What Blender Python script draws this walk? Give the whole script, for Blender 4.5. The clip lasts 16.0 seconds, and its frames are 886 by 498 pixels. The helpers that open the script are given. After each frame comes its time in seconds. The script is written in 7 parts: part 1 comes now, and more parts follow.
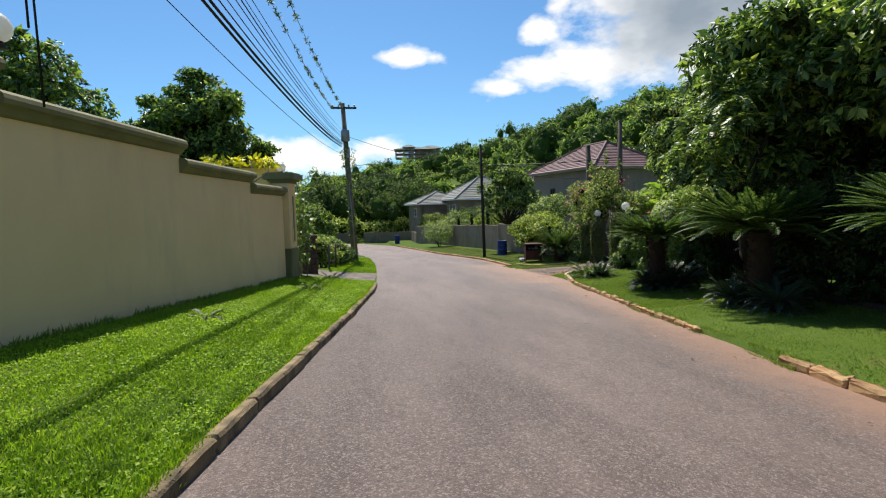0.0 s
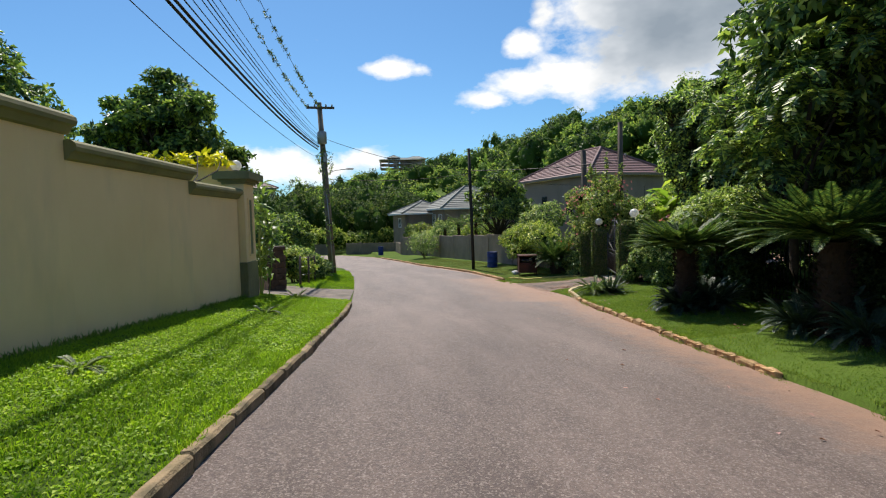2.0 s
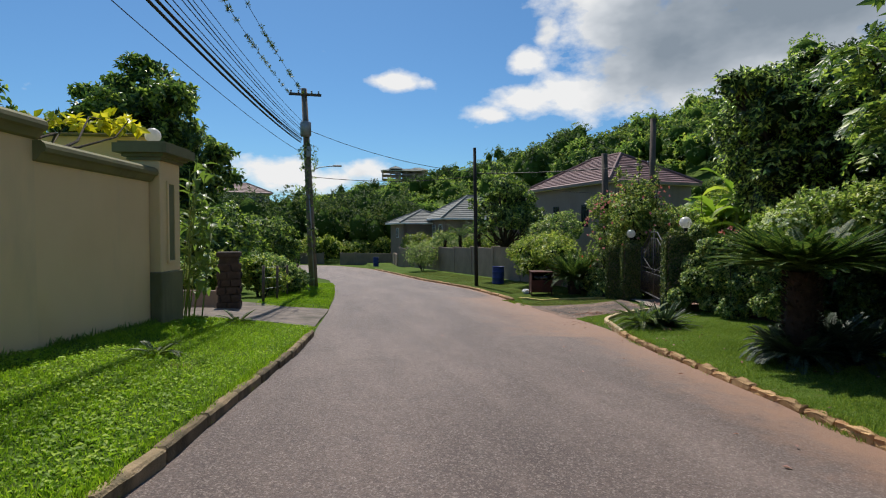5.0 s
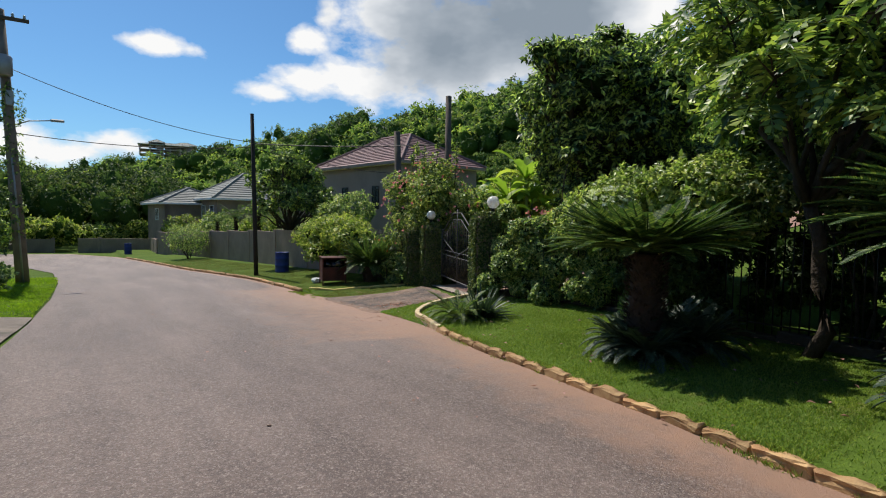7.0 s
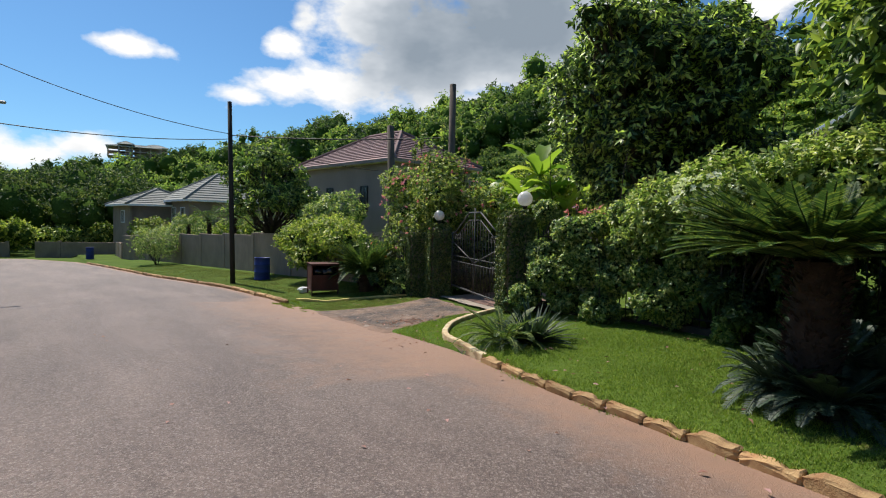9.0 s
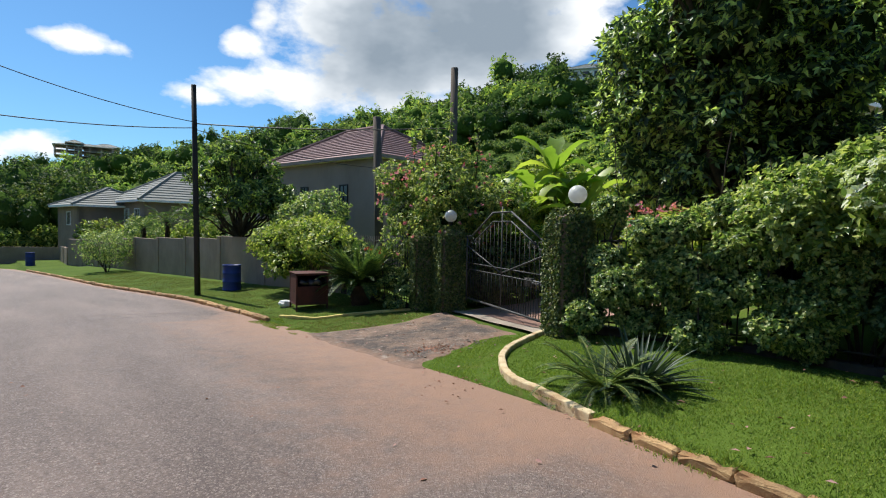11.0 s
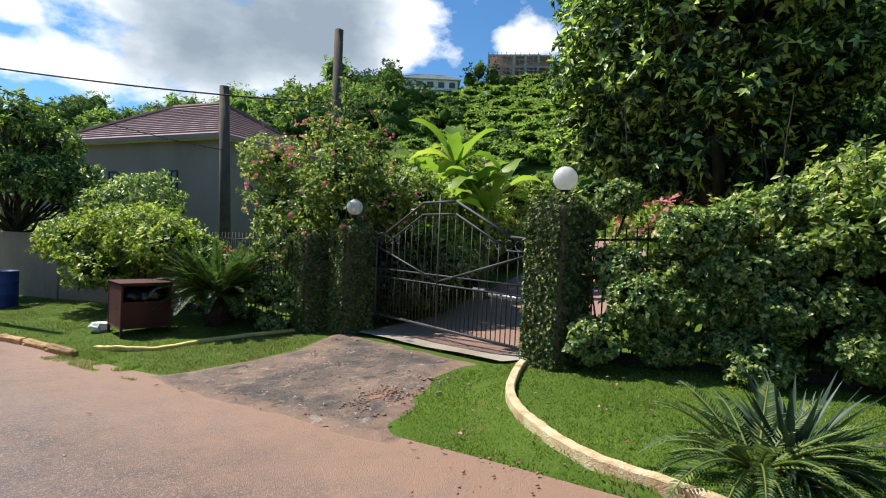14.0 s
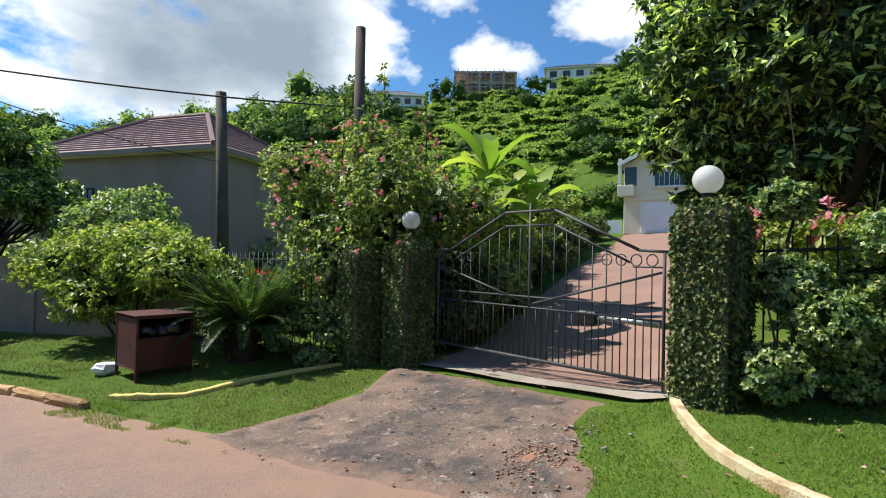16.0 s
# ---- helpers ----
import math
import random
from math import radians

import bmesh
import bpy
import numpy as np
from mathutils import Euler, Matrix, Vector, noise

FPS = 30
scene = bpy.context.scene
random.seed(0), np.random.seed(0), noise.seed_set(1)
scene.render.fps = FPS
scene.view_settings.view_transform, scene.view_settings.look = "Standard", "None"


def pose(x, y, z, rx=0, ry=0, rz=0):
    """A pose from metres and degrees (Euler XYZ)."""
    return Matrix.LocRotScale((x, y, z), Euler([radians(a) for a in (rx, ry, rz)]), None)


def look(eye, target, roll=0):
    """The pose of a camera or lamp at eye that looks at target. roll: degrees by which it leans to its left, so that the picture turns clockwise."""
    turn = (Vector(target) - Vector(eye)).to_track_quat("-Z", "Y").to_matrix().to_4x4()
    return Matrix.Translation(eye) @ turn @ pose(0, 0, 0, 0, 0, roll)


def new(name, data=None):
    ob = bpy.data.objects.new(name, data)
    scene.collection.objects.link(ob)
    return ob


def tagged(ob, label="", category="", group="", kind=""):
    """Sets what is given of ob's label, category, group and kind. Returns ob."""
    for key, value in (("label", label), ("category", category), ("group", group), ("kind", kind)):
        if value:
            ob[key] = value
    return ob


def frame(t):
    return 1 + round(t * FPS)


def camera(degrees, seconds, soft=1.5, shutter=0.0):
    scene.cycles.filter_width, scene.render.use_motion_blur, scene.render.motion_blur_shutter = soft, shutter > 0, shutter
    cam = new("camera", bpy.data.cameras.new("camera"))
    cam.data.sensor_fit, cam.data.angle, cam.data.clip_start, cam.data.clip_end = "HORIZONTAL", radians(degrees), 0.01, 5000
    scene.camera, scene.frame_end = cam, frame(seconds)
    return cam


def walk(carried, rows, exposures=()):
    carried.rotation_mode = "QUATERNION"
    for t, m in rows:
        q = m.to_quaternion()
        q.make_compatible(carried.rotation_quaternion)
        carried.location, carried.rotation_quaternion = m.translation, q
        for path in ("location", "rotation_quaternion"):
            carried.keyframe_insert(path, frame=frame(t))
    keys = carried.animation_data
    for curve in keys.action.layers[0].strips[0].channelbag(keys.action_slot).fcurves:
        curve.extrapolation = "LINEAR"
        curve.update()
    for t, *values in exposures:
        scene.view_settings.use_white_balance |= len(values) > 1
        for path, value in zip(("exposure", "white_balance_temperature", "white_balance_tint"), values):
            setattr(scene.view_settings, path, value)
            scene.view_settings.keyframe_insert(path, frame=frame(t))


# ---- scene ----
cam = camera(78.7, 16.0, soft=1.1)
LEVEL = pose(0, 0, 0, 0.5)
PATH = [
    (0, (0.23, 0.196, 1.2), (0.582, 2.157, 1.03), -1.3),
    (0.5, (0.271, 0.801, 1.173), (0.647, 2.759, 1.011), -1.6),
    (1, (0.389, 1.463, 1.125), (0.78, 3.419, 0.974), -0.8),
    (1.5, (0.49, 2.094, 1.087), (0.89, 4.049, 0.946), -1.4),
    (2, (0.665, 2.772, 1.043), (1.072, 4.726, 0.912), -1.3),
    (2.5, (0.747, 3.388, 1.027), (1.169, 5.339, 0.903), -1.3),
    (3, (0.896, 4.067, 0.976), (1.332, 6.016, 0.861), -0.7),
    (3.2, (0.913, 4.31, 0.964), (1.352, 6.258, 0.852), -0.4),
    (5.3, (1.652, 7.209, 0.735), (2.059, 9.166, 0.657), 0.3),
    (5.5, (1.718, 7.473, 0.724), (2.234, 9.404, 0.646), -0.3),
    (6, (1.955, 8.085, 0.67), (2.736, 9.923, 0.571), -0.3),
    (6.5, (2.09, 8.69, 0.627), (3.168, 10.37, 0.506), 1.1),
    (7, (2.207, 9.337, 0.577), (3.338, 10.98, 0.447), 1.1),
    (7.5, (2.292, 9.985, 0.545), (3.463, 11.601, 0.415), 0.8),
    (8, (2.385, 10.617, 0.503), (3.575, 12.219, 0.381), 0.9),
    (8.5, (2.537, 11.261, 0.446), (3.732, 12.86, 0.331), 2.1),
    (9, (2.747, 11.899, 0.376), (3.951, 13.492, 0.271), 1.5),
    (9.2, (2.814, 12.162, 0.366), (4.022, 13.753, 0.266), 1.3),
    (11.3, (3.321, 14.98, 0.297), (4.686, 16.439, 0.209), 1.6),
    (11.5, (3.375, 15.204, 0.266), (4.811, 16.594, 0.186), 1.5),
    (12, (3.568, 15.672, 0.205), (5.181, 16.852, 0.141), 1.8),
    (12.5, (3.732, 16.147, 0.15), (5.562, 16.953, 0.107), 2.9),
    (13, (3.963, 16.706, 0.144), (5.78, 17.541, 0.094), 2.9),
    (13.5, (4.119, 17.335, 0.08), (5.888, 18.268, 0.033), 3.0),
    (14, (4.214, 17.979, 0.033), (5.934, 18.999, -0.012), 2.8),
    (14.5, (4.342, 18.582, 0.013), (6.041, 19.637, -0.015), 2.8),
    (15, (4.43, 19.099, 0.007), (6.168, 20.088, -0.008), 2.3),
    (15.5, (4.476, 19.685, -0.006), (6.246, 20.616, -0.006), 1.9),
    (16, (4.466, 20.239, -0.04), (6.25, 21.141, -0.02), 1.6),
]
walk(cam, [(t, LEVEL @ look(eye, target, roll)) for t, eye, target, roll in PATH],
     exposures=[(0, 0.44, 6700, 10), (3, 0.33, 6750, 10), (5.5, 0.03, 6550, 10), (6.5, 0.14, 6600, 10), (9, 0.32, 6650, 10), (12, 0.50, 6450, 8), (14, 0.64, 6450, 8), (16, 0.67, 6400, 8)])

# ---- world, sun and exposure ----
SUN_AZ, SUN_EL = -5.0, 55.0        # degrees from +y towards +x, and above the horizon


def rgb(r, g, b):
    return (r, g, b, 1.0)


def node(nt, kind, **sockets):
    n = nt.nodes.new(kind)
    for key, value in sockets.items():
        n.inputs[key.replace("_", " ")].default_value = value
    return n


def math_node(nt, op, a, b=None, clamp=False):
    n = nt.nodes.new("ShaderNodeMath")
    n.operation, n.use_clamp = op, clamp
    for k, v in enumerate((a, b)):
        if v is None:
            continue
        if isinstance(v, (int, float)):
            n.inputs[k].default_value = v
        else:
            nt.links.new(v, n.inputs[k])
    return n.outputs[0]


def ramp(nt, fac, stops):
    n = nt.nodes.new("ShaderNodeValToRGB")
    while len(n.color_ramp.elements) < len(stops):
        n.color_ramp.elements.new(0.5)
    for e, (p, c) in zip(n.color_ramp.elements, stops):
        e.position, e.color = p, c
    nt.links.new(fac, n.inputs[0])
    return n.outputs[0]


def mix(nt, fac, a, b, how="MIX"):
    n = nt.nodes.new("ShaderNodeMixRGB")
    n.blend_type = how
    for k, v in enumerate((fac, a, b)):
        if isinstance(v, (int, float, tuple)):
            n.inputs[k].default_value = v
        else:
            nt.links.new(v, n.inputs[k])
    return n.outputs[0]


def direction(az, el):
    a, e = radians(az), radians(el)
    return Vector((math.sin(a) * math.cos(e), math.cos(a) * math.cos(e), math.sin(e)))


world = bpy.data.worlds.new("sky")
scene.world = world
world.use_nodes = True
wt = world.node_tree
wt.nodes.clear()
sky = wt.nodes.new("ShaderNodeTexSky")
sky.sky_type, sky.sun_disc = "NISHITA", False
sky.sun_elevation, sky.sun_rotation = radians(SUN_EL), radians(SUN_AZ)
sky.air_density, sky.dust_density, sky.ozone_density = 1.0, 0.4, 2.5
geo = wt.nodes.new("ShaderNodeTexCoord")
sep = wt.nodes.new("ShaderNodeSeparateXYZ")
wt.links.new(geo.outputs["Generated"], sep.inputs[0])
# cloud banks: soft lobes round the directions in which they stand, broken up by noise
CLOUDS = [  # azimuth, elevation, half width, half height (degrees), weight
    (29.5, 20.5, 7.0, 5.0, 1.25), (24.5, 13.6, 8.0, 2.3, 1.15), (16.5, 12.0, 3.6, 1.1, 0.8), (36, 17, 10, 6.0, 1.4), (38, 13, 9, 2.0, 1.0),
    (46, 20, 10, 7.0, 1.4), (53, 22, 6.0, 5.5, 1.2), (20, 17.0, 2.4, 1.7, 0.95), (6.9, 15.3, 3.4, 1.2, 0.9), (22.6, 19.8, 2.0, 1.6, 0.9),
    (-3, 5.2, 7, 2.0, 1.05), (3.4, 6.2, 3.0, 1.6, 0.9), (68, 20.5, 4.6, 2.6, 1.05), (82, 24, 9, 4.0, 1.15), (62, 25.5, 4, 2.0, 0.8),
    (100, 21, 12, 6, 1.0), (140, 25, 20, 8, 0.9), (-120, 22, 22, 7, 0.9), (-70, 14, 14, 4, 0.8), (190, 20, 20, 8, 0.8),
]
az = math_node(wt, "MULTIPLY", math_node(wt, "ARCTAN2", sep.outputs[0], sep.outputs[1]), 57.29578)
el = math_node(wt, "MULTIPLY", math_node(wt, "ARCSINE", sep.outputs[2]), 57.29578)
total = None
for ca, ce, wa, we, weight in CLOUDS:
    da = math_node(wt, "DIVIDE", math_node(wt, "SUBTRACT", az, float(ca)), float(wa))
    de = math_node(wt, "DIVIDE", math_node(wt, "SUBTRACT", el, float(ce)), float(we))
    d2 = math_node(wt, "ADD", math_node(wt, "MULTIPLY", da, da), math_node(wt, "MULTIPLY", de, de))
    lobe = math_node(wt, "MULTIPLY", math_node(wt, "EXPONENT", math_node(wt, "MULTIPLY", d2, -1.0)), weight)
    total = lobe if total is None else math_node(wt, "MAXIMUM", total, lobe)
cn = node(wt, "ShaderNodeTexNoise", Scale=12.0, Detail=9.0, Roughness=0.56)
cn2 = node(wt, "ShaderNodeTexNoise", Scale=7.0, Detail=4.0, Roughness=0.55)
mp = wt.nodes.new("ShaderNodeMapping")
mp.inputs["Scale"].default_value = (1.0, 1.0, 1.7)
wt.links.new(geo.outputs["Generated"], mp.inputs[0])
wt.links.new(mp.outputs[0], cn.inputs["Vector"])
wt.links.new(mp.outputs[0], cn2.inputs["Vector"])
body = math_node(wt, "ADD", total, math_node(wt, "MULTIPLY", math_node(wt, "SUBTRACT", cn.outputs["Fac"], 0.5), 1.9))
cover = ramp(wt, body, [(0.36, rgb(0, 0, 0)), (0.80, rgb(1, 1, 1))])
# thick cloud is grey below, bright at its rim
GREY = [(39, 20.5, 9.5, 6.0), (35, 18.0, 6, 4.5), (47, 21, 6, 6), (62, 30, 12, 4), (95, 24, 9, 4), (130, 25, 20, 7)]
deep = None
for ca, ce, wa, we in GREY:
    da = math_node(wt, "DIVIDE", math_node(wt, "SUBTRACT", az, float(ca)), float(wa))
    de = math_node(wt, "DIVIDE", math_node(wt, "SUBTRACT", el, float(ce)), float(we))
    lobe = math_node(wt, "EXPONENT", math_node(wt, "MULTIPLY", math_node(wt, "ADD", math_node(wt, "MULTIPLY", da, da), math_node(wt, "MULTIPLY", de, de)), -1.0))
    deep = lobe if deep is None else math_node(wt, "ADD", deep, math_node(wt, "MULTIPLY", lobe, math_node(wt, "SUBTRACT", 1.0, deep, True)))
thick = math_node(wt, "ADD", deep, math_node(wt, "MULTIPLY", math_node(wt, "SUBTRACT", cn2.outputs["Fac"], 0.5), 1.2))
tone = ramp(wt, thick, [(0.06, rgb(8.2, 8.3, 8.4)), (0.34, rgb(5.8, 6.2, 6.7)), (0.62, rgb(3.7, 4.2, 4.8)), (1.0, rgb(2.3, 2.8, 3.4))])
tint = mix(wt, 1.0, sky.outputs[0], rgb(0.46, 0.74, 0.94), "MULTIPLY")
bg = wt.nodes.new("ShaderNodeBackground")
bg.inputs["Strength"].default_value = 0.10
wt.links.new(mix(wt, cover, tint, tone), bg.inputs["Color"])
wo = wt.nodes.new("ShaderNodeOutputWorld")
wt.links.new(bg.outputs[0], wo.inputs[0])

sun = new("sun", bpy.data.lights.new("sun", "SUN"))
sun.data.energy, sun.data.angle, sun.data.color = 4.6, radians(0.53), (1.0, 0.95, 0.87)
sun.matrix_world = look((0, 0, 60), Vector((0, 0, 60)) - direction(SUN_AZ, SUN_EL))

# ---- materials ----


def material(name, rough=0.8, metal=0.0, spec=0.3):
    m = bpy.data.materials.new(name)
    m.use_nodes = True
    nt = m.node_tree
    b = nt.nodes["Principled BSDF"]
    b.inputs["Roughness"].default_value, b.inputs["Metallic"].default_value = rough, metal
    b.inputs["Specular IOR Level"].default_value = spec
    return m, nt, b


def noise_fac(nt, scale, detail=4.0, rough=0.55, where="Object", stretch=None):
    tc = nt.nodes.new("ShaderNodeTexCoord")
    src = tc.outputs[where]
    if stretch:
        mm = nt.nodes.new("ShaderNodeMapping")
        mm.inputs["Scale"].default_value = stretch
        nt.links.new(src, mm.inputs[0])
        src = mm.outputs[0]
    n = node(nt, "ShaderNodeTexNoise", Scale=scale, Detail=detail, Roughness=rough)
    nt.links.new(src, n.inputs["Vector"])
    return n.outputs["Fac"]


def bump(nt, b, height, strength, dist):
    n = node(nt, "ShaderNodeBump", Strength=strength, Distance=dist)
    nt.links.new(height, n.inputs["Height"])
    nt.links.new(n.outputs[0], b.inputs["Normal"])


def mottled(name, a, c, scale, fine=60.0, rough=0.85, metal=0.0, relief=0.3, deep=0.01, spec=0.3, stain=None, per_object=0.0):
    """Two colours in large patches with a fine grain, a little relief and, if given, stains."""
    m, nt, b = material(name, rough, metal, spec)
    big, small = noise_fac(nt, scale, 5.0), noise_fac(nt, fine, 3.0, 0.6)
    col = mix(nt, ramp(nt, big, [(0.3, rgb(0, 0, 0)), (0.7, rgb(1, 1, 1))]), a, c)
    col = mix(nt, 0.35, col, ramp(nt, small, [(0.25, rgb(0.35, 0.35, 0.35)), (0.75, rgb(0.66, 0.66, 0.66))]), "OVERLAY")
    if stain:
        st = noise_fac(nt, scale * 0.6, 6.0, 0.65, stretch=(1, 1, 0.25))
        col = mix(nt, ramp(nt, st, [(0.52, rgb(0, 0, 0)), (0.72, rgb(0.8, 0.8, 0.8))]), col, stain)
    if per_object:
        info = nt.nodes.new("ShaderNodeObjectInfo")
        col = mix(nt, 1.0, col, ramp(nt, info.outputs["Random"], [(0, rgb(1 - per_object, 1 - per_object, 1 - per_object)), (1, rgb(1, 1, 1))]), "MULTIPLY")
    nt.links.new(col, b.inputs["Base Color"])
    bump(nt, b, small, relief, deep)
    return m


def leafy(name, dark, mid, light, rough=0.5, through_light=0.38, spec=0.3, gain=1.55, patch_scale=0.9):
    """Leaves: each leaf its own green, with light shining through it."""
    dark, mid, light = (rgb(*(min(0.9, c * gain) for c in (q[0] * 1.32, q[1] * 0.95, q[2] * 1.65))) for q in (dark, mid, light))
    m, nt, b = material(name, rough, 0.0, spec)
    g = nt.nodes.new("ShaderNodeNewGeometry")
    col = ramp(nt, g.outputs["Random Per Island"], [(0.0, dark), (0.5, mid), (0.88, light)])
    patch = noise_fac(nt, patch_scale, 3.0)
    col = mix(nt, 0.5, col, ramp(nt, patch, [(0.3, rgb(0.30, 0.34, 0.28)), (0.7, rgb(0.66, 0.64, 0.52))]), "OVERLAY")
    nt.links.new(col, b.inputs["Base Color"])
    tr = nt.nodes.new("ShaderNodeBsdfTranslucent")
    nt.links.new(mix(nt, 1.0, col, rgb(1.15, 1.3, 0.7), "MULTIPLY"), tr.inputs["Color"])
    ms = node(nt, "ShaderNodeMixShader", Fac=through_light)
    nt.links.new(b.outputs[0], ms.inputs[1])
    nt.links.new(tr.outputs[0], ms.inputs[2])
    nt.links.new(ms.outputs[0], nt.nodes["Material Output"].inputs["Surface"])
    return m


def ground_material():
    m, nt, b = material("lawn_soil", 0.95, 0, 0.1)
    big, small = noise_fac(nt, 0.5, 5.0), noise_fac(nt, 14.0, 5.0, 0.7)
    grassy = mix(nt, ramp(nt, big, [(0.35, rgb(0, 0, 0)), (0.65, rgb(1, 1, 1))]), rgb(0.060, 0.106, 0.015), rgb(0.088, 0.138, 0.021))
    grassy = mix(nt, 0.5, grassy, ramp(nt, small, [(0.3, rgb(0.3, 0.3, 0.3)), (0.7, rgb(0.68, 0.68, 0.6))]), "OVERLAY")
    bare = ramp(nt, noise_fac(nt, 1.3, 6.0, 0.65), [(0.60, rgb(0, 0, 0)), (0.72, rgb(0.55, 0.55, 0.55))])
    col = mix(nt, bare, grassy, rgb(0.16, 0.13, 0.055))
    nt.links.new(col, b.inputs["Base Color"])
    bump(nt, b, small, 0.6, 0.04)
    return m


def asphalt_material(name="worn_asphalt", shade=0.95, bits=0.6):
    m, nt, b = material(name, 0.62, 0, 0.35)
    grit = noise_fac(nt, 95.0, 2.0, 0.7)
    patch = noise_fac(nt, 0.75, 6.0, 0.66, stretch=(1.0, 0.22, 1))
    blotch = noise_fac(nt, 3.0, 6.0, 0.65)
    col = mix(nt, ramp(nt, patch, [(0.3, rgb(0, 0, 0)), (0.7, rgb(1, 1, 1))]), rgb(0.098 * shade, 0.070 * shade, 0.061 * shade), rgb(0.218 * shade, 0.162 * shade, 0.139 * shade))
    col = mix(nt, ramp(nt, blotch, [(0.5, rgb(0, 0, 0)), (0.75, rgb(0.55, 0.55, 0.55))]), col, rgb(0.105, 0.078, 0.070))
    vo = node(nt, "ShaderNodeTexVoronoi", Scale=78.0)
    tc = nt.nodes.new("ShaderNodeTexCoord")
    nt.links.new(tc.outputs["Object"], vo.inputs["Vector"])
    stone = ramp(nt, vo.outputs["Color"], [(0.60, rgb(0, 0, 0)), (0.85, rgb(1, 1, 1))])
    col = mix(nt, mix(nt, bits, rgb(0, 0, 0), stone), col, rgb(0.36, 0.30, 0.26))
    pits = noise_fac(nt, 26.0, 4.0, 0.7)
    col = mix(nt, 0.55, col, ramp(nt, pits, [(0.32, rgb(0.22, 0.22, 0.22)), (0.68, rgb(0.72, 0.71, 0.70))]), "OVERLAY")
    # red earth washed in along the sides, by the lateral coordinate kept in the mesh
    at = nt.nodes.new("ShaderNodeAttribute")
    at.attribute_name = "earth"
    e = math_node(nt, "ADD", at.outputs["Fac"], math_node(nt, "MULTIPLY", math_node(nt, "SUBTRACT", blotch, 0.5), 0.9))
    col = mix(nt, ramp(nt, e, [(0.35, rgb(0, 0, 0)), (0.95, rgb(0.92, 0.92, 0.92))]), col, rgb(0.33, 0.195, 0.130))
    nt.links.new(col, b.inputs["Base Color"])
    nt.links.new(ramp(nt, grit, [(0.3, rgb(0.5, 0.5, 0.5)), (0.7, rgb(0.8, 0.8, 0.8))]), b.inputs["Roughness"])
    bump(nt, b, grit, 0.9, 0.016)
    return m


def apron_material():
    """Broken-up asphalt: dark binder, dusty brown hollows and pale bits of concrete."""
    m, nt, b = material("broken_apron", 0.85, 0, 0.25)
    big, mid_, small = noise_fac(nt, 1.1, 6.0, 0.65), noise_fac(nt, 5.5, 6.0, 0.7), noise_fac(nt, 55.0, 3.0, 0.7)
    col = mix(nt, ramp(nt, big, [(0.40, rgb(0, 0, 0)), (0.62, rgb(1, 1, 1))]), rgb(0.085, 0.072, 0.065), rgb(0.24, 0.165, 0.122))
    col = mix(nt, ramp(nt, mid_, [(0.56, rgb(0, 0, 0)), (0.68, rgb(0.8, 0.8, 0.8))]), col, rgb(0.36, 0.30, 0.25))
    col = mix(nt, ramp(nt, noise_fac(nt, 3.4, 5.0, 0.7), [(0.57, rgb(0, 0, 0)), (0.66, rgb(0.9, 0.9, 0.9))]), col, rgb(0.050, 0.043, 0.040))
    col = mix(nt, 0.9, col, ramp(nt, small, [(0.30, rgb(0.15, 0.15, 0.15)), (0.70, rgb(0.80, 0.79, 0.78))]), "OVERLAY")
    # dusty earth where the layer thins out towards its rim
    at = nt.nodes.new("ShaderNodeAttribute")
    at.attribute_name = "rim"
    e = math_node(nt, "ADD", at.outputs["Fac"], math_node(nt, "MULTIPLY", math_node(nt, "SUBTRACT", mid_, 0.5), 1.4))
    col = mix(nt, ramp(nt, e, [(0.10, rgb(0.9, 0.9, 0.9)), (0.65, rgb(0, 0, 0))]), col, rgb(0.29, 0.18, 0.125))
    nt.links.new(col, b.inputs["Base Color"])
    bump(nt, b, mix(nt, 0.5, small, mid_), 1.0, 0.03)
    return m


def opal_material():
    """Milky lamp glass: glossy outside, light spreading through it."""
    m, nt, b = material("opal_globe", 0.25, 0, 0.5)
    dust = noise_fac(nt, 6.0, 4.0)
    col = mix(nt, ramp(nt, dust, [(0.4, rgb(0, 0, 0)), (0.75, rgb(1, 1, 1))]), rgb(0.90, 0.89, 0.86), rgb(0.80, 0.78, 0.73))
    nt.links.new(col, b.inputs["Base Color"])
    tr = nt.nodes.new("ShaderNodeBsdfTranslucent")
    nt.links.new(col, tr.inputs["Color"])
    ms = node(nt, "ShaderNodeMixShader", Fac=0.5)
    nt.links.new(b.outputs[0], ms.inputs[1])
    nt.links.new(tr.outputs[0], ms.inputs[2])
    nt.links.new(ms.outputs[0], nt.nodes["Material Output"].inputs["Surface"])
    return m


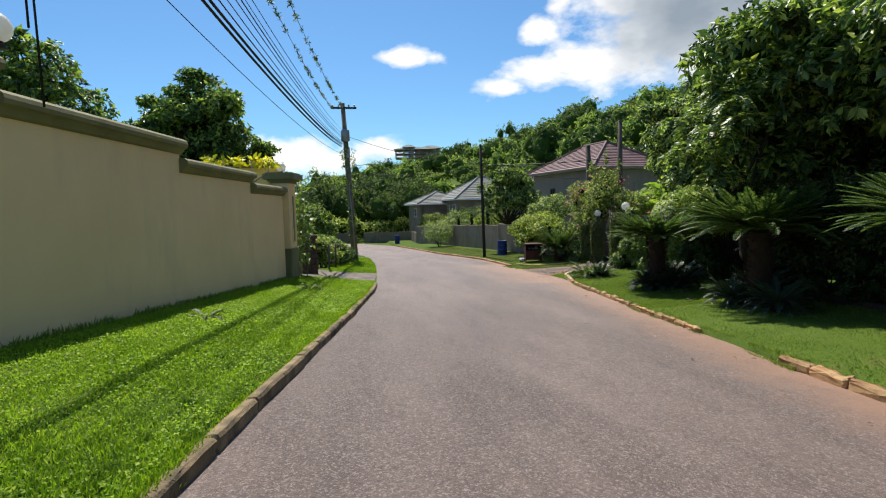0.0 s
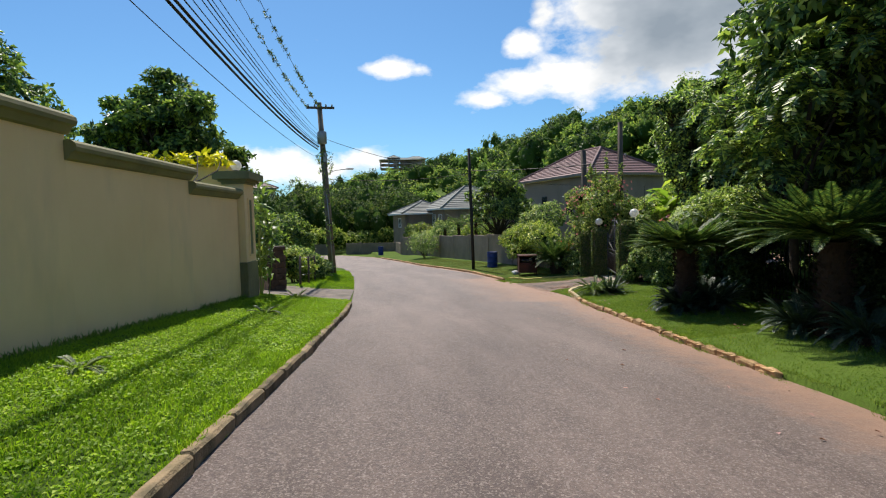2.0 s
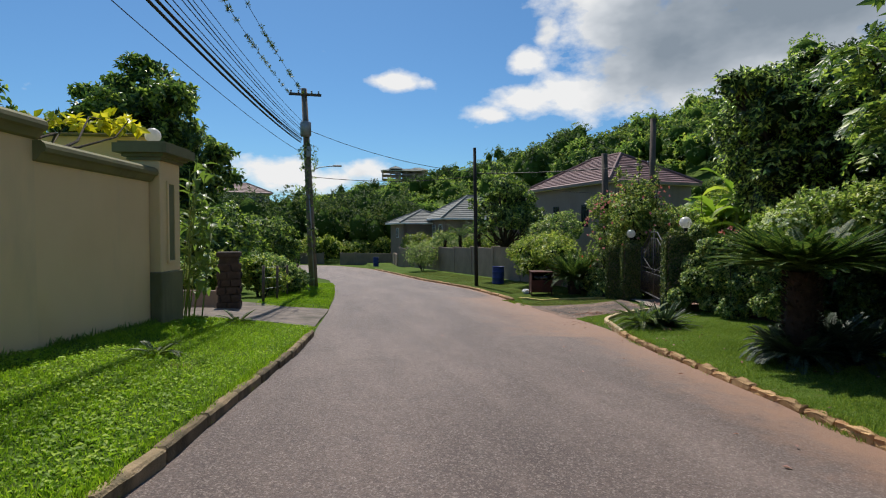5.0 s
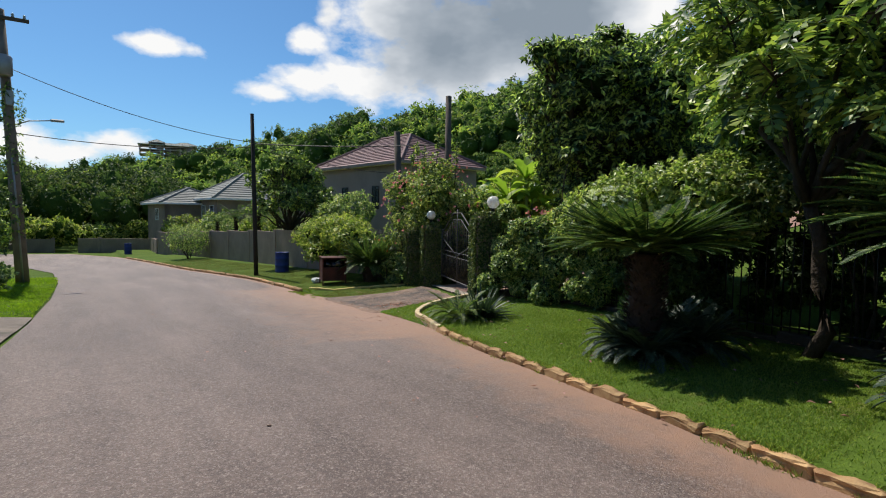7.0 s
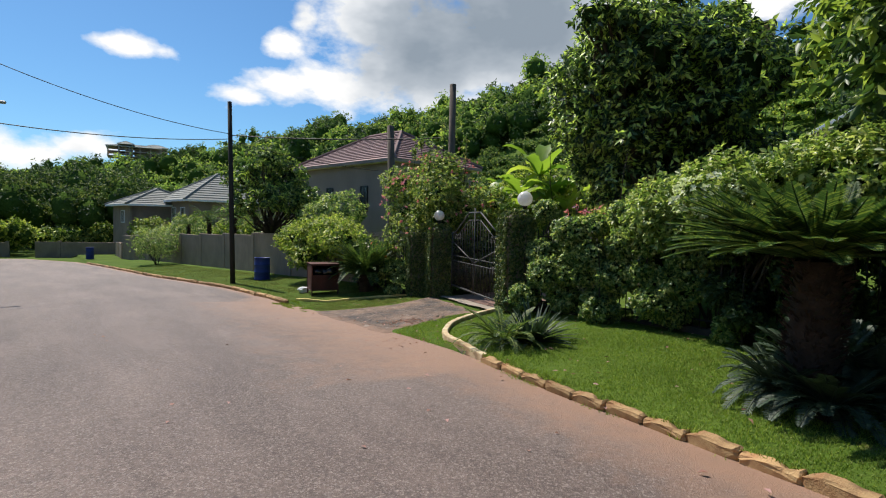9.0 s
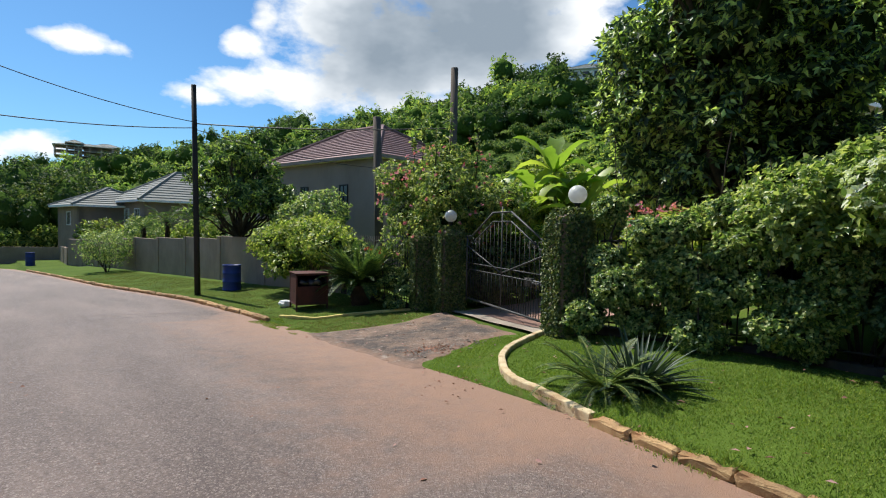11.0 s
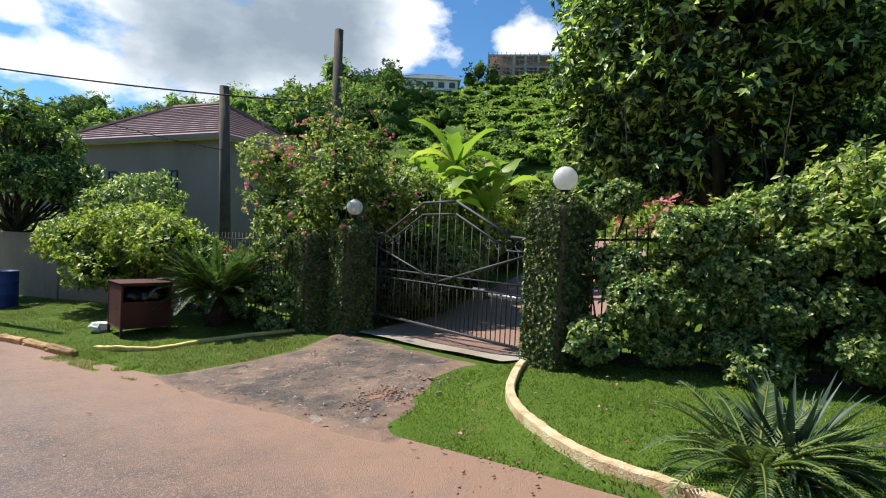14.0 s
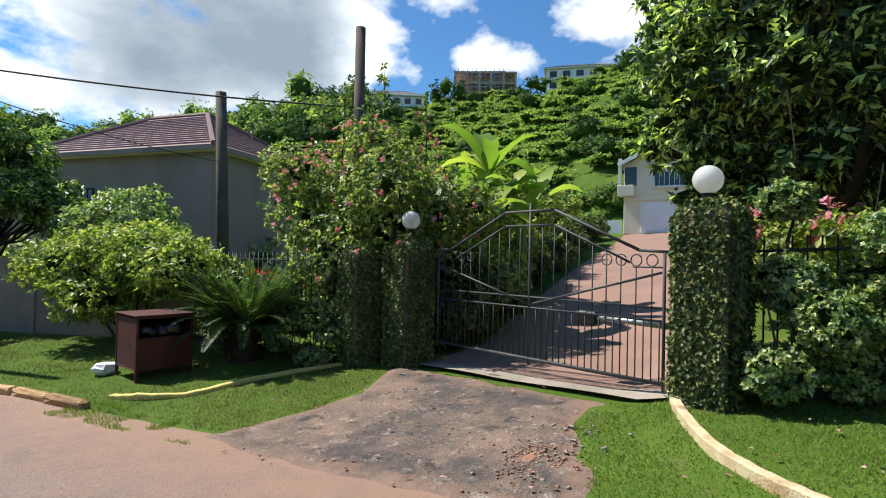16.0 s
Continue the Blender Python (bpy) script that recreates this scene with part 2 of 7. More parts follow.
M = {
    "ground": ground_material(),
    "asphalt": asphalt_material(),
    "apron": apron_material(),
    "concrete": mottled("pale_concrete", rgb(0.36, 0.30, 0.24), rgb(0.27, 0.225, 0.18), 1.5, 50, relief=0.5, stain=rgb(0.16, 0.14, 0.10)),
    "old_concrete": mottled("old_broken_concrete", rgb(0.23, 0.185, 0.15), rgb(0.12, 0.10, 0.085), 2.2, 30, relief=0.8, deep=0.02, stain=rgb(0.07, 0.065, 0.045)),
    "kerb_yellow": mottled("yellow_painted_kerb", rgb(0.62, 0.43, 0.21), rgb(0.40, 0.20, 0.09), 6.0, 60, relief=0.7, deep=0.012, stain=rgb(0.13, 0.085, 0.05), per_object=0.45),
    "kerb_cream": mottled("cream_painted_kerb", rgb(0.70, 0.60, 0.38), rgb(0.50, 0.34, 0.18), 5.5, 60, relief=0.9, deep=0.014, stain=rgb(0.30, 0.15, 0.07)),
    "kerb_edge": mottled("yellow_edging_paint", rgb(0.78, 0.62, 0.20), rgb(0.62, 0.47, 0.17), 4.5, 60, relief=0.6, deep=0.01, stain=rgb(0.22, 0.17, 0.09)),
    "kerb_stone": mottled("mossy_stone", rgb(0.44, 0.31, 0.18), rgb(0.22, 0.17, 0.09), 4.0, 40, relief=0.9, deep=0.02, stain=rgb(0.05, 0.05, 0.03), per_object=0.5),
    "beige": mottled("beige_stucco", rgb(0.89, 0.645, 0.36), rgb(0.82, 0.58, 0.31), 0.7, 120, 0.9, relief=0.25, deep=0.004, stain=rgb(0.60, 0.47, 0.28)),
    "olive": mottled("olive_paint", rgb(0.235, 0.215, 0.105), rgb(0.18, 0.17, 0.085), 1.4, 90, 0.8, relief=0.3, deep=0.004, stain=rgb(0.07, 0.07, 0.04)),
    "block": mottled("bare_block_wall", rgb(0.33, 0.25, 0.20), rgb(0.235, 0.18, 0.14), 0.9, 40, 0.95, relief=0.6, deep=0.01, stain=rgb(0.13, 0.105, 0.09)),
    "render_grey": mottled("grey_render", rgb(0.345, 0.265, 0.225), rgb(0.29, 0.225, 0.19), 0.5, 60, 0.95, relief=0.3, deep=0.006, stain=rgb(0.18, 0.145, 0.125)),
    "white_wall": mottled("cream_house_paint", rgb(0.80, 0.72, 0.56), rgb(0.72, 0.64, 0.49), 0.5, 60, 0.8, relief=0.2, deep=0.004),
    "site_concrete": mottled("raw_site_concrete", rgb(0.62, 0.46, 0.39), rgb(0.50, 0.37, 0.31), 0.4, 8, 0.9, relief=0.2, deep=0.02),
    "white": mottled("white_paint", rgb(0.82, 0.82, 0.82), rgb(0.72, 0.72, 0.73), 0.6, 60, 0.7, relief=0.15, deep=0.003),
    "tile_red": mottled("maroon_roof_tile", rgb(0.27, 0.155, 0.145), rgb(0.20, 0.12, 0.115), 1.2, 30, 0.7, relief=0.4, deep=0.008, per_object=0.2),
    "tile_grey": mottled("grey_roof_tile", rgb(0.28, 0.285, 0.255), rgb(0.20, 0.205, 0.185), 0.8, 30, 0.75, relief=0.4, deep=0.008, per_object=0.2),
    "wood_pole": mottled("weathered_pole_timber", rgb(0.135, 0.105, 0.085), rgb(0.075, 0.06, 0.05), 2.0, 50, 0.9, relief=0.7, deep=0.01),
    "wood_grey": mottled("bleached_pole_timber", rgb(0.25, 0.205, 0.17), rgb(0.14, 0.115, 0.095), 2.0, 50, 0.9, relief=0.7, deep=0.01),
    "wood_dark": mottled("tarred_timber", rgb(0.02, 0.018, 0.017), rgb(0.035, 0.03, 0.027), 2.0, 50, 0.85, relief=0.6, deep=0.008),
    "bark": mottled("bark", rgb(0.07, 0.053, 0.037), rgb(0.034, 0.026, 0.019), 3.0, 25, 0.95, relief=0.9, deep=0.03),
    "cycad_trunk": mottled("shaggy_trunk", rgb(0.035, 0.022, 0.015), rgb(0.066, 0.041, 0.027), 6.0, 30, 0.95, relief=0.9, deep=0.03),
    "iron": mottled("grey_painted_iron", rgb(0.085, 0.085, 0.085), rgb(0.05, 0.05, 0.05), 3.0, 60, 0.6, 0.2, relief=0.2, deep=0.002),
    "iron_black": mottled("black_iron", rgb(0.022, 0.022, 0.022), rgb(0.04, 0.035, 0.03), 3.0, 60, 0.5, 0.3, relief=0.2, deep=0.002),
    "rust": mottled("maroon_rusty_steel", rgb(0.10, 0.028, 0.022), rgb(0.055, 0.02, 0.016), 2.5, 50, 0.65, 0.2, relief=0.4, deep=0.004, stain=rgb(0.03, 0.015, 0.012)),
    "blue": mottled("blue_plastic", rgb(0.02, 0.045, 0.22), rgb(0.015, 0.03, 0.15), 2.0, 60, 0.45, relief=0.15, deep=0.002),
    "steel": mottled("galvanised_steel", rgb(0.38, 0.39, 0.40), rgb(0.28, 0.29, 0.30), 3.0, 60, 0.5, 0.6, relief=0.2, deep=0.002),
    "cable": mottled("black_cable", rgb(0.012, 0.012, 0.013), rgb(0.02, 0.02, 0.02), 3.0, 60, 0.6, relief=0.1, deep=0.001),
    "globe": opal_material(),
    "brick_red": mottled("red_drive_paving", rgb(0.31, 0.185, 0.140), rgb(0.245, 0.150, 0.115), 0.8, 30, 0.9, relief=0.3, deep=0.006),
    "stone_dark": mottled("dark_field_stone", rgb(0.085, 0.065, 0.055), rgb(0.045, 0.036, 0.03), 5.0, 40, 0.95, relief=0.8, deep=0.02),
    "red_earth": mottled("red_earth", rgb(0.42, 0.20, 0.13), rgb(0.28, 0.15, 0.10), 3.0, 30, 0.95, relief=1.0, deep=0.03),
    "bag": mottled("shiny_refuse_bag", rgb(0.010, 0.009, 0.010), rgb(0.018, 0.014, 0.016), 8.0, 30, 0.22, relief=0.6, deep=0.02, spec=0.6),
    "glass": mottled("dark_window_glass", rgb(0.02, 0.025, 0.03), rgb(0.03, 0.035, 0.04), 2.0, 20, 0.12, relief=0.02, deep=0.001, spec=0.6),
    "leaf_mango": leafy("mango_leaf", rgb(0.008, 0.022, 0.006), rgb(0.015, 0.038, 0.008), rgb(0.18, 0.29, 0.055), 0.40, 0.36, 0.45, 3.1),
    "leaf_tree": leafy("tree_leaf", rgb(0.012, 0.034, 0.009), rgb(0.036, 0.086, 0.016), rgb(0.16, 0.26, 0.04), 0.42, 0.38, 0.4, 2.2),
    "leaf_light": leafy("light_shrub_leaf", rgb(0.035, 0.08, 0.012), rgb(0.095, 0.185, 0.022), rgb(0.25, 0.34, 0.06), 0.42, 0.48, 0.4, 1.65),
    "leaf_arch": leafy("arching_shrub_leaf", rgb(0.036, 0.085, 0.017), rgb(0.10, 0.19, 0.032), rgb(0.25, 0.36, 0.085), 0.4, 0.45, 0.45, 1.7),
    "leaf_flower": leafy("flowering_shrub_leaf", rgb(0.028, 0.070, 0.014), rgb(0.078, 0.155, 0.026), rgb(0.23, 0.31, 0.07), 0.42, 0.45, 0.4, 1.8),
    "leaf_hedge": leafy("hedge_leaf", rgb(0.020, 0.056, 0.014), rgb(0.060, 0.125, 0.026), rgb(0.20, 0.28, 0.075), 0.4, 0.42, 0.45, 2.35),
    "leaf_ivy": leafy("creeping_fig_leaf", rgb(0.018, 0.045, 0.009), rgb(0.038, 0.078, 0.015), rgb(0.115, 0.165, 0.036), 0.5, 0.25, 0.3, 1.75),
    "leaf_cycad": leafy("cycad_leaf", rgb(0.014, 0.042, 0.010), rgb(0.028, 0.07, 0.014), rgb(0.085, 0.145, 0.024), 0.5, 0.34, 0.3, 1.85),
    "leaf_agave": leafy("sword_leaf", rgb(0.012, 0.032, 0.012), rgb(0.020, 0.048, 0.018), rgb(0.034, 0.068, 0.026), 0.48, 0.12, 0.35),
    "leaf_banana": leafy("banana_leaf", rgb(0.06, 0.15, 0.014), rgb(0.12, 0.24, 0.022), rgb(0.22, 0.34, 0.04), 0.4, 0.5),
    "leaf_ginger": leafy("ginger_leaf", rgb(0.03, 0.08, 0.012), rgb(0.06, 0.13, 0.018), rgb(0.13, 0.22, 0.035), 0.4, 0.45),
    # lumps inside far crowns, coloured darker as the shade between leaves
    "wood_shade_core": mottled("painted_wood_shade", rgb(0.045, 0.085, 0.018), rgb(0.075, 0.125, 0.027), 0.5, 3.0, 1.0, relief=1.0, deep=0.3, spec=0.0),
    # lumps inside crowns and hedges: inner shade put into a dark colour
    "shade_core": mottled("painted_crown_shade", rgb(0.018, 0.032, 0.011), rgb(0.034, 0.058, 0.018), 0.5, 3.0, 1.0, relief=1.0, deep=0.3, spec=0.0),
    "blade_dull": leafy("mown_grass_blade", rgb(0.060, 0.13, 0.014), rgb(0.092, 0.18, 0.020), rgb(0.140, 0.225, 0.034), 0.55, 0.42, 0.2, 1.62),
    # own tone of the dark woods; on hedge and shrubs it stands for shade
    "leaf_dark": leafy("dark_wood_and_shade_leaf", rgb(0.010, 0.028, 0.008), rgb(0.022, 0.055, 0.013), rgb(0.055, 0.10, 0.026), 0.6, 0.3, 0.2, 1.8, 0.07),
    "leaf_tree_far": leafy("road_end_leaf", rgb(0.014, 0.038, 0.010), rgb(0.032, 0.072, 0.016), rgb(0.09, 0.14, 0.03), 0.6, 0.3, 0.2, 1.7, 0.07),
    "leaf_wood": leafy("far_wood_leaf", rgb(0.022, 0.06, 0.014), rgb(0.045, 0.10, 0.02), rgb(0.11, 0.17, 0.032), 0.6, 0.38, 0.2, 1.9, 0.07),
    "leaf_scrub": leafy("hill_scrub_leaf", rgb(0.04, 0.09, 0.018), rgb(0.075, 0.15, 0.024), rgb(0.15, 0.22, 0.035), 0.6, 0.42, 0.2, 2.6, 0.07),
    "leaf_yellow": leafy("croton_leaf", rgb(0.24, 0.36, 0.012), rgb(0.50, 0.58, 0.018), rgb(0.62, 0.72, 0.05), 0.4, 0.45, gain=1.0),
    "petal_pink": leafy("pink_petal", rgb(0.42, 0.13, 0.11), rgb(0.54, 0.24, 0.20), rgb(0.60, 0.38, 0.32), 0.6, 0.35, gain=1.0),
    "petal_red": leafy("red_petal", rgb(0.40, 0.03, 0.02), rgb(0.55, 0.07, 0.03), rgb(0.60, 0.16, 0.05), 0.6, 0.35, gain=1.0),
    "petal_white": leafy("white_petal", rgb(0.40, 0.58, 0.26), rgb(0.52, 0.74, 0.36), rgb(0.58, 0.80, 0.44), 0.6, 0.35, gain=1.0),
    "blade": leafy("grass_blade", rgb(0.085, 0.20, 0.010), rgb(0.138, 0.30, 0.013), rgb(0.225, 0.40, 0.024), 0.55, 0.4, 0.2, 1.45),
    "blade_verge": leafy("dry_verge_blade", rgb(0.070, 0.112, 0.022), rgb(0.105, 0.150, 0.032), rgb(0.17, 0.20, 0.06), 0.6, 0.35, 0.2, 1.3),
    "dry": leafy("dry_leaf", rgb(0.10, 0.07, 0.03), rgb(0.22, 0.16, 0.08), rgb(0.36, 0.29, 0.17), 0.8, 0.15, 0.2, gain=1.0),
}

# ---- helpers of this scene ----


def from_arrays(name, verts, faces, mat, parent=None, label="", smooth=False):
    me = bpy.data.meshes.new(name)
    me.from_pydata(verts if isinstance(verts, list) else verts.tolist(), [], faces if isinstance(faces, list) else faces.tolist())
    me.materials.append(M[mat])
    if smooth:
        me.polygons.foreach_set("use_smooth", np.ones(len(me.polygons), dtype=bool))
    me.update()
    ob = new(name, me)
    if parent:
        ob.parent = parent
    if label:
        ob["label"] = label
    return ob


def part(name, bm, mat, parent=None, label="", smooth=False):
    me = bpy.data.meshes.new(name)
    bm.to_mesh(me)
    bm.free()
    me.materials.append(M[mat])
    if smooth:
        for p in me.polygons:
            p.use_smooth = True
    ob = new(name, me)
    if parent:
        ob.parent = parent
    if label:
        ob["label"] = label
    return ob


def thing(name, x, y, z, turn=0.0, label="", category="", group="", kind=""):
    ob = new(name)
    ob.matrix_basis = pose(x, y, z, 0, 0, turn)
    ob.empty_display_size = 0.2
    return tagged(ob, label, category, group, kind)


def block(size, at=(0, 0, 0), bevel=0.0, rot=None):
    """A bmesh of one box, centred at `at`."""
    bm = bmesh.new()
    add_block(bm, size, at, rot)
    if bevel:
        bmesh.ops.bevel(bm, geom=bm.edges[:], offset=bevel, segments=1, affect="EDGES")
    return bm


def add_block(bm, size, at=(0, 0, 0), rot=None):
    m = Matrix.Translation(at) @ (rot.to_matrix().to_4x4() if rot else Matrix()) @ Matrix.Diagonal((*size, 1))
    bmesh.ops.create_cube(bm, size=1.0, matrix=m)


def rod_mesh(path, radii, sides=8, close=True):
    """Verts and faces of a round rod along a path, with its own radius at each point."""
    verts, faces = [], []
    path = [Vector(p) for p in path]
    for i, p in enumerate(path):
        d = (path[min(i + 1, len(path) - 1)] - path[max(i - 1, 0)]).normalized()
        side = d.cross(Vector((0, 0, 1)))
        side = side.normalized() if side.length > 0.05 else Vector((1, 0, 0))
        up = side.cross(d)
        r = radii[i] if isinstance(radii, (list, tuple)) else radii
        for k in range(sides):
            a = 2 * math.pi * k / sides
            verts.append(tuple(p + side * (r * math.cos(a)) + up * (r * math.sin(a))))
    for i in range(len(path) - 1):
        for k in range(sides):
            a, b = i * sides + k, i * sides + (k + 1) % sides
            faces.append((a, b, b + sides, a + sides))
    if close:
        faces.append(tuple(range(sides))[::-1])
        faces.append(tuple(range(len(verts) - sides, len(verts))))
    return verts, faces


def rod(name, path, radii, mat, parent=None, sides=8, label="", smooth=True):
    v, f = rod_mesh(path, radii, sides)
    return from_arrays(name, v, f, mat, parent, label, smooth)


def merged(pieces):
    verts, faces = [], []
    for v, f in pieces:
        n = len(verts)
        verts += list(v)
        faces += [tuple(i + n for i in q) for q in f]
    return verts, faces


def lathe(name, profile, mat, parent=None, sides=20, label="", at=(0, 0, 0)):
    verts, faces = [], []
    for r, z in profile:
        for k in range(sides):
            a = 2 * math.pi * k / sides
            verts.append((at[0] + r * math.cos(a), at[1] + r * math.sin(a), at[2] + z))
    for i in range(len(profile) - 1):
        for k in range(sides):
            a, b = i * sides + k, i * sides + (k + 1) % sides
            faces.append((a, b, b + sides, a + sides))
    faces.append(tuple(range(sides))[::-1])
    faces.append(tuple(range(len(verts) - sides, len(verts))))
    return from_arrays(name, verts, faces, mat, parent, label, True)


# ---- leaves ----


def unit(v):
    return v / np.maximum(np.linalg.norm(v, axis=1, keepdims=True), 1e-9)


def leaf_arrays(pos, along, normal, length, width, fold=0.25):
    """A folded four-cornered leaf at each place: base, side, tip, side."""
    n = len(pos)
    along = unit(along)
    side = unit(np.cross(normal, along))
    nor = np.cross(along, side)
    length, width = np.reshape(length, (-1, 1)), np.reshape(width, (-1, 1))
    v = np.empty((n, 4, 3))
    v[:, 0] = pos
    v[:, 1] = pos + along * length * 0.45 + side * width * 0.5 + nor * width * fold
    v[:, 2] = pos + along * length - nor * length * 0.08
    v[:, 3] = pos + along * length * 0.45 - side * width * 0.5 + nor * width * fold
    idx = np.arange(n)[:, None] * 4
    f = np.concatenate([idx + np.array([[0, 1, 2]]), idx + np.array([[0, 2, 3]])])
    return v.reshape(-1, 3), f


def tri_mesh(name, verts, faces, mat, parent=None, label=""):
    """A mesh of triangles straight from arrays."""
    me = bpy.data.meshes.new(name)
    nv, nf = len(verts), len(faces)
    me.vertices.add(nv)
    me.vertices.foreach_set("co", np.ascontiguousarray(verts, dtype=np.float32).ravel())
    me.loops.add(nf * 3)
    me.loops.foreach_set("vertex_index", np.ascontiguousarray(faces, dtype=np.int32).ravel())
    me.polygons.add(nf)
    me.polygons.foreach_set("loop_start", np.arange(0, nf * 3, 3, dtype=np.int32))
    me.materials.append(M[mat])
    me.update(calc_edges=True)
    me.validate()
    ob = new(name, me)
    if parent:
        ob.parent = parent
    if label:
        ob["label"] = label
    return ob


def tufts(rng, blobs, count, per, length, width, droop=0.35, spread=1.0, shell=0.55, flat=0.0, upper=0.0):
    """Leaves in tufts through the outer part of a set of ellipsoids, thinner below, with an uneven outline."""
    blobs = np.array(blobs, dtype=float)
    vol = (blobs[:, 3] * blobs[:, 4] + blobs[:, 4] * blobs[:, 5] + blobs[:, 3] * blobs[:, 5])
    which = rng.choice(len(blobs), size=count, p=vol / vol.sum())
    d = unit(rng.normal(size=(count, 3)))
    if upper:
        up = rng.random(count) < upper
        d[up, 2] = np.abs(d[up, 2])
    r = shell + (1.0 - shell) * np.sqrt(rng.random((count, 1))) + np.where(rng.random((count, 1)) < 0.12, 0.22 * rng.random((count, 1)), 0.0)
    lump = 0.10 * np.sin(d[:, :1] * 7 + which[:, None] * 1.7) + 0.10 * np.sin(d[:, 1:2] * 6 + d[:, 2:3] * 5 + which[:, None])
    c = blobs[which, :3] + d * blobs[which, 3:6] * (r + lump)
    out = unit(d / blobs[which, 3:6])
    # each tuft: a whorl of leaves opening round one twig end
    twig = unit(out * 0.8 + rng.normal(size=(count, 3)) * 0.42 + np.array([0, 0, 0.30 + flat]))
    e1 = unit(np.cross(twig, unit(rng.normal(size=(count, 3)))))
    e2 = np.cross(twig, e1)
    phi = np.tile(np.arange(per) * (2 * math.pi / per), (count, 1)) + rng.normal(size=(count, per)) * 0.35
    cone = radians(62) + rng.normal(size=(count, per, 1)) * 0.28
    ring = e1[:, None, :] * np.cos(phi)[..., None] + e2[:, None, :] * np.sin(phi)[..., None]
    along = (twig[:, None, :] * np.cos(cone) + ring * np.sin(cone)).reshape(-1, 3)
    along[:, 2] -= droop * (0.6 + 0.8 * rng.random(count * per))
    slide = rng.random((count, per, 1)) * length * 0.7 * spread
    pos = (c[:, None, :] - twig[:, None, :] * slide).reshape(-1, 3) + rng.normal(size=(count * per, 3)) * length * 0.10 * spread
    nor = np.repeat(twig, per, axis=0) + rng.normal(size=(count * per, 3)) * 0.35 + np.array([0, 0, 0.25])
    k = 0.65 + 0.7 * rng.random(count * per)
    return leaf_arrays(pos, along, nor, length * k, width * k)


def limb_mesh(rng, base, top, r0, r1, bends=4, wobble=0.12):
    base, top = Vector(base), Vector(top)
    pts, radii = [], []
    ln = (top - base).length
    for i in range(bends + 1):
        u = i / bends
        p = base.lerp(top, u)
        if 0 < i < bends:
            p += Vector(rng.normal(size=3)) * ln * wobble * 0.3
        pts.append(tuple(p))
        radii.append(r0 + (r1 - r0) * u)
    return rod_mesh(pts, radii, 7)


def ico_template():
    bm = bmesh.new()
    bmesh.ops.create_icosphere(bm, subdivisions=1, radius=1.0)
    v = np.array([tuple(q.co) for q in bm.verts])
    f = np.array([[q.index for q in p.verts] for p in bm.faces])
    bm.free()
    return v, f


ICO_V, ICO_F = ico_template()


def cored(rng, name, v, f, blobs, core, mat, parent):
    """Leaves and, where core is given, lumps coloured dark for the inner shade."""
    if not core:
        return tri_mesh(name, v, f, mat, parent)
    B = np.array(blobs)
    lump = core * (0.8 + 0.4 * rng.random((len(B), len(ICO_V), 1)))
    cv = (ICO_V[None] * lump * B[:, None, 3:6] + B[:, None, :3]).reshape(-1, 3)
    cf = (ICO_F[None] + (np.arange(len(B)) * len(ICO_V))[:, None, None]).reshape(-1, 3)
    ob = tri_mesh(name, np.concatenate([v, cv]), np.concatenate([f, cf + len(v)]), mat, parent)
    ob.data.materials.append(M["shade_core"])
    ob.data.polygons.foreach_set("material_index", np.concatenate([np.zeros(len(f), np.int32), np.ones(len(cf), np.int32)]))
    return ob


def tree(name, x, y, z, blobs, trunk_r, fork, leaves, per, length, width, mat, label, category="tree", seed=1, droop=0.35, group="", shell=0.55, bark="bark", core=0.0, sprays=0):
    """A tree: tapered trunk, limbs to each lobe of the crown, and the leaves. blobs are relative to the foot."""
    rng = np.random.default_rng(seed)
    blobs = list(blobs)
    lobes = len(blobs)
    for k in range(sprays):
        bx, by, bz, rx, ry, rz = blobs[k % lobes]
        d = rng.normal(size=3)
        d = d / np.linalg.norm(d)
        s = 0.32 + 0.16 * rng.random()
        blobs.append((bx + d[0] * rx * 1.1, by + d[1] * ry * 1.1, bz + d[2] * rz * 1.1, rx * s, ry * s, rz * s * 0.7))
    t = thing(name, x, y, z, 0, label, category, group)
    pieces = [limb_mesh(rng, (0, 0, -0.15), (0.05, 0.05, fork), trunk_r, trunk_r * 0.75)]
    rod_v, rod_f = merged(pieces)
    from_arrays("trunk", rod_v, rod_f, bark, t, smooth=True)
    limbs = []
    for bx, by, bz, rx, ry, rz in blobs:
        limbs.append(limb_mesh(rng, (0.05, 0.05, fork - 0.05), (bx, by, bz), trunk_r * 0.55, trunk_r * 0.14, 5))
        for _ in range(4):
            d = rng.normal(size=3)
            d /= np.linalg.norm(d)
            limbs.append(limb_mesh(rng, (bx * 0.75 + 0.01, by * 0.75, fork + (bz - fork) * 0.75), (bx + d[0] * rx * 0.8, by + d[1] * ry * 0.8, bz + d[2] * rz * 0.75), trunk_r * 0.2, 0.012, 3))
    lv, lf = merged(limbs)
    from_arrays("limb", lv, lf, bark, t, smooth=True)
    v, f = tufts(rng, blobs, leaves, per, length, width, droop, shell=shell)
    cored(rng, "crown", v, f, blobs, core, mat, t)
    return t


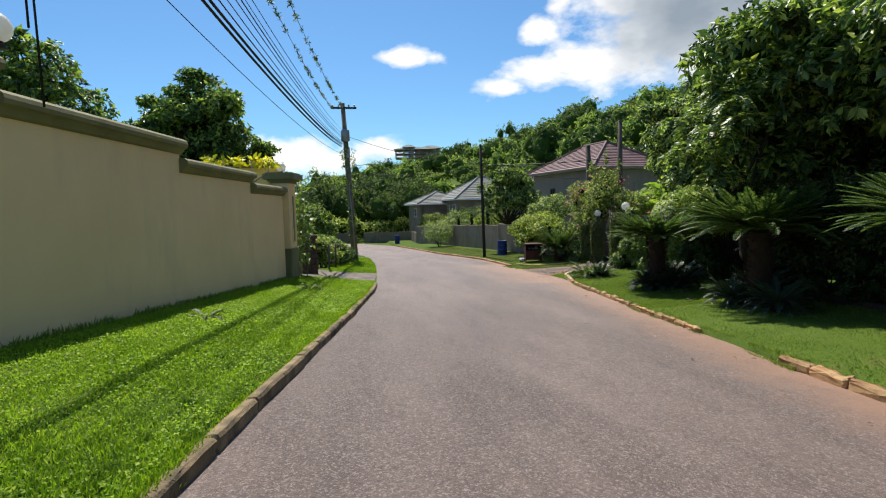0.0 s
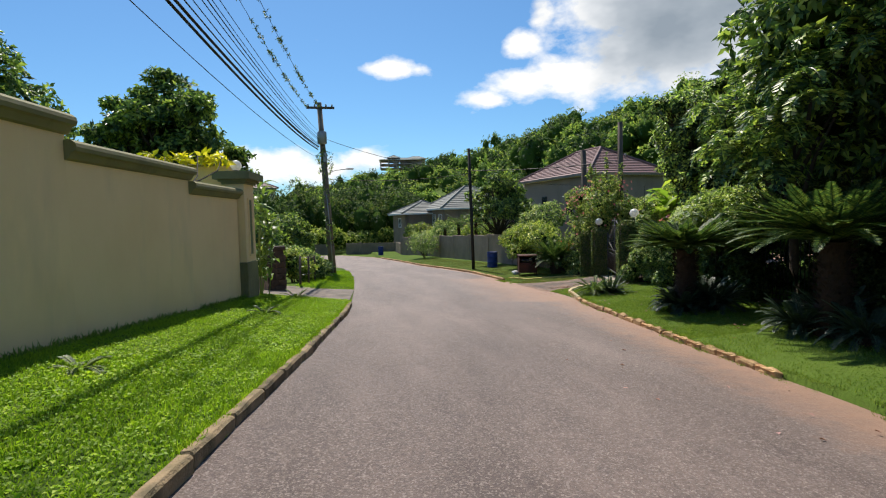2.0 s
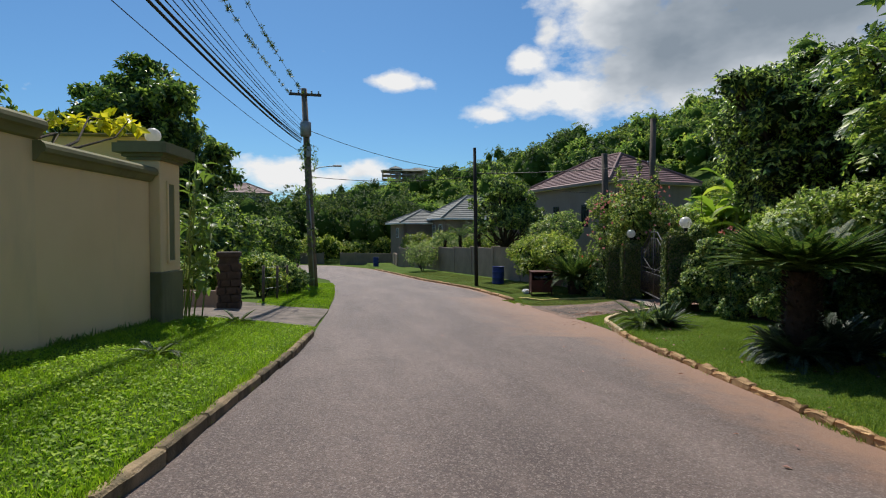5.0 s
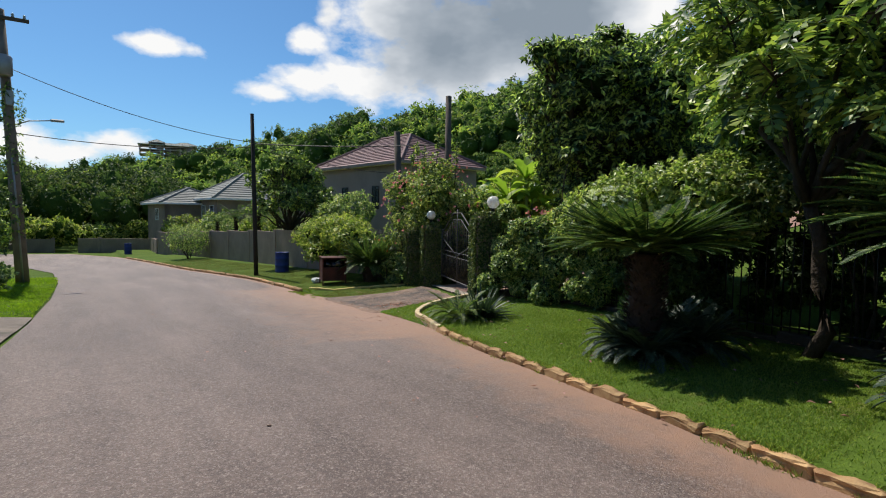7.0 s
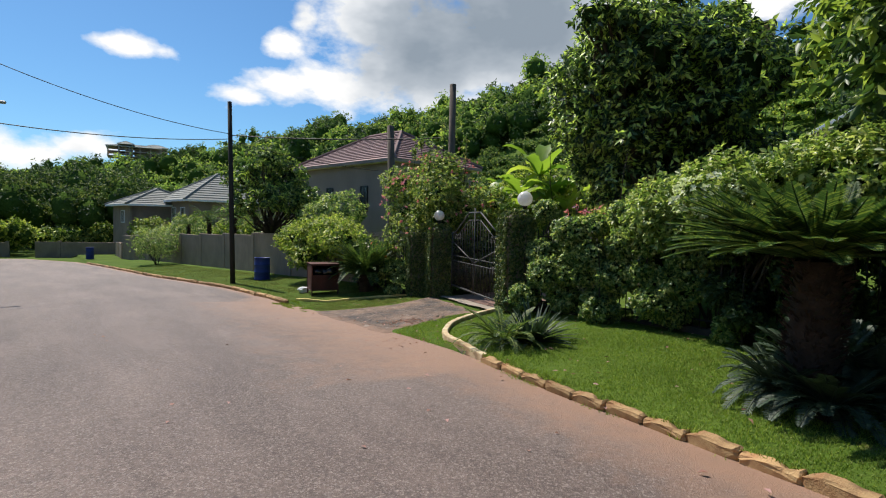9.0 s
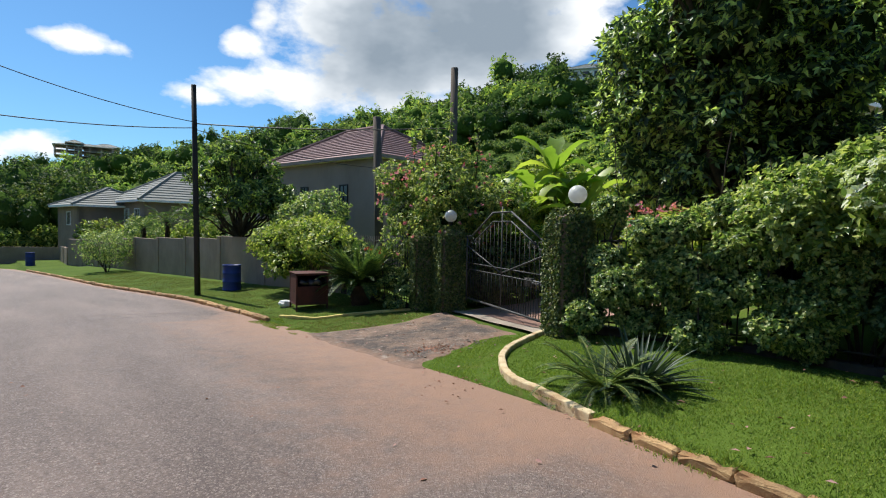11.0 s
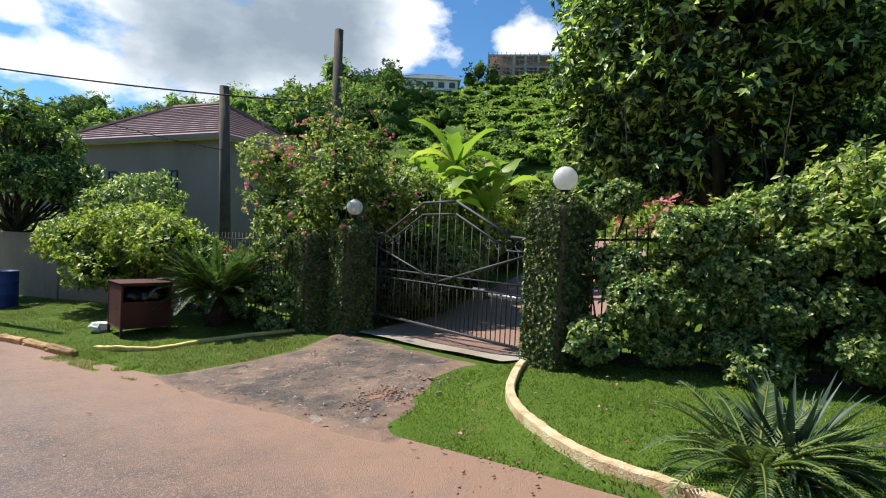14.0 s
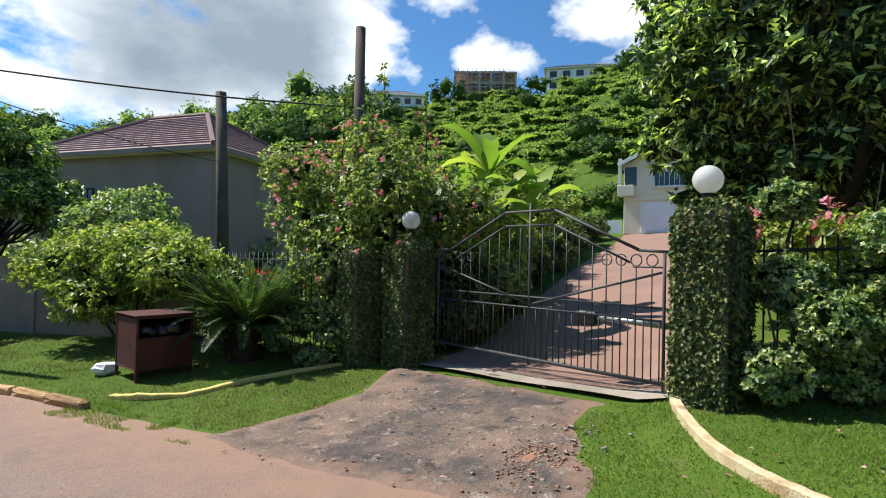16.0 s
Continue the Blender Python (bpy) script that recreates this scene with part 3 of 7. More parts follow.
def shrub(name, x, y, z, blobs, leaves, per, length, width, mat, label, category="shrub", seed=1, droop=0.2, group="", stems=6, shell=0.45, core=0.0):
    rng = np.random.default_rng(seed)
    t = thing(name, x, y, z, 0, label, category, group)
    limbs = []
    for i in range(stems):
        bx, by, bz, rx, ry, rz = blobs[i % len(blobs)]
        limbs.append(limb_mesh(rng, (rng.normal() * 0.08, rng.normal() * 0.08, -0.08), (bx + rng.normal() * rx * 0.4, by + rng.normal() * ry * 0.4, bz + rz * 0.4), 0.03, 0.008, 4))
    lv, lf = merged(limbs)
    from_arrays("stem", lv, lf, "bark", t, smooth=True)
    v, f = tufts(rng, blobs, leaves, per, length, width, droop, shell=shell)
    cored(rng, "foliage", v, f, blobs, core, mat, t)
    return t

# ---- lie of the land ----
RY = [-30, -10, 0, 6, 11, 15.7, 18.5, 23, 28, 34, 42, 52, 60, 75, 120, 900]
ZL = [2.0, 0.50, -0.19, -0.58, -0.92, -1.22, -1.39, -1.60, -1.80, -2.02, -2.35, -2.75, -3.0, -3.2, -3.3, -3.3]     # road, left edge
ZR = [1.0, -0.25, -0.66, -0.98, -1.24, -1.43, -1.50, -1.78, -2.07, -2.22, -2.50, -2.80, -3.0, -3.2, -3.3, -3.3]   # road, right edge
XL = [-5.0, -2.75, -1.30, -0.46, 0.26, 0.90, 1.18, 1.45, 1.68, 1.75, 1.40, -0.6, -3.0, -6.0, -6.0, -6.0]
XR = [0.3, 3.10, 4.85, 5.85, 6.70, 7.50, 7.95, 8.60, 8.92, 8.80, 7.70, 6.7, 5.7, 5.7, 5.7, 5.7]


def lerp(xs, ys, v):
    return np.interp(v, xs, ys)


def drive_gap(y, a, b, soft=0.5):
    """1 where a drive crosses the edge between a and b, 0 elsewhere."""
    return np.clip(np.minimum(y - a, b - y) / soft + 0.5, 0, 1)


HILL_AZ = [-180, -40, -15, -5, 0, 9, 17, 27, 33, 50, 57, 67, 78, 92, 110, 140, 180]
HILL_EL = [0.5, 0.5, 1.0, 2.0, 3.0, 4.6, 6.6, 8.6, 9.4, 13.4, 14.4, 16.0, 17.8, 18.5, 16.0, 8.0, 0.5]
HILL_FAR = [420, 420, 420, 420, 420, 400, 320, 250, 220, 165, 155, 150, 145, 140, 140, 200, 420]
HILL_FOOT = [120, 120, 120, 120, 130, 130, 110, 90, 80, 62, 60, 60, 60, 60, 60, 80, 120]


def ground_z(x, y):
    """Height of the ground outside the road; works on arrays."""
    x, y = np.asarray(x, float), np.asarray(y, float)
    xl, xr, zl, zr = lerp(RY, XL, y), lerp(RY, XR, y), lerp(RY, ZL, y), lerp(RY, ZR, y)
    u = np.clip((x - xl) / np.maximum(xr - xl, 0.1), 0, 1)
    z = zl + (zr - zl) * u
    dl, dr = np.maximum(xl - x, 0), np.maximum(x - xr, 0)
    step_l = 0.10 * (1 - drive_gap(y, 19.2, 24.0)) * (y < 40)
    curve = np.interp(x, [7.9, 8.35, 9.0, 9.9, 10.8, 11.4, 12.0], [18.5, 19.3, 19.95, 20.42, 20.66, 20.75, 20.75])
    step_r = 0.10 * (1 - np.clip(np.minimum(y - curve, 27.4 - y) / 0.35, 0, 1)) * (y < 60)
    near_l = np.clip((30 - y) / 12, 0.2, 1)
    z = z + np.where(dl > 0, step_l + 0.135 * near_l * np.minimum(dl, 2.6), 0)
    rise = np.interp(y, [-30, 10, 18, 24, 30, 60, 80], [0.03, 0.03, 0.045, 0.05, 0.06, 0.04, 0.0])
    z = z + np.where(dr > 0, step_r + rise * np.minimum(dr, 3.6) + 0.125 * np.clip(x - 15.0, 0, 40) * np.clip((48 - y) / 20, 0, 1), 0)
    ax_, ay = x - 4.0, y - 18.0
    r, az_ = np.hypot(ax_, ay), np.degrees(np.arctan2(ax_, ay))
    el_, far, foot = np.interp(az_, HILL_AZ, HILL_EL), np.interp(az_, HILL_AZ, HILL_FAR), np.interp(az_, HILL_AZ, HILL_FOOT)
    top = far * np.tan(np.radians(el_)) + 0.3
    s = np.clip((r - foot) / (far - foot), 0, 1)
    s2 = np.clip((r - far) / (far * 1.5), 0, 1)
    lift = (top - z) * s ** 0.92 * (1 - 0.7 * s2)
    return np.where(r > foot, z + np.maximum(lift, 0), z)


def gz(x, y):
    return float(ground_z(x, y))


def road_z(x, y):
    u = (x - lerp(RY, XL, y)) / (lerp(RY, XR, y) - lerp(RY, XL, y))
    return float(lerp(RY, ZL, y) + (lerp(RY, ZR, y) - lerp(RY, ZL, y)) * u)


def build_ground():
    """One sheet to the horizon, its columns following the road's edges near by."""
    ys = np.concatenate([np.linspace(-700, -40, 14), np.linspace(-30, -2, 29), np.linspace(-1.5, 42, 160), np.linspace(43, 90, 70), np.linspace(94, 300, 40), np.linspace(320, 900, 16)])
    left = np.concatenate([-np.geomspace(700, 8, 40), -np.linspace(7.6, 0.05, 34)])
    inner = np.array([0.001, 0.06, 0.5, 0.94, 0.999])
    right = np.concatenate([np.linspace(0.05, 13, 66), np.geomspace(13.5, 75, 44), np.linspace(77, 300, 50), np.geomspace(310, 800, 10)])
    cols = []
    for y in ys:
        yy = min(y, 58.0)
        xl, xr = lerp(RY, XL, yy), lerp(RY, XR, yy)
        cols.append(np.concatenate([xl + left, xl + (xr - xl) * inner, xr + right]))
    X = np.array(cols)
    Y = np.repeat(ys[:, None], X.shape[1], axis=1)
    Z = ground_z(X, Y)
    n0, n1 = len(left), len(left) + len(inner)
    Z[:, n0 + 1:n1 - 1] -= 0.30
    gap_l, gap_r = drive_gap(ys, 19.2, 24.0), drive_gap(ys, 18.9, 27.6)
    Z[:, n0] -= 0.16 * (1 - gap_l) + 0.01
    Z[:, n1 - 1] -= 0.16 * (1 - gap_r) + 0.01
    rr = np.hypot(X - 4, Y - 18)
    Z += np.where(rr > 70, 2.2 * np.sin(X * 0.05 + 1.3) * np.sin(Y * 0.06), 0) * np.clip((rr - 70) / 40, 0, 1)
    h, w = X.shape
    verts = np.stack([X, Y, Z], -1).reshape(-1, 3)
    i = (np.arange(h - 1)[:, None] * w + np.arange(w - 1)).ravel()
    faces = np.concatenate([np.stack([i, i + 1, i + w + 1], 1), np.stack([i, i + w + 1, i + w], 1)])
    ob = tri_mesh("ground", verts, faces, "ground")
    ob.data.polygons.foreach_set("use_smooth", np.ones(len(faces), dtype=bool))
    tagged(ob, "bright green lawn and grassy slopes around the road", "ground", kind="structure")


def build_road():
    left = [(lerp(RY, XL, y), y, lerp(RY, ZL, y)) for y in np.linspace(-30, 50, 161)]
    right = [(lerp(RY, XR, y), y, lerp(RY, ZR, y)) for y in np.linspace(-30, 50, 161)]
    left += [(-2.0, 54, -2.84), (-5.0, 58.5, -2.98), (-11, 62, -3.05), (-22, 65, -3.1), (-45, 68, -3.1)]
    right += [(6.3, 56, -2.9), (5.3, 62, -3.03), (2.0, 68.0, -3.08), (-8, 72, -3.1), (-45, 76, -3.1)]
    n = 24
    verts, faces, earth = [], [], []
    for (a, b) in zip(left, right):
        for k in range(n + 1):
            u = k / n
            p = [a[i] + (b[i] - a[i]) * u for i in range(3)]
            crown = 0.05 * (1 - (2 * u - 1) ** 2)
            wob = 0.008 * math.sin(p[0] * 2.1 + p[1] * 0.9) + 0.006 * math.sin(p[1] * 2.7 - p[0])
            verts.append((p[0], p[1], p[2] + crown + wob + 0.012))
            y = p[1]
            rim = max(0.0, 1 - (1 - u) * (b[0] - a[0]) / (1.9 if y < 30 else 0.9))
            if 17 < y < 29:
                rim = max(rim, 1 - (1 - u) * (b[0] - a[0]) / 4.4)
            earth.append(min(1.0, rim * 1.05))
    for i in range(len(left) - 1):
        for k in range(n):
            q = i * (n + 1) + k
            faces.append((q, q + 1, q + n + 2, q + n + 1))
    ob = from_arrays("road", verts, faces, "asphalt", smooth=True)
    at = ob.data.attributes.new("earth", "FLOAT", "POINT")
    at.data.foreach_set("value", np.array(earth, dtype=np.float32))
    tagged(ob, "worn reddish-grey asphalt road with earth along its side", "road", kind="structure")


build_ground()
build_road()

# ---- boundary wall with stepped copings ----
WX, WM = -1.5, 0.16       # the wall's face: x = WX + WM * (y - 18)


def wall_x(y):
    return WX + WM * (y - 18)


WALL_TURN = -math.degrees(math.atan(WM))


def coping_bm(length, thick=0.26):
    """A moulded coping: rounded nose over a cove, run along y."""
    prof = [(0.0, 0.0), (0.05, 0.02), (0.08, 0.07), (0.10, 0.10), (0.15, 0.12), (0.165, 0.17), (0.15, 0.22), (0.10, thick), (-0.30, thick), (-0.34, 0.20), (-0.34, 0.12), (-0.26, 0.0)]
    bm = bmesh.new()
    rows = []
    for y in (0.0, length):
        rows.append([bm.verts.new((px, y, pz)) for px, pz in prof])
    for k in range(len(prof)):
        j = (k + 1) % len(prof)
        bm.faces.new((rows[0][k], rows[0][j], rows[1][j], rows[1][k]))
    bm.faces.new(rows[0][::-1])
    bm.faces.new(rows[1])
    bmesh.ops.recalc_face_normals(bm, faces=bm.faces[:])
    return bm


def build_boundary_wall():
    w = thing("boundary_wall", 0, 0, 0, 0, "tall beige stucco garden wall with stepped olive copings", "wall", kind="structure")
    for y0, y1, zc in ((-14, -4, 3.3), (-4, 1.8, 2.95), (1.8, 6.6, 2.62), (6.6, 10.7, 2.27), (10.7, 14.45, 1.94), (14.45, 17.28, 1.67)):
        ln = (y1 - y0) * math.sqrt(1 + WM * WM)
        frame_m = pose(wall_x(y0), y0, 0, 0, 0, WALL_TURN)
        low = min(gz(wall_x(y0), y0), gz(wall_x(y1), y1)) - 0.4
        body_ = part("wall_panel", block((0.26, ln, zc - low + 0.02), (-0.13, ln / 2, (zc + low) / 2), 0.0), "beige", w)
        body_.matrix_basis = frame_m
        c = part("coping", coping_bm(ln + 0.06), "olive", w, "olive moulded coping")
        c.matrix_basis = frame_m @ pose(0, -0.03, zc)
    # end pier with a sunk panel, plinth and flat cap
    p = pose(wall_x(17.73), 17.73, 0, 0, 0, WALL_TURN)
    zb = gz(wall_x(17.73), 17.73) - 0.3
    bm = block((0.50, 0.80, 2.08 - zb), (-0.08, 0, (2.08 + zb) / 2), 0.012)
    pier = part("pier", bm, "beige", w)
    pier.matrix_basis = p
    bm = block((0.56, 0.88, 0.06 - zb), (-0.08, 0, (0.06 + zb) / 2), 0.02)
    q = part("plinth", bm, "olive", w, "olive painted plinth")
    q.matrix_basis = p
    bm = bmesh.new()
    for dx, dy, z0, z1 in ((0.60, 0.90, 2.06, 2.12), (0.72, 1.02, 2.12, 2.18), (0.92, 1.24, 2.18, 2.34), (0.80, 1.12, 2.34, 2.38)):
        add_block(bm, (dx, dy, z1 - z0), (-0.08, 0, (z0 + z1) / 2))
    q = part("pier_cap", bm, "olive", w, "flat olive pier cap")
    q.matrix_basis = p
    bm = bmesh.new()
    for dy, dz, cy, cz in ((0.05, 1.42, -0.14, 0.96), (0.05, 1.42, 0.14, 0.96), (0.33, 0.05, 0, 1.69), (0.33, 0.05, 0, 0.23)):
        add_block(bm, (0.03, dy, dz), (0.185, cy, cz))
    q = part("panel_frame", bm, "beige", w)
    q.matrix_basis = p
    q = part("sunk_panel", block((0.012, 0.23, 1.41), (0.177, 0, 0.96)), "olive", w)
    q.matrix_basis = p
    # higher return wall behind the pier, planted on top
    q = part("return_wall", block((3.4, 0.28, 3.2), (-2.05, 0.5, 1.05), 0.01), "beige", w)
    q.matrix_basis = p
    q = part("return_coping", block((3.5, 0.36, 0.06), (-2.06, 0.5, 2.63), 0.01), "olive", w)
    q.matrix_basis = p


build_boundary_wall()


def globe_lamp(x, y, z, r, label, neck=0.16):
    t = thing("globe_lamp", x, y, z, 0, label, "lamp", "globe lamps")
    lathe("neck", [(0.09, 0), (0.09, 0.03), (0.045, 0.05), (0.045, neck - 0.03), (0.075, neck)], "iron_black", t, 14)
    lathe("globe", [(r * math.sin(math.pi * k / 14) + 0.002, neck + r - 0.01 - r * math.cos(math.pi * k / 14)) for k in range(15)], "globe", t, 24)
    return t


globe_lamp(-1.68, 17.78, 2.38, 0.14, "clear white globe lamp on the pier cap", 0.06)


def kerb_line(name, pts, mat, ln, width, height, label, group, gap=0.02, seed=3, skip=(), worn=1.0):
    """Kerb stones one after another along a line on the ground."""
    rng = np.random.default_rng(seed)
    k = thing(name, 0, 0, 0, 0, label, "kerb", group, "structure")
    meshes = []
    for v in range(4):
        bm = block((width, ln - gap, height), (0, 0, 0), 0.022)
        bmesh.ops.subdivide_edges(bm, edges=[e for e in bm.edges if e.calc_length() > 0.08], cuts=3)
        for vert in bm.verts:
            vert.co += Vector(rng.normal(size=3)) * 0.008 * worn
            if vert.co.z > 0 and noise.noise(vert.co * 5 + Vector((v * 3, 0, 0))) > 0.22:
                vert.co.z -= 0.022 * worn
        me = bpy.data.meshes.new("kerb_stone")
        bm.to_mesh(me)
        bm.free()
        me.materials.append(M[mat])
        meshes.append(me)
    pts = [Vector(p) for p in pts]
    seg, acc = [], 0.0
    for a, b in zip(pts, pts[1:]):
        seg.append((acc, a, b))
        acc += (b - a).length
    s = ln / 2
    while s < acc - ln * 0.4:
        for s0, a, b in reversed(seg):
            if s >= s0:
                break
        d = b - a
        p = a + d * ((s - s0) / d.length)
        if not any(lo < p.y < hi for lo, hi in skip):
            o = new("kerb_stone", meshes[rng.integers(4)])
            o.parent = k
            o.matrix_basis = Matrix.Translation(p + Vector((rng.normal() * 0.008 * worn, 0, rng.normal() * 0.008 * worn))) @ Matrix.Rotation(math.atan2(-d.x, d.y) + rng.normal() * 0.02 * worn, 4, "Z") @ Matrix.Rotation(math.atan2(d.z, math.hypot(d.x, d.y)), 4, "X")
        s += ln
    return k


def edge_pts(ex, ez, y0, y1, lift, n=30):
    return [(lerp(RY, ex, y), y, lerp(RY, ez, y) + lift) for y in np.linspace(y0, y1, n)]


kerb_line("stone_kerb", edge_pts(XL, ZL, -4, 18.9, 0.045), "kerb_stone", 0.90, 0.12, 0.17, "stained brown concrete kerb along the lawn", "left kerb", 0.008, worn=0.45)
kerb_line("painted_kerb", edge_pts(XR, ZR, 8.6, 17.75, 0.035), "kerb_yellow", 0.48, 0.115, 0.16, "broken yellow painted concrete kerb blocks", "right kerb", 0.010, 5)
kerb_line("painted_kerb", edge_pts(XR, ZR, -4, 6.9, 0.05), "kerb_yellow", 0.62, 0.14, 0.17, "broken yellow painted concrete kerb blocks", "right kerb", 0.02, 6)
kerb_line("painted_kerb", edge_pts(XR, ZR, 27.9, 60, 0.05), "kerb_yellow", 0.9, 0.15, 0.17, "orange painted concrete kerb along the verge", "right kerb", 0.01, 7)


def ribbon_kerb(name, pts, width, height, mat, label):
    verts, faces = [], []
    pts = [Vector(p) for p in pts]
    prof = [(-0.5, -0.5), (-0.5, 0.42), (-0.4, 0.5), (0.4, 0.5), (0.5, 0.42), (0.5, -0.5)]
    for i, p in enumerate(pts):
        d = (pts[min(i + 1, len(pts) - 1)] - pts[max(i - 1, 0)]).normalized()
        s = Vector((d.y, -d.x, 0)).normalized()
        for a, b in prof:
            verts.append(tuple(p + s * (a * width) + Vector((0, 0, b * height + 0.004 * math.sin(i * 1.9)))))
    m = len(prof)
    for i in range(len(pts) - 1):
        for k in range(m):
            j = (k + 1) % m
            faces.append((i * m + k, i * m + j, (i + 1) * m + j, (i + 1) * m + k))
    faces += [tuple(range(m))[::-1], tuple(range(len(verts) - m, len(verts)))]
    return tagged(from_arrays(name, verts, faces, mat), label, "kerb", kind="structure")


def smooth_line(ctrl, n):
    """A smooth line through control points (Catmull-Rom)."""
    c = [Vector(p) for p in ctrl]
    c = [c[0] * 2 - c[1]] + c + [c[-1] * 2 - c[-2]]
    out = []
    for i in range(1, len(c) - 2):
        for k in range(n):
            t = k / n
            p0, p1, p2, p3 = c[i - 1], c[i], c[i + 1], c[i + 2]
            out.append(0.5 * ((2 * p1) + (p2 - p0) * t + (2 * p0 - 5 * p1 + 4 * p2 - p3) * t * t + (3 * p1 - p0 - 3 * p2 + p3) * t ** 3))
    return out + [c[-2]]


def on_ground(pts, lift=0.0):
    return [(x, y, gz(x, y) + lift) for x, y in pts]


ribbon_kerb("curved_kerb", [Vector((p.x, p.y, gz(max(p.x + 0.2, lerp(RY, XR, p.y) + 0.1), p.y - 0.15) - 0.015 - 0.05 * max(0.0, 1 - (p.y - 17.6) / 0.9))) for p in smooth_line([(7.84, 17.6, 0), (7.97, 18.15, 0), (8.13, 18.8, 0), (8.40, 19.27, 0), (8.72, 19.62, 0), (9.05, 19.93, 0), (9.6, 20.26, 0), (10.45, 20.53, 0), (11.2, 20.68, 0)], 7)], 0.10, 0.15, "kerb_cream", "cream painted kerb curving to the gate pillar")
ribbon_kerb("curved_kerb", [Vector((p.x, p.y, gz(p.x, p.y) - 0.01)) for p in smooth_line([(9.15, 27.75, 0), (9.3, 27.4, 0), (9.9, 27.0, 0), (10.8, 26.75, 0), (11.9, 26.1, 0), (12.3, 25.7, 0)], 7)], 0.10, 0.14, "kerb_edge", "yellow painted edging beside the drive")


def ground_patch(name, outline, lift, mat, label, n=14, category="drive"):
    """A thin laid surface over the ground, between two edge lines."""
    a, b = outline
    verts, faces = [], []
    for i in range(n + 1):
        u = i / n
        pa, pb = Vector(a[0]).lerp(Vector(a[-1]), u) if len(a) == 2 else a[round(u * (len(a) - 1))], Vector(b[0]).lerp(Vector(b[-1]), u) if len(b) == 2 else b[round(u * (len(b) - 1))]
        for k in range(n + 1):
            v = k / n
            x, y = pa[0] + (pb[0] - pa[0]) * v, pa[1] + (pb[1] - pa[1]) * v
            w = 0.12 * math.sin(9 * u + 4 * v) * (1 if k in (0, n) else 0)
            verts.append((x + w * 0.4, y + w, gz(x, y) + lift + 0.01 * math.sin(x * 3 + y * 2)))
    for i in range(n):
        for k in range(n):
            q = i * (n + 1) + k
            faces.append((q, q + 1, q + n + 2, q + n + 1))
    return tagged(from_arrays(name, verts, faces, mat, smooth=True), label, category, kind="structure")


APRON = [(8.55, 20.85), (9.1, 20.95), (10.1, 21.35), (10.75, 21.35), (11.05, 20.9), (12.4, 24.7), (12.2, 25.2), (10.6, 24.8), (9.9, 24.95), (9.3, 25.2), (8.5, 25.5), (8.1, 24.6), (8.05, 23.6), (8.0, 22.6), (7.95, 21.6), (7.9, 20.7), (8.1, 20.5)]


def inside(x, y, poly):
    c = False
    for (xa, ya), (xb, yb) in zip(poly, poly[1:] + poly[:1]):
        if (ya > y) != (yb > y) and x < (xb - xa) * (y - ya) / (yb - ya) + xa:
            c = not c
    return c


def edge_distance(x, y, poly):
    best = 9.0
    for (xa, ya), (xb, yb) in zip(poly, poly[1:] + poly[:1]):
        dx, dy = xb - xa, yb - ya
        u = max(0.0, min(1.0, ((x - xa) * dx + (y - ya) * dy) / (dx * dx + dy * dy)))
        best = min(best, math.hypot(x - xa - dx * u, y - ya - dy * u))
    return best


def ragged_patch(name, poly, lift, mat, label, cell=0.07, rough=0.09, relief=0.012, kind="structure"):
    """A thin worn layer with a crumbled outline."""
    xs, ys = [p[0] for p in poly], [p[1] for p in poly]
    nx, ny = int((max(xs) - min(xs)) / cell) + 6, int((max(ys) - min(ys)) / cell) + 6
    x0, y0 = min(xs) - 3 * cell, min(ys) - 3 * cell
    ids, verts, faces = {}, [], []

    def vid(i, j):
        if (i, j) not in ids:
            x = x0 + (i + 0.35 * math.sin(i * 1.7 + j * 2.3)) * cell
            y = y0 + (j + 0.35 * math.sin(i * 2.9 - j * 1.3)) * cell
            z = max(gz(x, y), road_z(x, y) + 0.018 if x < lerp(RY, XR, y) else -99)
            ids[(i, j)] = len(verts)
            worn = min(1.0, edge_distance(x, y, poly) / 0.35) if inside(x, y, poly) else 0.0
            verts.append((x, y, z + (lift + relief * (0.5 + noise.noise((x * 2.2, y * 2.2, 1.0)))) * worn - 0.03 * (1 - worn)))
        return ids[(i, j)]
    for i in range(nx):
        for j in range(ny):
            x, y = x0 + (i + 0.5) * cell, y0 + (j + 0.5) * cell
            n = noise.noise((x * 1.6, y * 1.6, 5.0)) * rough * 2 + noise.noise((x * 6, y * 6, 2.0)) * rough
            if inside(x + n, y + n * 0.7, poly):
                faces.append((vid(i, j), vid(i + 1, j), vid(i + 1, j + 1), vid(i, j + 1)))
    ob = from_arrays(name, verts, faces, mat, smooth=True)
    rim = [min(1.0, edge_distance(v[0], v[1], poly) / 0.8) for v in verts]
    ob.data.attributes.new("rim", "FLOAT", "POINT").data.foreach_set("value", np.array(rim, dtype=np.float32))
    return tagged(ob, label, "drive", kind=kind)


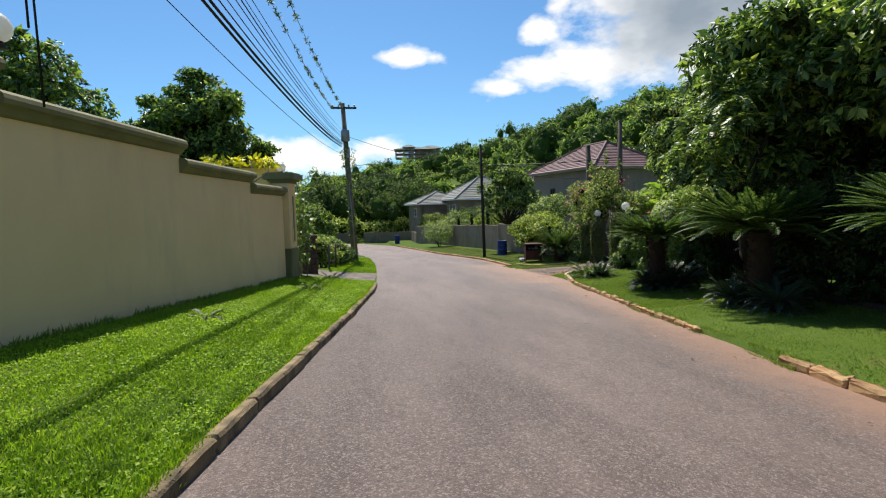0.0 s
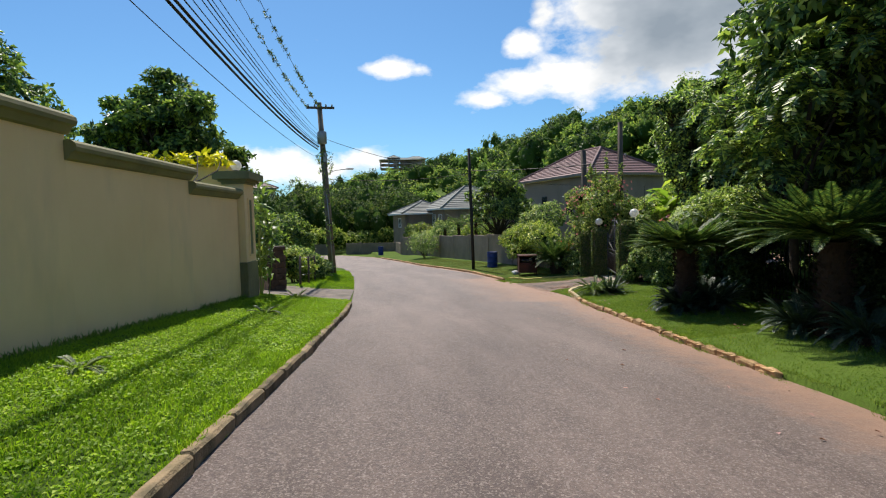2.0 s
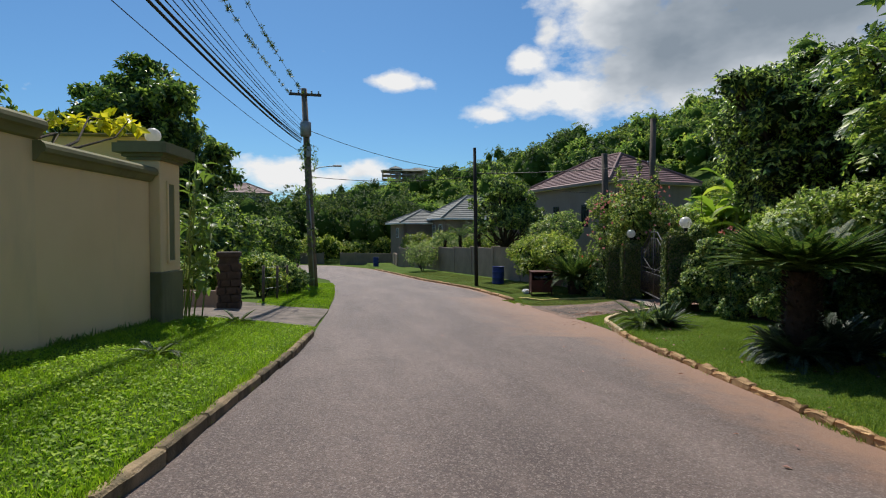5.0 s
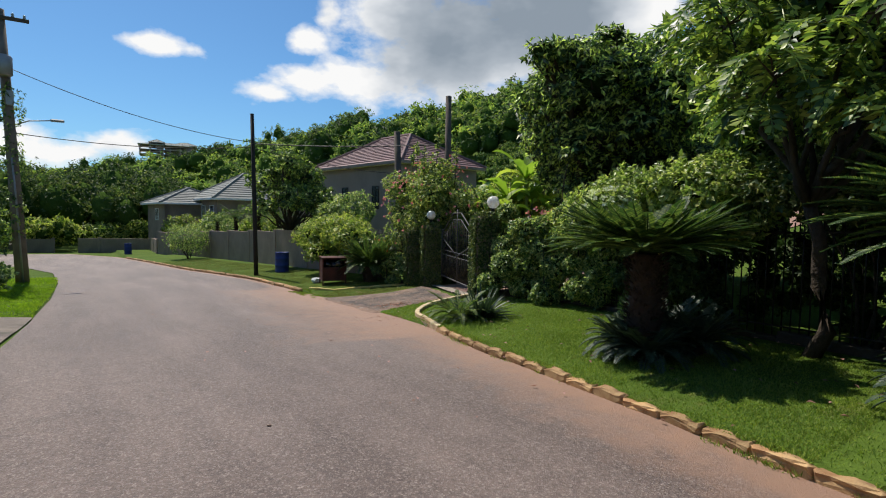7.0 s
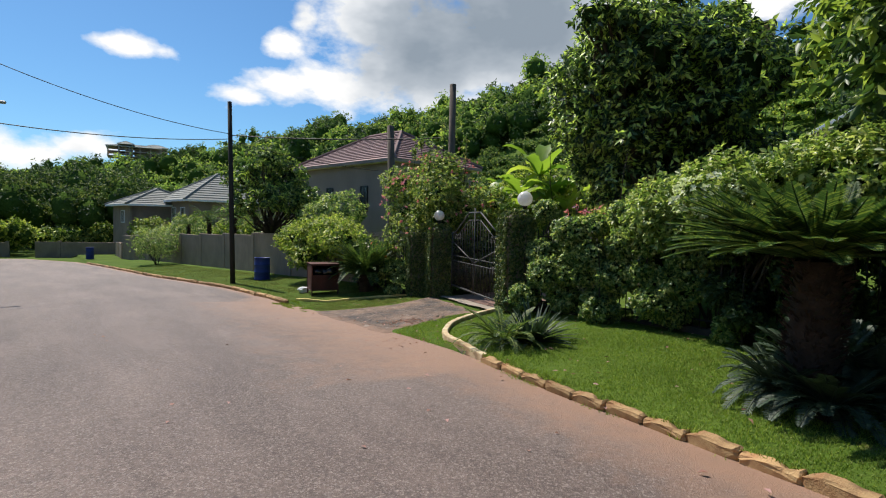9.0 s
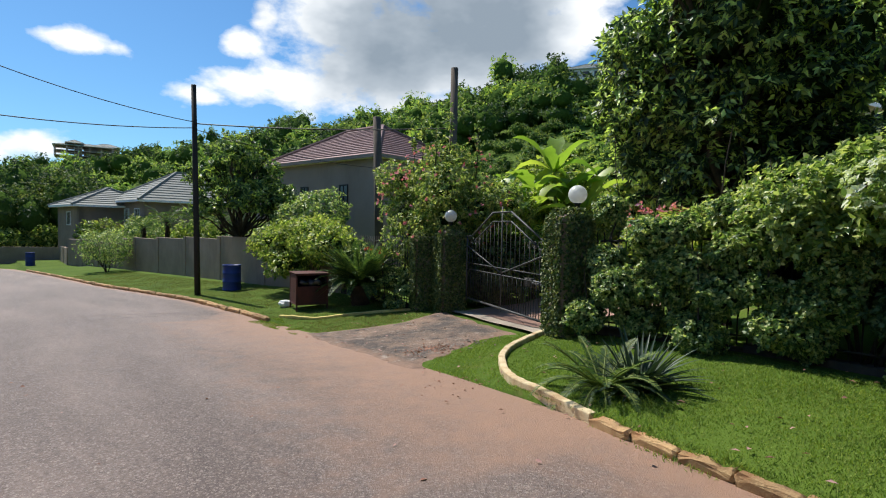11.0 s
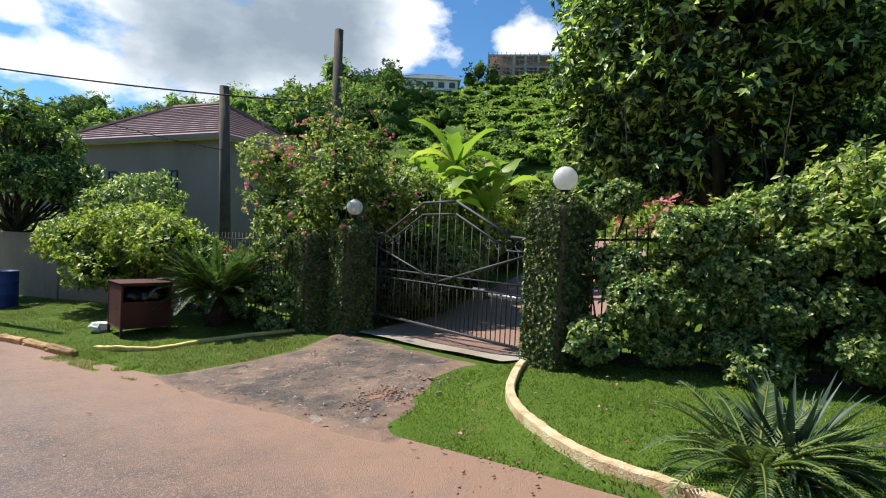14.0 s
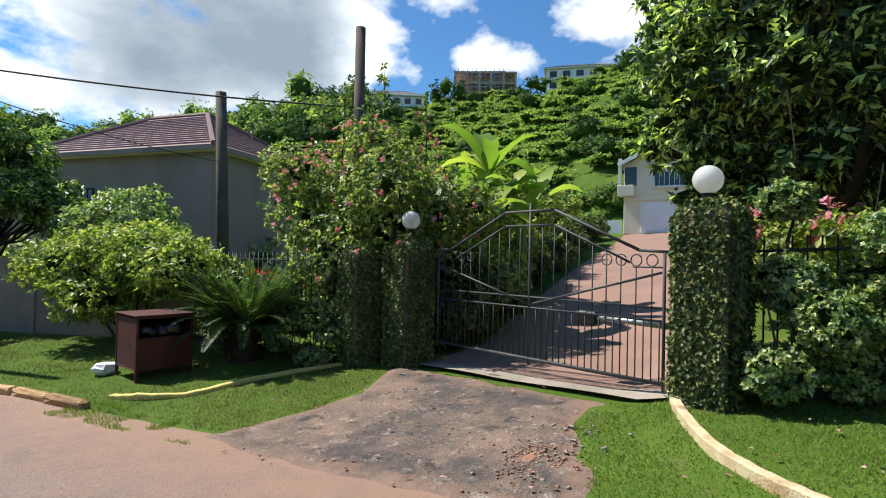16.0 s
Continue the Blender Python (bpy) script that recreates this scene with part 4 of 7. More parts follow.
ragged_patch("drive_apron", APRON, 0.012, "apron", "cracked dark asphalt apron before the gate", 0.06, 0.16, 0.022)
ragged_patch("earth_patch", [(8.7, 21.5), (9.2, 21.35), (9.6, 21.5), (9.5, 21.9), (9.1, 22.1), (8.8, 21.9)], 0.03, "red_earth", "bare red earth where the apron has broken up", 0.05, 0.10, 0.02)
for k_, (ax0, ay0, ar) in enumerate(((10.3, 24.2, 0.17), (9.9, 23.2, 0.08), (10.9, 23.6, 0.10), (11.2, 24.4, 0.16), (10.4, 22.3, 0.07))):
    ragged_patch("concrete_scrap", [(ax0 - ar * 1.6, ay0), (ax0, ay0 - ar * 0.6), (ax0 + ar * 1.4, ay0 + 0.1), (ax0, ay0 + ar * 0.7)], 0.026, "concrete", "worn patch of pale concrete in the apron", 0.04, 0.06, 0.008)
ground_patch("gate_sill", ([(10.93, 20.62), (11.2, 20.5)], [(12.28, 24.72), (12.55, 24.6)]), 0.06, "concrete", "pale concrete strip under the gate", 10)
ground_patch("garage_drive", ([(11.24, 20.7), (44.5, 20.8)], [(12.60, 24.6), (44.5, 26.0)]), 0.05, "brick_red", "long red paved drive up to the garage", 40)
ground_patch("side_drive", ([(1.15, 19.3), (-6.0, 20.6)], [(1.5, 23.8), (-6.0, 24.6)]), 0.03, "old_concrete", "worn concrete crossing over the verge", 20)

ragged_patch("road_damage", [(3.9, 42.6), (5.2, 42.0), (6.1, 41.2), (6.0, 41.9), (5.0, 42.9)], 0.012, "apron", "broken patch in the road surface", 0.1, 0.3, 0.05)

# ---- utility pole, cables ----
PX, PY = 0.75, 33.5


def build_utility_pole():
    z0 = gz(PX, PY)
    t = thing("utility_pole", PX, PY, z0, 0, "leaning grey timber utility pole with transformer and lamp", "utility pole")
    top = (-0.42, 0, 7.55 - z0)
    rod("mast", [(0, 0, -0.3), (-0.20, 0, 4.6), top], [0.21, 0.17, 0.13], "wood_grey", t, 14)
    part("crossarm", block((1.5, 0.10, 0.12), (-0.36, -0.12, 7.25 - z0), 0.01), "wood_pole", t)
    for dx in (-0.65, -0.3, 0.3, 0.62):
        lathe("insulator", [(0.03, 0), (0.05, 0.03), (0.03, 0.06), (0.05, 0.09), (0.02, 0.14)], "steel", t, 8, at=(-0.36 + dx, -0.12, 7.31 - z0))
    lathe("transformer", [(0.20, 0), (0.25, 0.04), (0.25, 0.62), (0.21, 0.68), (0.08, 0.72)], "steel", t, 18, "grey can transformer", at=(-0.33, -0.34, 5.25 - z0))
    rod("bracket", [(-0.3, 0, 5.5 - z0), (-0.33, -0.2, 5.5 - z0)], 0.03, "steel", t, 6)
    rod("lamp_arm", [(-0.15, 0, 3.65 - z0), (0.3, -0.05, 3.85 - z0), (0.95, -0.1, 3.92 - z0)], 0.022, "steel", t, 8)
    part("lamp_head", block((0.42, 0.16, 0.09), (1.12, -0.12, 3.93 - z0), 0.03), "steel", t, "grey street lamp head")
    part("meter_box", block((0.22, 0.14, 0.5), (-0.2, -0.22, 4.55 - z0), 0.015), "steel", t)
    rod("conduit", [(0.02, -0.2, 0.0), (-0.12, -0.2, 3.2), (-0.2, -0.2, 4.4)], 0.03, "steel", t, 6)
    rng = np.random.default_rng(8)
    blobs = [(-0.1, -0.1, 2.4 - 0, 0.35, 0.3, 0.9), (-0.25, -0.1, 6.2, 0.4, 0.3, 0.9), (-0.2, 0, 4.4, 0.35, 0.3, 1.2)]
    v, f = tufts(rng, blobs, 240, 5, 0.12, 0.06, 0.5)
    tri_mesh("vine", v, f, "leaf_tree", t, "creeper hanging on the pole")


build_utility_pole()


def cable(pts, r, name="overhead_cable", label="black overhead cable strung between poles", sides=5, group="overhead cables"):
    v, f = rod_mesh(pts, r, sides)
    return tagged(from_arrays(name, v, f, "cable", smooth=True), label, "cable", group)


# each cable: height at the pole, sideways place at the pole, then a place (x, y, z) that it passes
CABLES = [
    (4.55, -0.30, (-2.33, 10.6, 4.55), 0.009), (5.0, -0.28, (-1.93, 10.8, 4.75), 0.03), (5.15, -0.22, (-1.85, 10.8, 4.8), 0.03),
    (5.3, -0.20, (-1.62, 10.9, 4.9), 0.010), (5.45, -0.15, (-1.50, 11.0, 4.95), 0.010), (5.7, -0.15, (-1.38, 11.2, 5.05), 0.008), (5.9, -0.1, (-1.28, 11.3, 5.1), 0.008),
    (5.08, -0.25, (-1.88, 10.8, 4.86), 0.016), (5.25, -0.22, (-1.74, 10.85, 4.86), 0.014), (5.55, -0.16, (-1.45, 11.0, 5.02), 0.012),
    (7.2, -0.70, (-1.28, 13.0, 6.0), 0.007), (7.25, -0.10, (-0.93, 13.4, 6.2), 0.007),
]


def run_points(z0, dx, p, sag=0.0022):
    a = Vector((PX - 0.3 + dx, PY - 0.1, z0))
    out = []
    far = -14.0
    for k in range(41):
        y = a.y + (far - a.y) * k / 40
        u = (y - a.y) / (p[1] - a.y)
        x = a.x + (p[0] - a.x) * u
        z = a.z + (p[2] - a.z) * u + sag * (y - a.y) * (y - p[1])
        out.append((x, y, z))
    return out


# loose ends dangling from the bundle near the wall
for pts_ in ([(-2.86, 6.36, 4.75), (-2.82, 6.38, 4.0), (-2.81, 6.38, 3.09)], [(-2.82, 6.38, 4.75), (-2.76, 6.41, 3.4), (-2.74, 6.41, 2.32)]):
    cable(pts_, 0.012, label="loose black cable end hanging down")

for z0, dx, p, r in CABLES:
    cable(run_points(z0, dx, p), r)


def ragged_growth(pts, seed, n, lo, hi):
    """Tufts of air plants caught along a cable."""
    rng = np.random.default_rng(seed)
    t = thing("cable_plants", *pts[0], 0, "dry air plants growing along the overhead cable", "plant", "air plants")
    pos = []
    for _ in range(n):
        u = rng.random() * (len(pts) - 1)
        i = int(u)
        p = np.array(pts[i]) * (1 - u + i) + np.array(pts[min(i + 1, len(pts) - 1)]) * (u - i)
        if lo < p[1] < hi:
            pos.append(p - np.array(pts[0]))
    pos = np.repeat(np.array(pos), 14, axis=0) + rng.normal(size=(len(pos) * 14, 3)) * 0.022
    v, f = leaf_arrays(pos, rng.normal(size=pos.shape), rng.normal(size=pos.shape), 0.07 + 0.05 * rng.random(len(pos)), 0.02 + 0.014 * rng.random(len(pos)))
    tri_mesh("tuft", v, f, "leaf_ivy", t)


ragged_growth(run_points(*CABLES[10][:3]), 1, 110, 2, 33)
ragged_growth(run_points(*CABLES[11][:3]), 2, 110, 2, 33)


def timber_pole(x, y, top, lean, r, mat, label):
    z0 = gz(x, y)
    t = thing("timber_pole", x, y, z0, 0, label, "utility pole", "timber poles")
    rod("mast", [(0, 0, -0.3), (lean[0] * 0.5, lean[1] * 0.5, (top - z0) * 0.5), (lean[0], lean[1], top - z0)], [r, r * 0.9, r * 0.8], mat, t, 12)
    return t


timber_pole(9.2, 34.7, 5.25, (-0.12, 0.1), 0.105, "wood_dark", "black tarred timber pole on the verge")
timber_pole(15.3, 28.1, 5.72, (0, 0), 0.15, "wood_pole", "tall weathered timber pole behind the flowering shrub")
timber_pole(16.35, 33.8, 5.05, (-0.22, 0.1), 0.20, "wood_pole", "leaning brown timber pole before the house wall")


def hung(a, b, sag, r, label="thin black cable between poles"):
    a, b = Vector(a), Vector(b)
    pts = [tuple(a.lerp(b, k / 24) - Vector((0, 0, sag * 4 * (k / 24) * (1 - k / 24)))) for k in range(25)]
    return cable(pts, r, label=label), pts


hung((9.1, 34.7, 3.9), (15.3, 28.1, 3.75), 0.12, 0.022)
hung((PX - 0.2, PY, 3.4), (9.1, 34.7, 3.75), 0.25, 0.016)
hung((PX - 0.2, PY, 5.6), (9.1, 34.7, 3.95), 0.35, 0.014)
hung((9.1, 34.7, 3.7), (16.2, 33.8, 2.9), 0.2, 0.012)

# ---- gate, its pillars and globes ----
GA, GB = Vector((11.15, 20.72, -1.38)), Vector((12.53, 24.42, -1.42))      # foot of the gate at its two pillars
GATE_TURN = math.degrees(math.atan2(-(GB.x - GA.x), GB.y - GA.y))
GATE_LEN = math.hypot(GB.x - GA.x, GB.y - GA.y)


def gate_top(s):
    """Height of the gate's top rail along its length, 0 to 1."""
    return float(np.interp(s, [0, 0.09, 0.40, 0.62, 0.91, 1.0], [1.60, 1.62, 2.16, 2.16, 1.62, 1.60]))


def build_gate():
    g = thing("metal_gate", GA.x, GA.y, GA.z + 0.02, GATE_TURN, "closed double iron gate with grey rails and thin bars", "gate")
    L = GATE_LEN

    def bar(name, pts, r, mat="iron", sides=6):
        return rod(name, pts, r, mat, g, sides)
    bar("bottom_rail", [(0, 0.05, 0.08), (0, L - 0.05, 0.08)], 0.025)
    bar("lower_rail", [(0, 0.05, 0.80), (0, L - 0.05, 0.80)], 0.014)
    bar("lower_rail", [(0, 0.05, 0.95), (0, L - 0.05, 0.95)], 0.014)
    for s0, s1 in ((0, 0.09), (0.09, 0.40), (0.40, 0.62), (0.62, 0.91), (0.91, 1.0)):
        bar("top_rail", [(0, s0 * L, gate_top(s0)), (0, s1 * L, gate_top(s1))], 0.021)
    for s0, s1 in ((0.12, 0.40), (0.40, 0.62), (0.62, 0.88)):
        bar("inner_rail", [(0, s0 * L, gate_top(s0) - 0.20), (0, s1 * L, gate_top(s1) - 0.20)], 0.015)
    for s in (0.012, 0.505, 0.988):
        bar("stile", [(0, s * L, 0.0), (0, s * L, gate_top(s) + (0.12 if s == 0.505 else 0))], 0.019)
    bar("brace", [(0, 0.02 * L, 1.36), (0, 0.49 * L, 0.86)], 0.017)
    bar("brace", [(0, 0.98 * L, 1.36), (0, 0.52 * L, 0.86)], 0.017)
    n = 20
    for k in range(1, n):
        s = k / n
        if abs(s - 0.5) > 0.02:
            bar("bar", [(0.0, s * L, 0.08), (0.0, s * L, gate_top(s) - 0.21)], 0.0085, "iron_black", 5)
    for k in range(n):
        s = (k + 0.5) / n
        bar("bar", [(0.0, s * L, 0.08), (0.0, s * L, 0.80)], 0.0085, "iron_black", 5)
    for k in range(4):
        c = L * (0.02 + 0.022 + k * 0.0500) + 0.03
        for base in (0, 1):
            cy = c if base == 0 else L - c
            ring = [(0, cy + 0.07 * math.cos(a), 1.50 + 0.07 * math.sin(a)) for a in np.linspace(0, 2 * math.pi, 13)]
            bar("ring", ring, 0.008)
    bar("lock_rail", [(0.0, 0.05, 1.42), (0.0, 0.11 * L, 1.42)], 0.012)
    # the opener's arm behind
    bar("opener_arm", [(0.25, 0.1, 0.72), (0.25, 1.1, 0.74)], 0.04, "steel", 8)
    part("opener_box", block((0.14, 0.30, 0.18), (0.25, 1.2, 0.72), 0.02), "iron_black", g)


build_gate()


def ivy_on_box(rng, size, n, length, width):
    """Leaves hugging the sides and top of a rounded box that stands on z = 0."""
    sx, sy, sz = size
    area = np.array([sy * sz, sy * sz, sx * sz, sx * sz, sx * sy])
    side = rng.choice(5, size=n, p=area / area.sum())
    u, v = rng.random(n) - 0.5, rng.random(n)
    pos, nor = np.zeros((n, 3)), np.zeros((n, 3))
    for k, (a, b) in enumerate((((1, 0, 0), 0), ((-1, 0, 0), 0), ((0, 1, 0), 1), ((0, -1, 0), 1), ((0, 0, 1), 2))):
        m = side == k
        a = np.array(a, float)
        nor[m] = a
        if b == 0:
            pos[m] = np.stack([np.full(m.sum(), a[0] * sx / 2), u[m] * sy, v[m] * sz], 1)
        elif b == 1:
            pos[m] = np.stack([u[m] * sx, np.full(m.sum(), a[1] * sy / 2), v[m] * sz], 1)
        else:
            pos[m] = np.stack([u[m] * sx, (v[m] - 0.5) * sy, np.full(m.sum(), sz)], 1)
    # round the upper edges
    over = np.clip((pos[:, 2] - (sz - 0.18)) / 0.18, 0, 1)
    pos[:, :2] *= (1 - 0.28 * over ** 2)[:, None]
    pos += nor * (0.02 + 0.05 * rng.random((n, 1))) + 0.02 * np.sin(pos * 9)
    along = rng.normal(size=(n, 3)) * 0.7 + np.array([0, 0, -0.8]) + nor * 0.35
    return leaf_arrays(pos, along, nor + rng.normal(size=(n, 3)) * 0.45, length * (0.6 + 0.8 * rng.random(n)), width * (0.6 + 0.8 * rng.random(n)))


def gate_pillar(x, y, size, seed, label):
    z0 = gz(x, y)
    t = thing("gate_pillar", x, y, z0, GATE_TURN, label, "pillar", "gate pillars")
    sx, sy, sz = size
    part("core", block((sx - 0.04, sy - 0.04, sz + 0.2), (0, 0, sz / 2 - 0.13), 0.06), "block", t)
    v, f = ivy_on_box(np.random.default_rng(seed), size, int(5200 * (sx * sz + sy * sz)), 0.055, 0.045)
    tri_mesh("creeper", v, f, "leaf_ivy", t, "clipped creeping fig leaves")
    return z0 + sz


PR = (11.05, 20.28)
PL = (12.42, 24.90)
zr_ = gate_pillar(*PR, (0.52, 0.52, 2.12), 11, "square gate pillar covered in clipped creeping fig")
zl_ = gate_pillar(*PL, (0.52, 0.52, 2.12), 12, "square gate pillar covered in clipped creeping fig")
gate_pillar(12.25, 25.8, (0.42, 0.42, 2.0), 13, "second ivy-covered pillar where the fence begins")
globe_lamp(PR[0] + 0.30, PR[1] + 0.05, zr_ - 0.02, 0.165, "white opal globe lamp on the gate pillar", 0.20)
globe_lamp(PL[0] - 0.05, PL[1] - 0.05, zl_ - 0.02, 0.155, "white opal globe lamp on the gate pillar", 0.20)

# ---- hedge and railings along the garden ----


def railings(name, a, b, height, n, label, base=0.10):
    a, b = Vector(a), Vector(b)
    t = thing(name, a.x, a.y, gz(a.x, a.y), 0, label, "fence", "garden railings")
    d = b - a
    z1 = gz(b.x, b.y) - gz(a.x, a.y)
    ang = math.atan2(-d.x, d.y)
    low = part("plinth_wall", block((0.2, d.length, base + 0.3), (0, 0, base / 2 - 0.15), 0.01), "stone_dark", t)
    low.matrix_basis = Matrix.Translation((d.x / 2, d.y / 2, z1 / 2)) @ Matrix.Rotation(ang, 4, "Z")
    for k in range(n + 1):
        u = k / n
        x, y, z = d.x * u, d.y * u, z1 * u
        rod("bar", [(x, y, z + base - 0.02), (x, y, z + height)], 0.011, "iron_black", t, 5)
    for h in (base + 0.12, height - 0.15):
        rod("rail", [(0, 0, h), (d.x, d.y, z1 + h)], 0.016, "iron_black", t, 5)
    return t


HEDGE = [(11.35, 19.9), (11.45, 17.5), (11.2, 15.5), (10.8, 13.0), (10.3, 10.0), (9.8, 7.0), (9.2, 3.0), (8.4, -2.0)]
for (xa, ya), (xb, yb) in zip(HEDGE[:-1], HEDGE[1:]):
    railings("garden_railings", (xa, ya, 0), (xb, yb, 0), 1.75, max(8, int(math.hypot(xb - xa, yb - ya) / 0.13)), "black iron railings on a low block wall")
railings("garden_railings", (12.25, 26.0, 0), (12.6, 30.5, 0), 1.95, 34, "black iron railings on a low block wall")

# ---- planting along the garden ----


def hedge_row(name, pts, height, depth, n, seed, mat, label, length=0.085, width=0.055):
    """A clipped but uneven hedge along a line, as blobs of leaves."""
    rng = np.random.default_rng(seed)
    x0, y0 = pts[0]
    z0 = gz(x0, y0)
    t = thing(name, x0, y0, z0, 0, label, "hedge", "garden hedge")
    blobs = []
    for (xa, ya), (xb, yb) in zip(pts, pts[1:]):
        m = max(2, int(math.hypot(xb - xa, yb - ya) / 0.55))
        for k in range(m):
            u = (k + 0.5) / m
            x, y = xa + (xb - xa) * u, ya + (yb - ya) * u
            g = gz(x, y) - z0
            hh = height * (0.86 + 0.28 * rng.random())
            for lv in (0.18, 0.42, 0.66, 0.88):
                r_ = 0.55 + 0.45 * rng.random()
                blobs.append((x - x0 + rng.normal() * 0.13, y - y0 + rng.normal() * 0.16, g + hh * (lv + rng.normal() * 0.05), depth * 0.55 * r_, 0.40 * r_, hh * 0.16 * r_))
    stems = []
    for b in blobs[::3]:
        stems.append(limb_mesh(rng, (b[0], b[1], b[2] - 0.5), (b[0] + rng.normal() * 0.1, b[1], b[2] + height * 0.6), 0.018, 0.006, 3))
    sv, sf = merged(stems)
    tagged(from_arrays("stem", sv, sf, "bark", t), kind="stuff")
    v, f = tufts(rng, blobs, n, 6, length, width, 0.25, shell=0.6)
    # dark lumps inside the hedge: its inner shade put into colour
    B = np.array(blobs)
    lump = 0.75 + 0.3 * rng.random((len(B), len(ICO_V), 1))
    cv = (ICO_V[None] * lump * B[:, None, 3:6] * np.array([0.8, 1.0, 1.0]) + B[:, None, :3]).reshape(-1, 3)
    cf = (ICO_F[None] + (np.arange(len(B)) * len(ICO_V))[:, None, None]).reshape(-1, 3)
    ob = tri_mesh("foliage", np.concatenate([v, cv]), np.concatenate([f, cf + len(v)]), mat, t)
    ob.data.materials.append(M["shade_core"])
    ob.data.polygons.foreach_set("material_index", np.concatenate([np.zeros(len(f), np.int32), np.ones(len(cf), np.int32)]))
    return t


hedge_row("ivy_hedge", [(11.0, 19.7), (11.15, 17.5), (10.95, 15.8)], 2.0, 0.66, 11500, 21, "leaf_hedge", "leafy hedge growing through the garden railings", 0.058, 0.042)
# shaded stretches of the same hedge: shade put into darker leaves
hedge_row("ivy_hedge", [(10.95, 15.8), (10.70, 13.9)], 1.9, 0.7, 3000, 22, "leaf_dark", "hedge behind the cycads, deep shade put into its dark leaves", 0.08, 0.055)
hedge_row("ivy_hedge", [(10.30, 11.2), (10.0, 9.8)], 1.9, 0.7, 2000, 27, "leaf_dark", "hedge behind the cycads, deep shade put into its dark leaves", 0.08, 0.055)
hedge_row("ivy_hedge", [(10.0, 9.8), (9.3, 5.0), (8.6, 0.0)], 1.9, 0.7, 4200, 23, "leaf_dark", "hedge behind the cycads, deep shade put into its dark leaves", 0.08, 0.055)
hedge_row("ivy_hedge", [(11.9, 26.1), (12.1, 28.0)], 1.25, 0.6, 1700, 24, "leaf_hedge", "low leafy hedge before the railings", 0.07, 0.05)
# added backing rows: dark leaves stand for shade behind hedge and under mango
hedge_row("shade_fill_shrubs", [(12.6, 18.2), (12.7, 14.0), (12.2, 8.0), (11.2, 1.0)], 2.1, 1.0, 4200, 25, "leaf_dark", "dense shrubs added behind the hedge, shade put into their dark leaves", 0.11, 0.07)
hedge_row("shade_fill_shrubs", [(16.4, 19.6), (17.5, 15.5), (17.0, 10.0)], 3.5, 1.5, 3600, 26, "leaf_dark", "tall dark shrubs added as the shade under the mango tree", 0.16, 0.09)
# arching shrub over the hedge with white blossom
shrub("hedge_shrub", 11.6, 16.2, gz(11.6, 16.2), [(-0.4, 0.6, 1.75, 0.7, 0.9, 0.40), (-0.2, 0.4, 2.1, 0.9, 1.0, 0.5), (-0.5, -0.6, 2.2, 1.0, 1.1, 0.6), (-0.8, -0.9, 1.75, 0.6, 0.9, 0.36), (-0.7, -1.9, 2.35, 1.0, 1.1, 0.6), (-0.95, -2.2, 1.85, 0.6, 0.9, 0.38), (0.1, 1.6, 1.8, 0.6, 0.7, 0.4)], 5600, 7, 0.092, 0.05, "leaf_arch", "bright arching shrub spilling over the hedge", seed=31, core=0.5)
shrub("hedge_shrub", 10.7, 12.0, gz(10.7, 12.0), [(0.3, 0.5, 2.3, 1.0, 1.3, 0.6), (0.1, -1.2, 2.2, 0.9, 1.2, 0.6), (0.2, -3.0, 2.3, 1.0, 1.3, 0.7)], 2000, 6, 0.10, 0.055, "leaf_ivy", "rounded green shrub spilling over the railings", seed=32)


def fern_frond(rng, base, direction_, length, rise, droop, width, n, leaflet=0.016):
    """One feathered frond: a rib with narrow leaflets on both sides."""
    d = Vector(direction_).normalized()
    pts = []
    m = 9
    for k in range(m + 1):
        u = k / m
        pts.append(Vector(base) + d * (length * u * (1 - 0.12 * u * u)) + Vector((0, 0, length * (rise * u - droop * u * u))))
    pos, along, nor, ln = [], [], [], []
    side = d.cross(Vector((0, 0, 1))).normalized()
    for k in range(n):
        u = 0.10 + 0.90 * (k + 0.5) / n
        i = min(int(u * m), m - 1)
        p = pts[i].lerp(pts[i + 1], u * m - i)
        fw = (pts[i + 1] - pts[i]).normalized()
        up = side.cross(fw)
        taper = math.sin(math.pi * (0.12 + 0.86 * u)) ** 0.6
        for s in (-1, 1):
            pos.append(p)
            along.append(side * s * 0.85 + fw * 0.62 + up * 0.22)
            nor.append(up)
            ln.append(width * taper * (0.85 + 0.3 * rng.random()))
    v, f = leaf_arrays(np.array(pos), np.array(along), np.array(nor), np.array(ln), np.full(len(ln), leaflet), 0.1)
    return rod_mesh([tuple(p) for p in pts], [0.012 * (1 - 0.8 * k / m) + 0.002 for k in range(m + 1)], 4), (v, f)


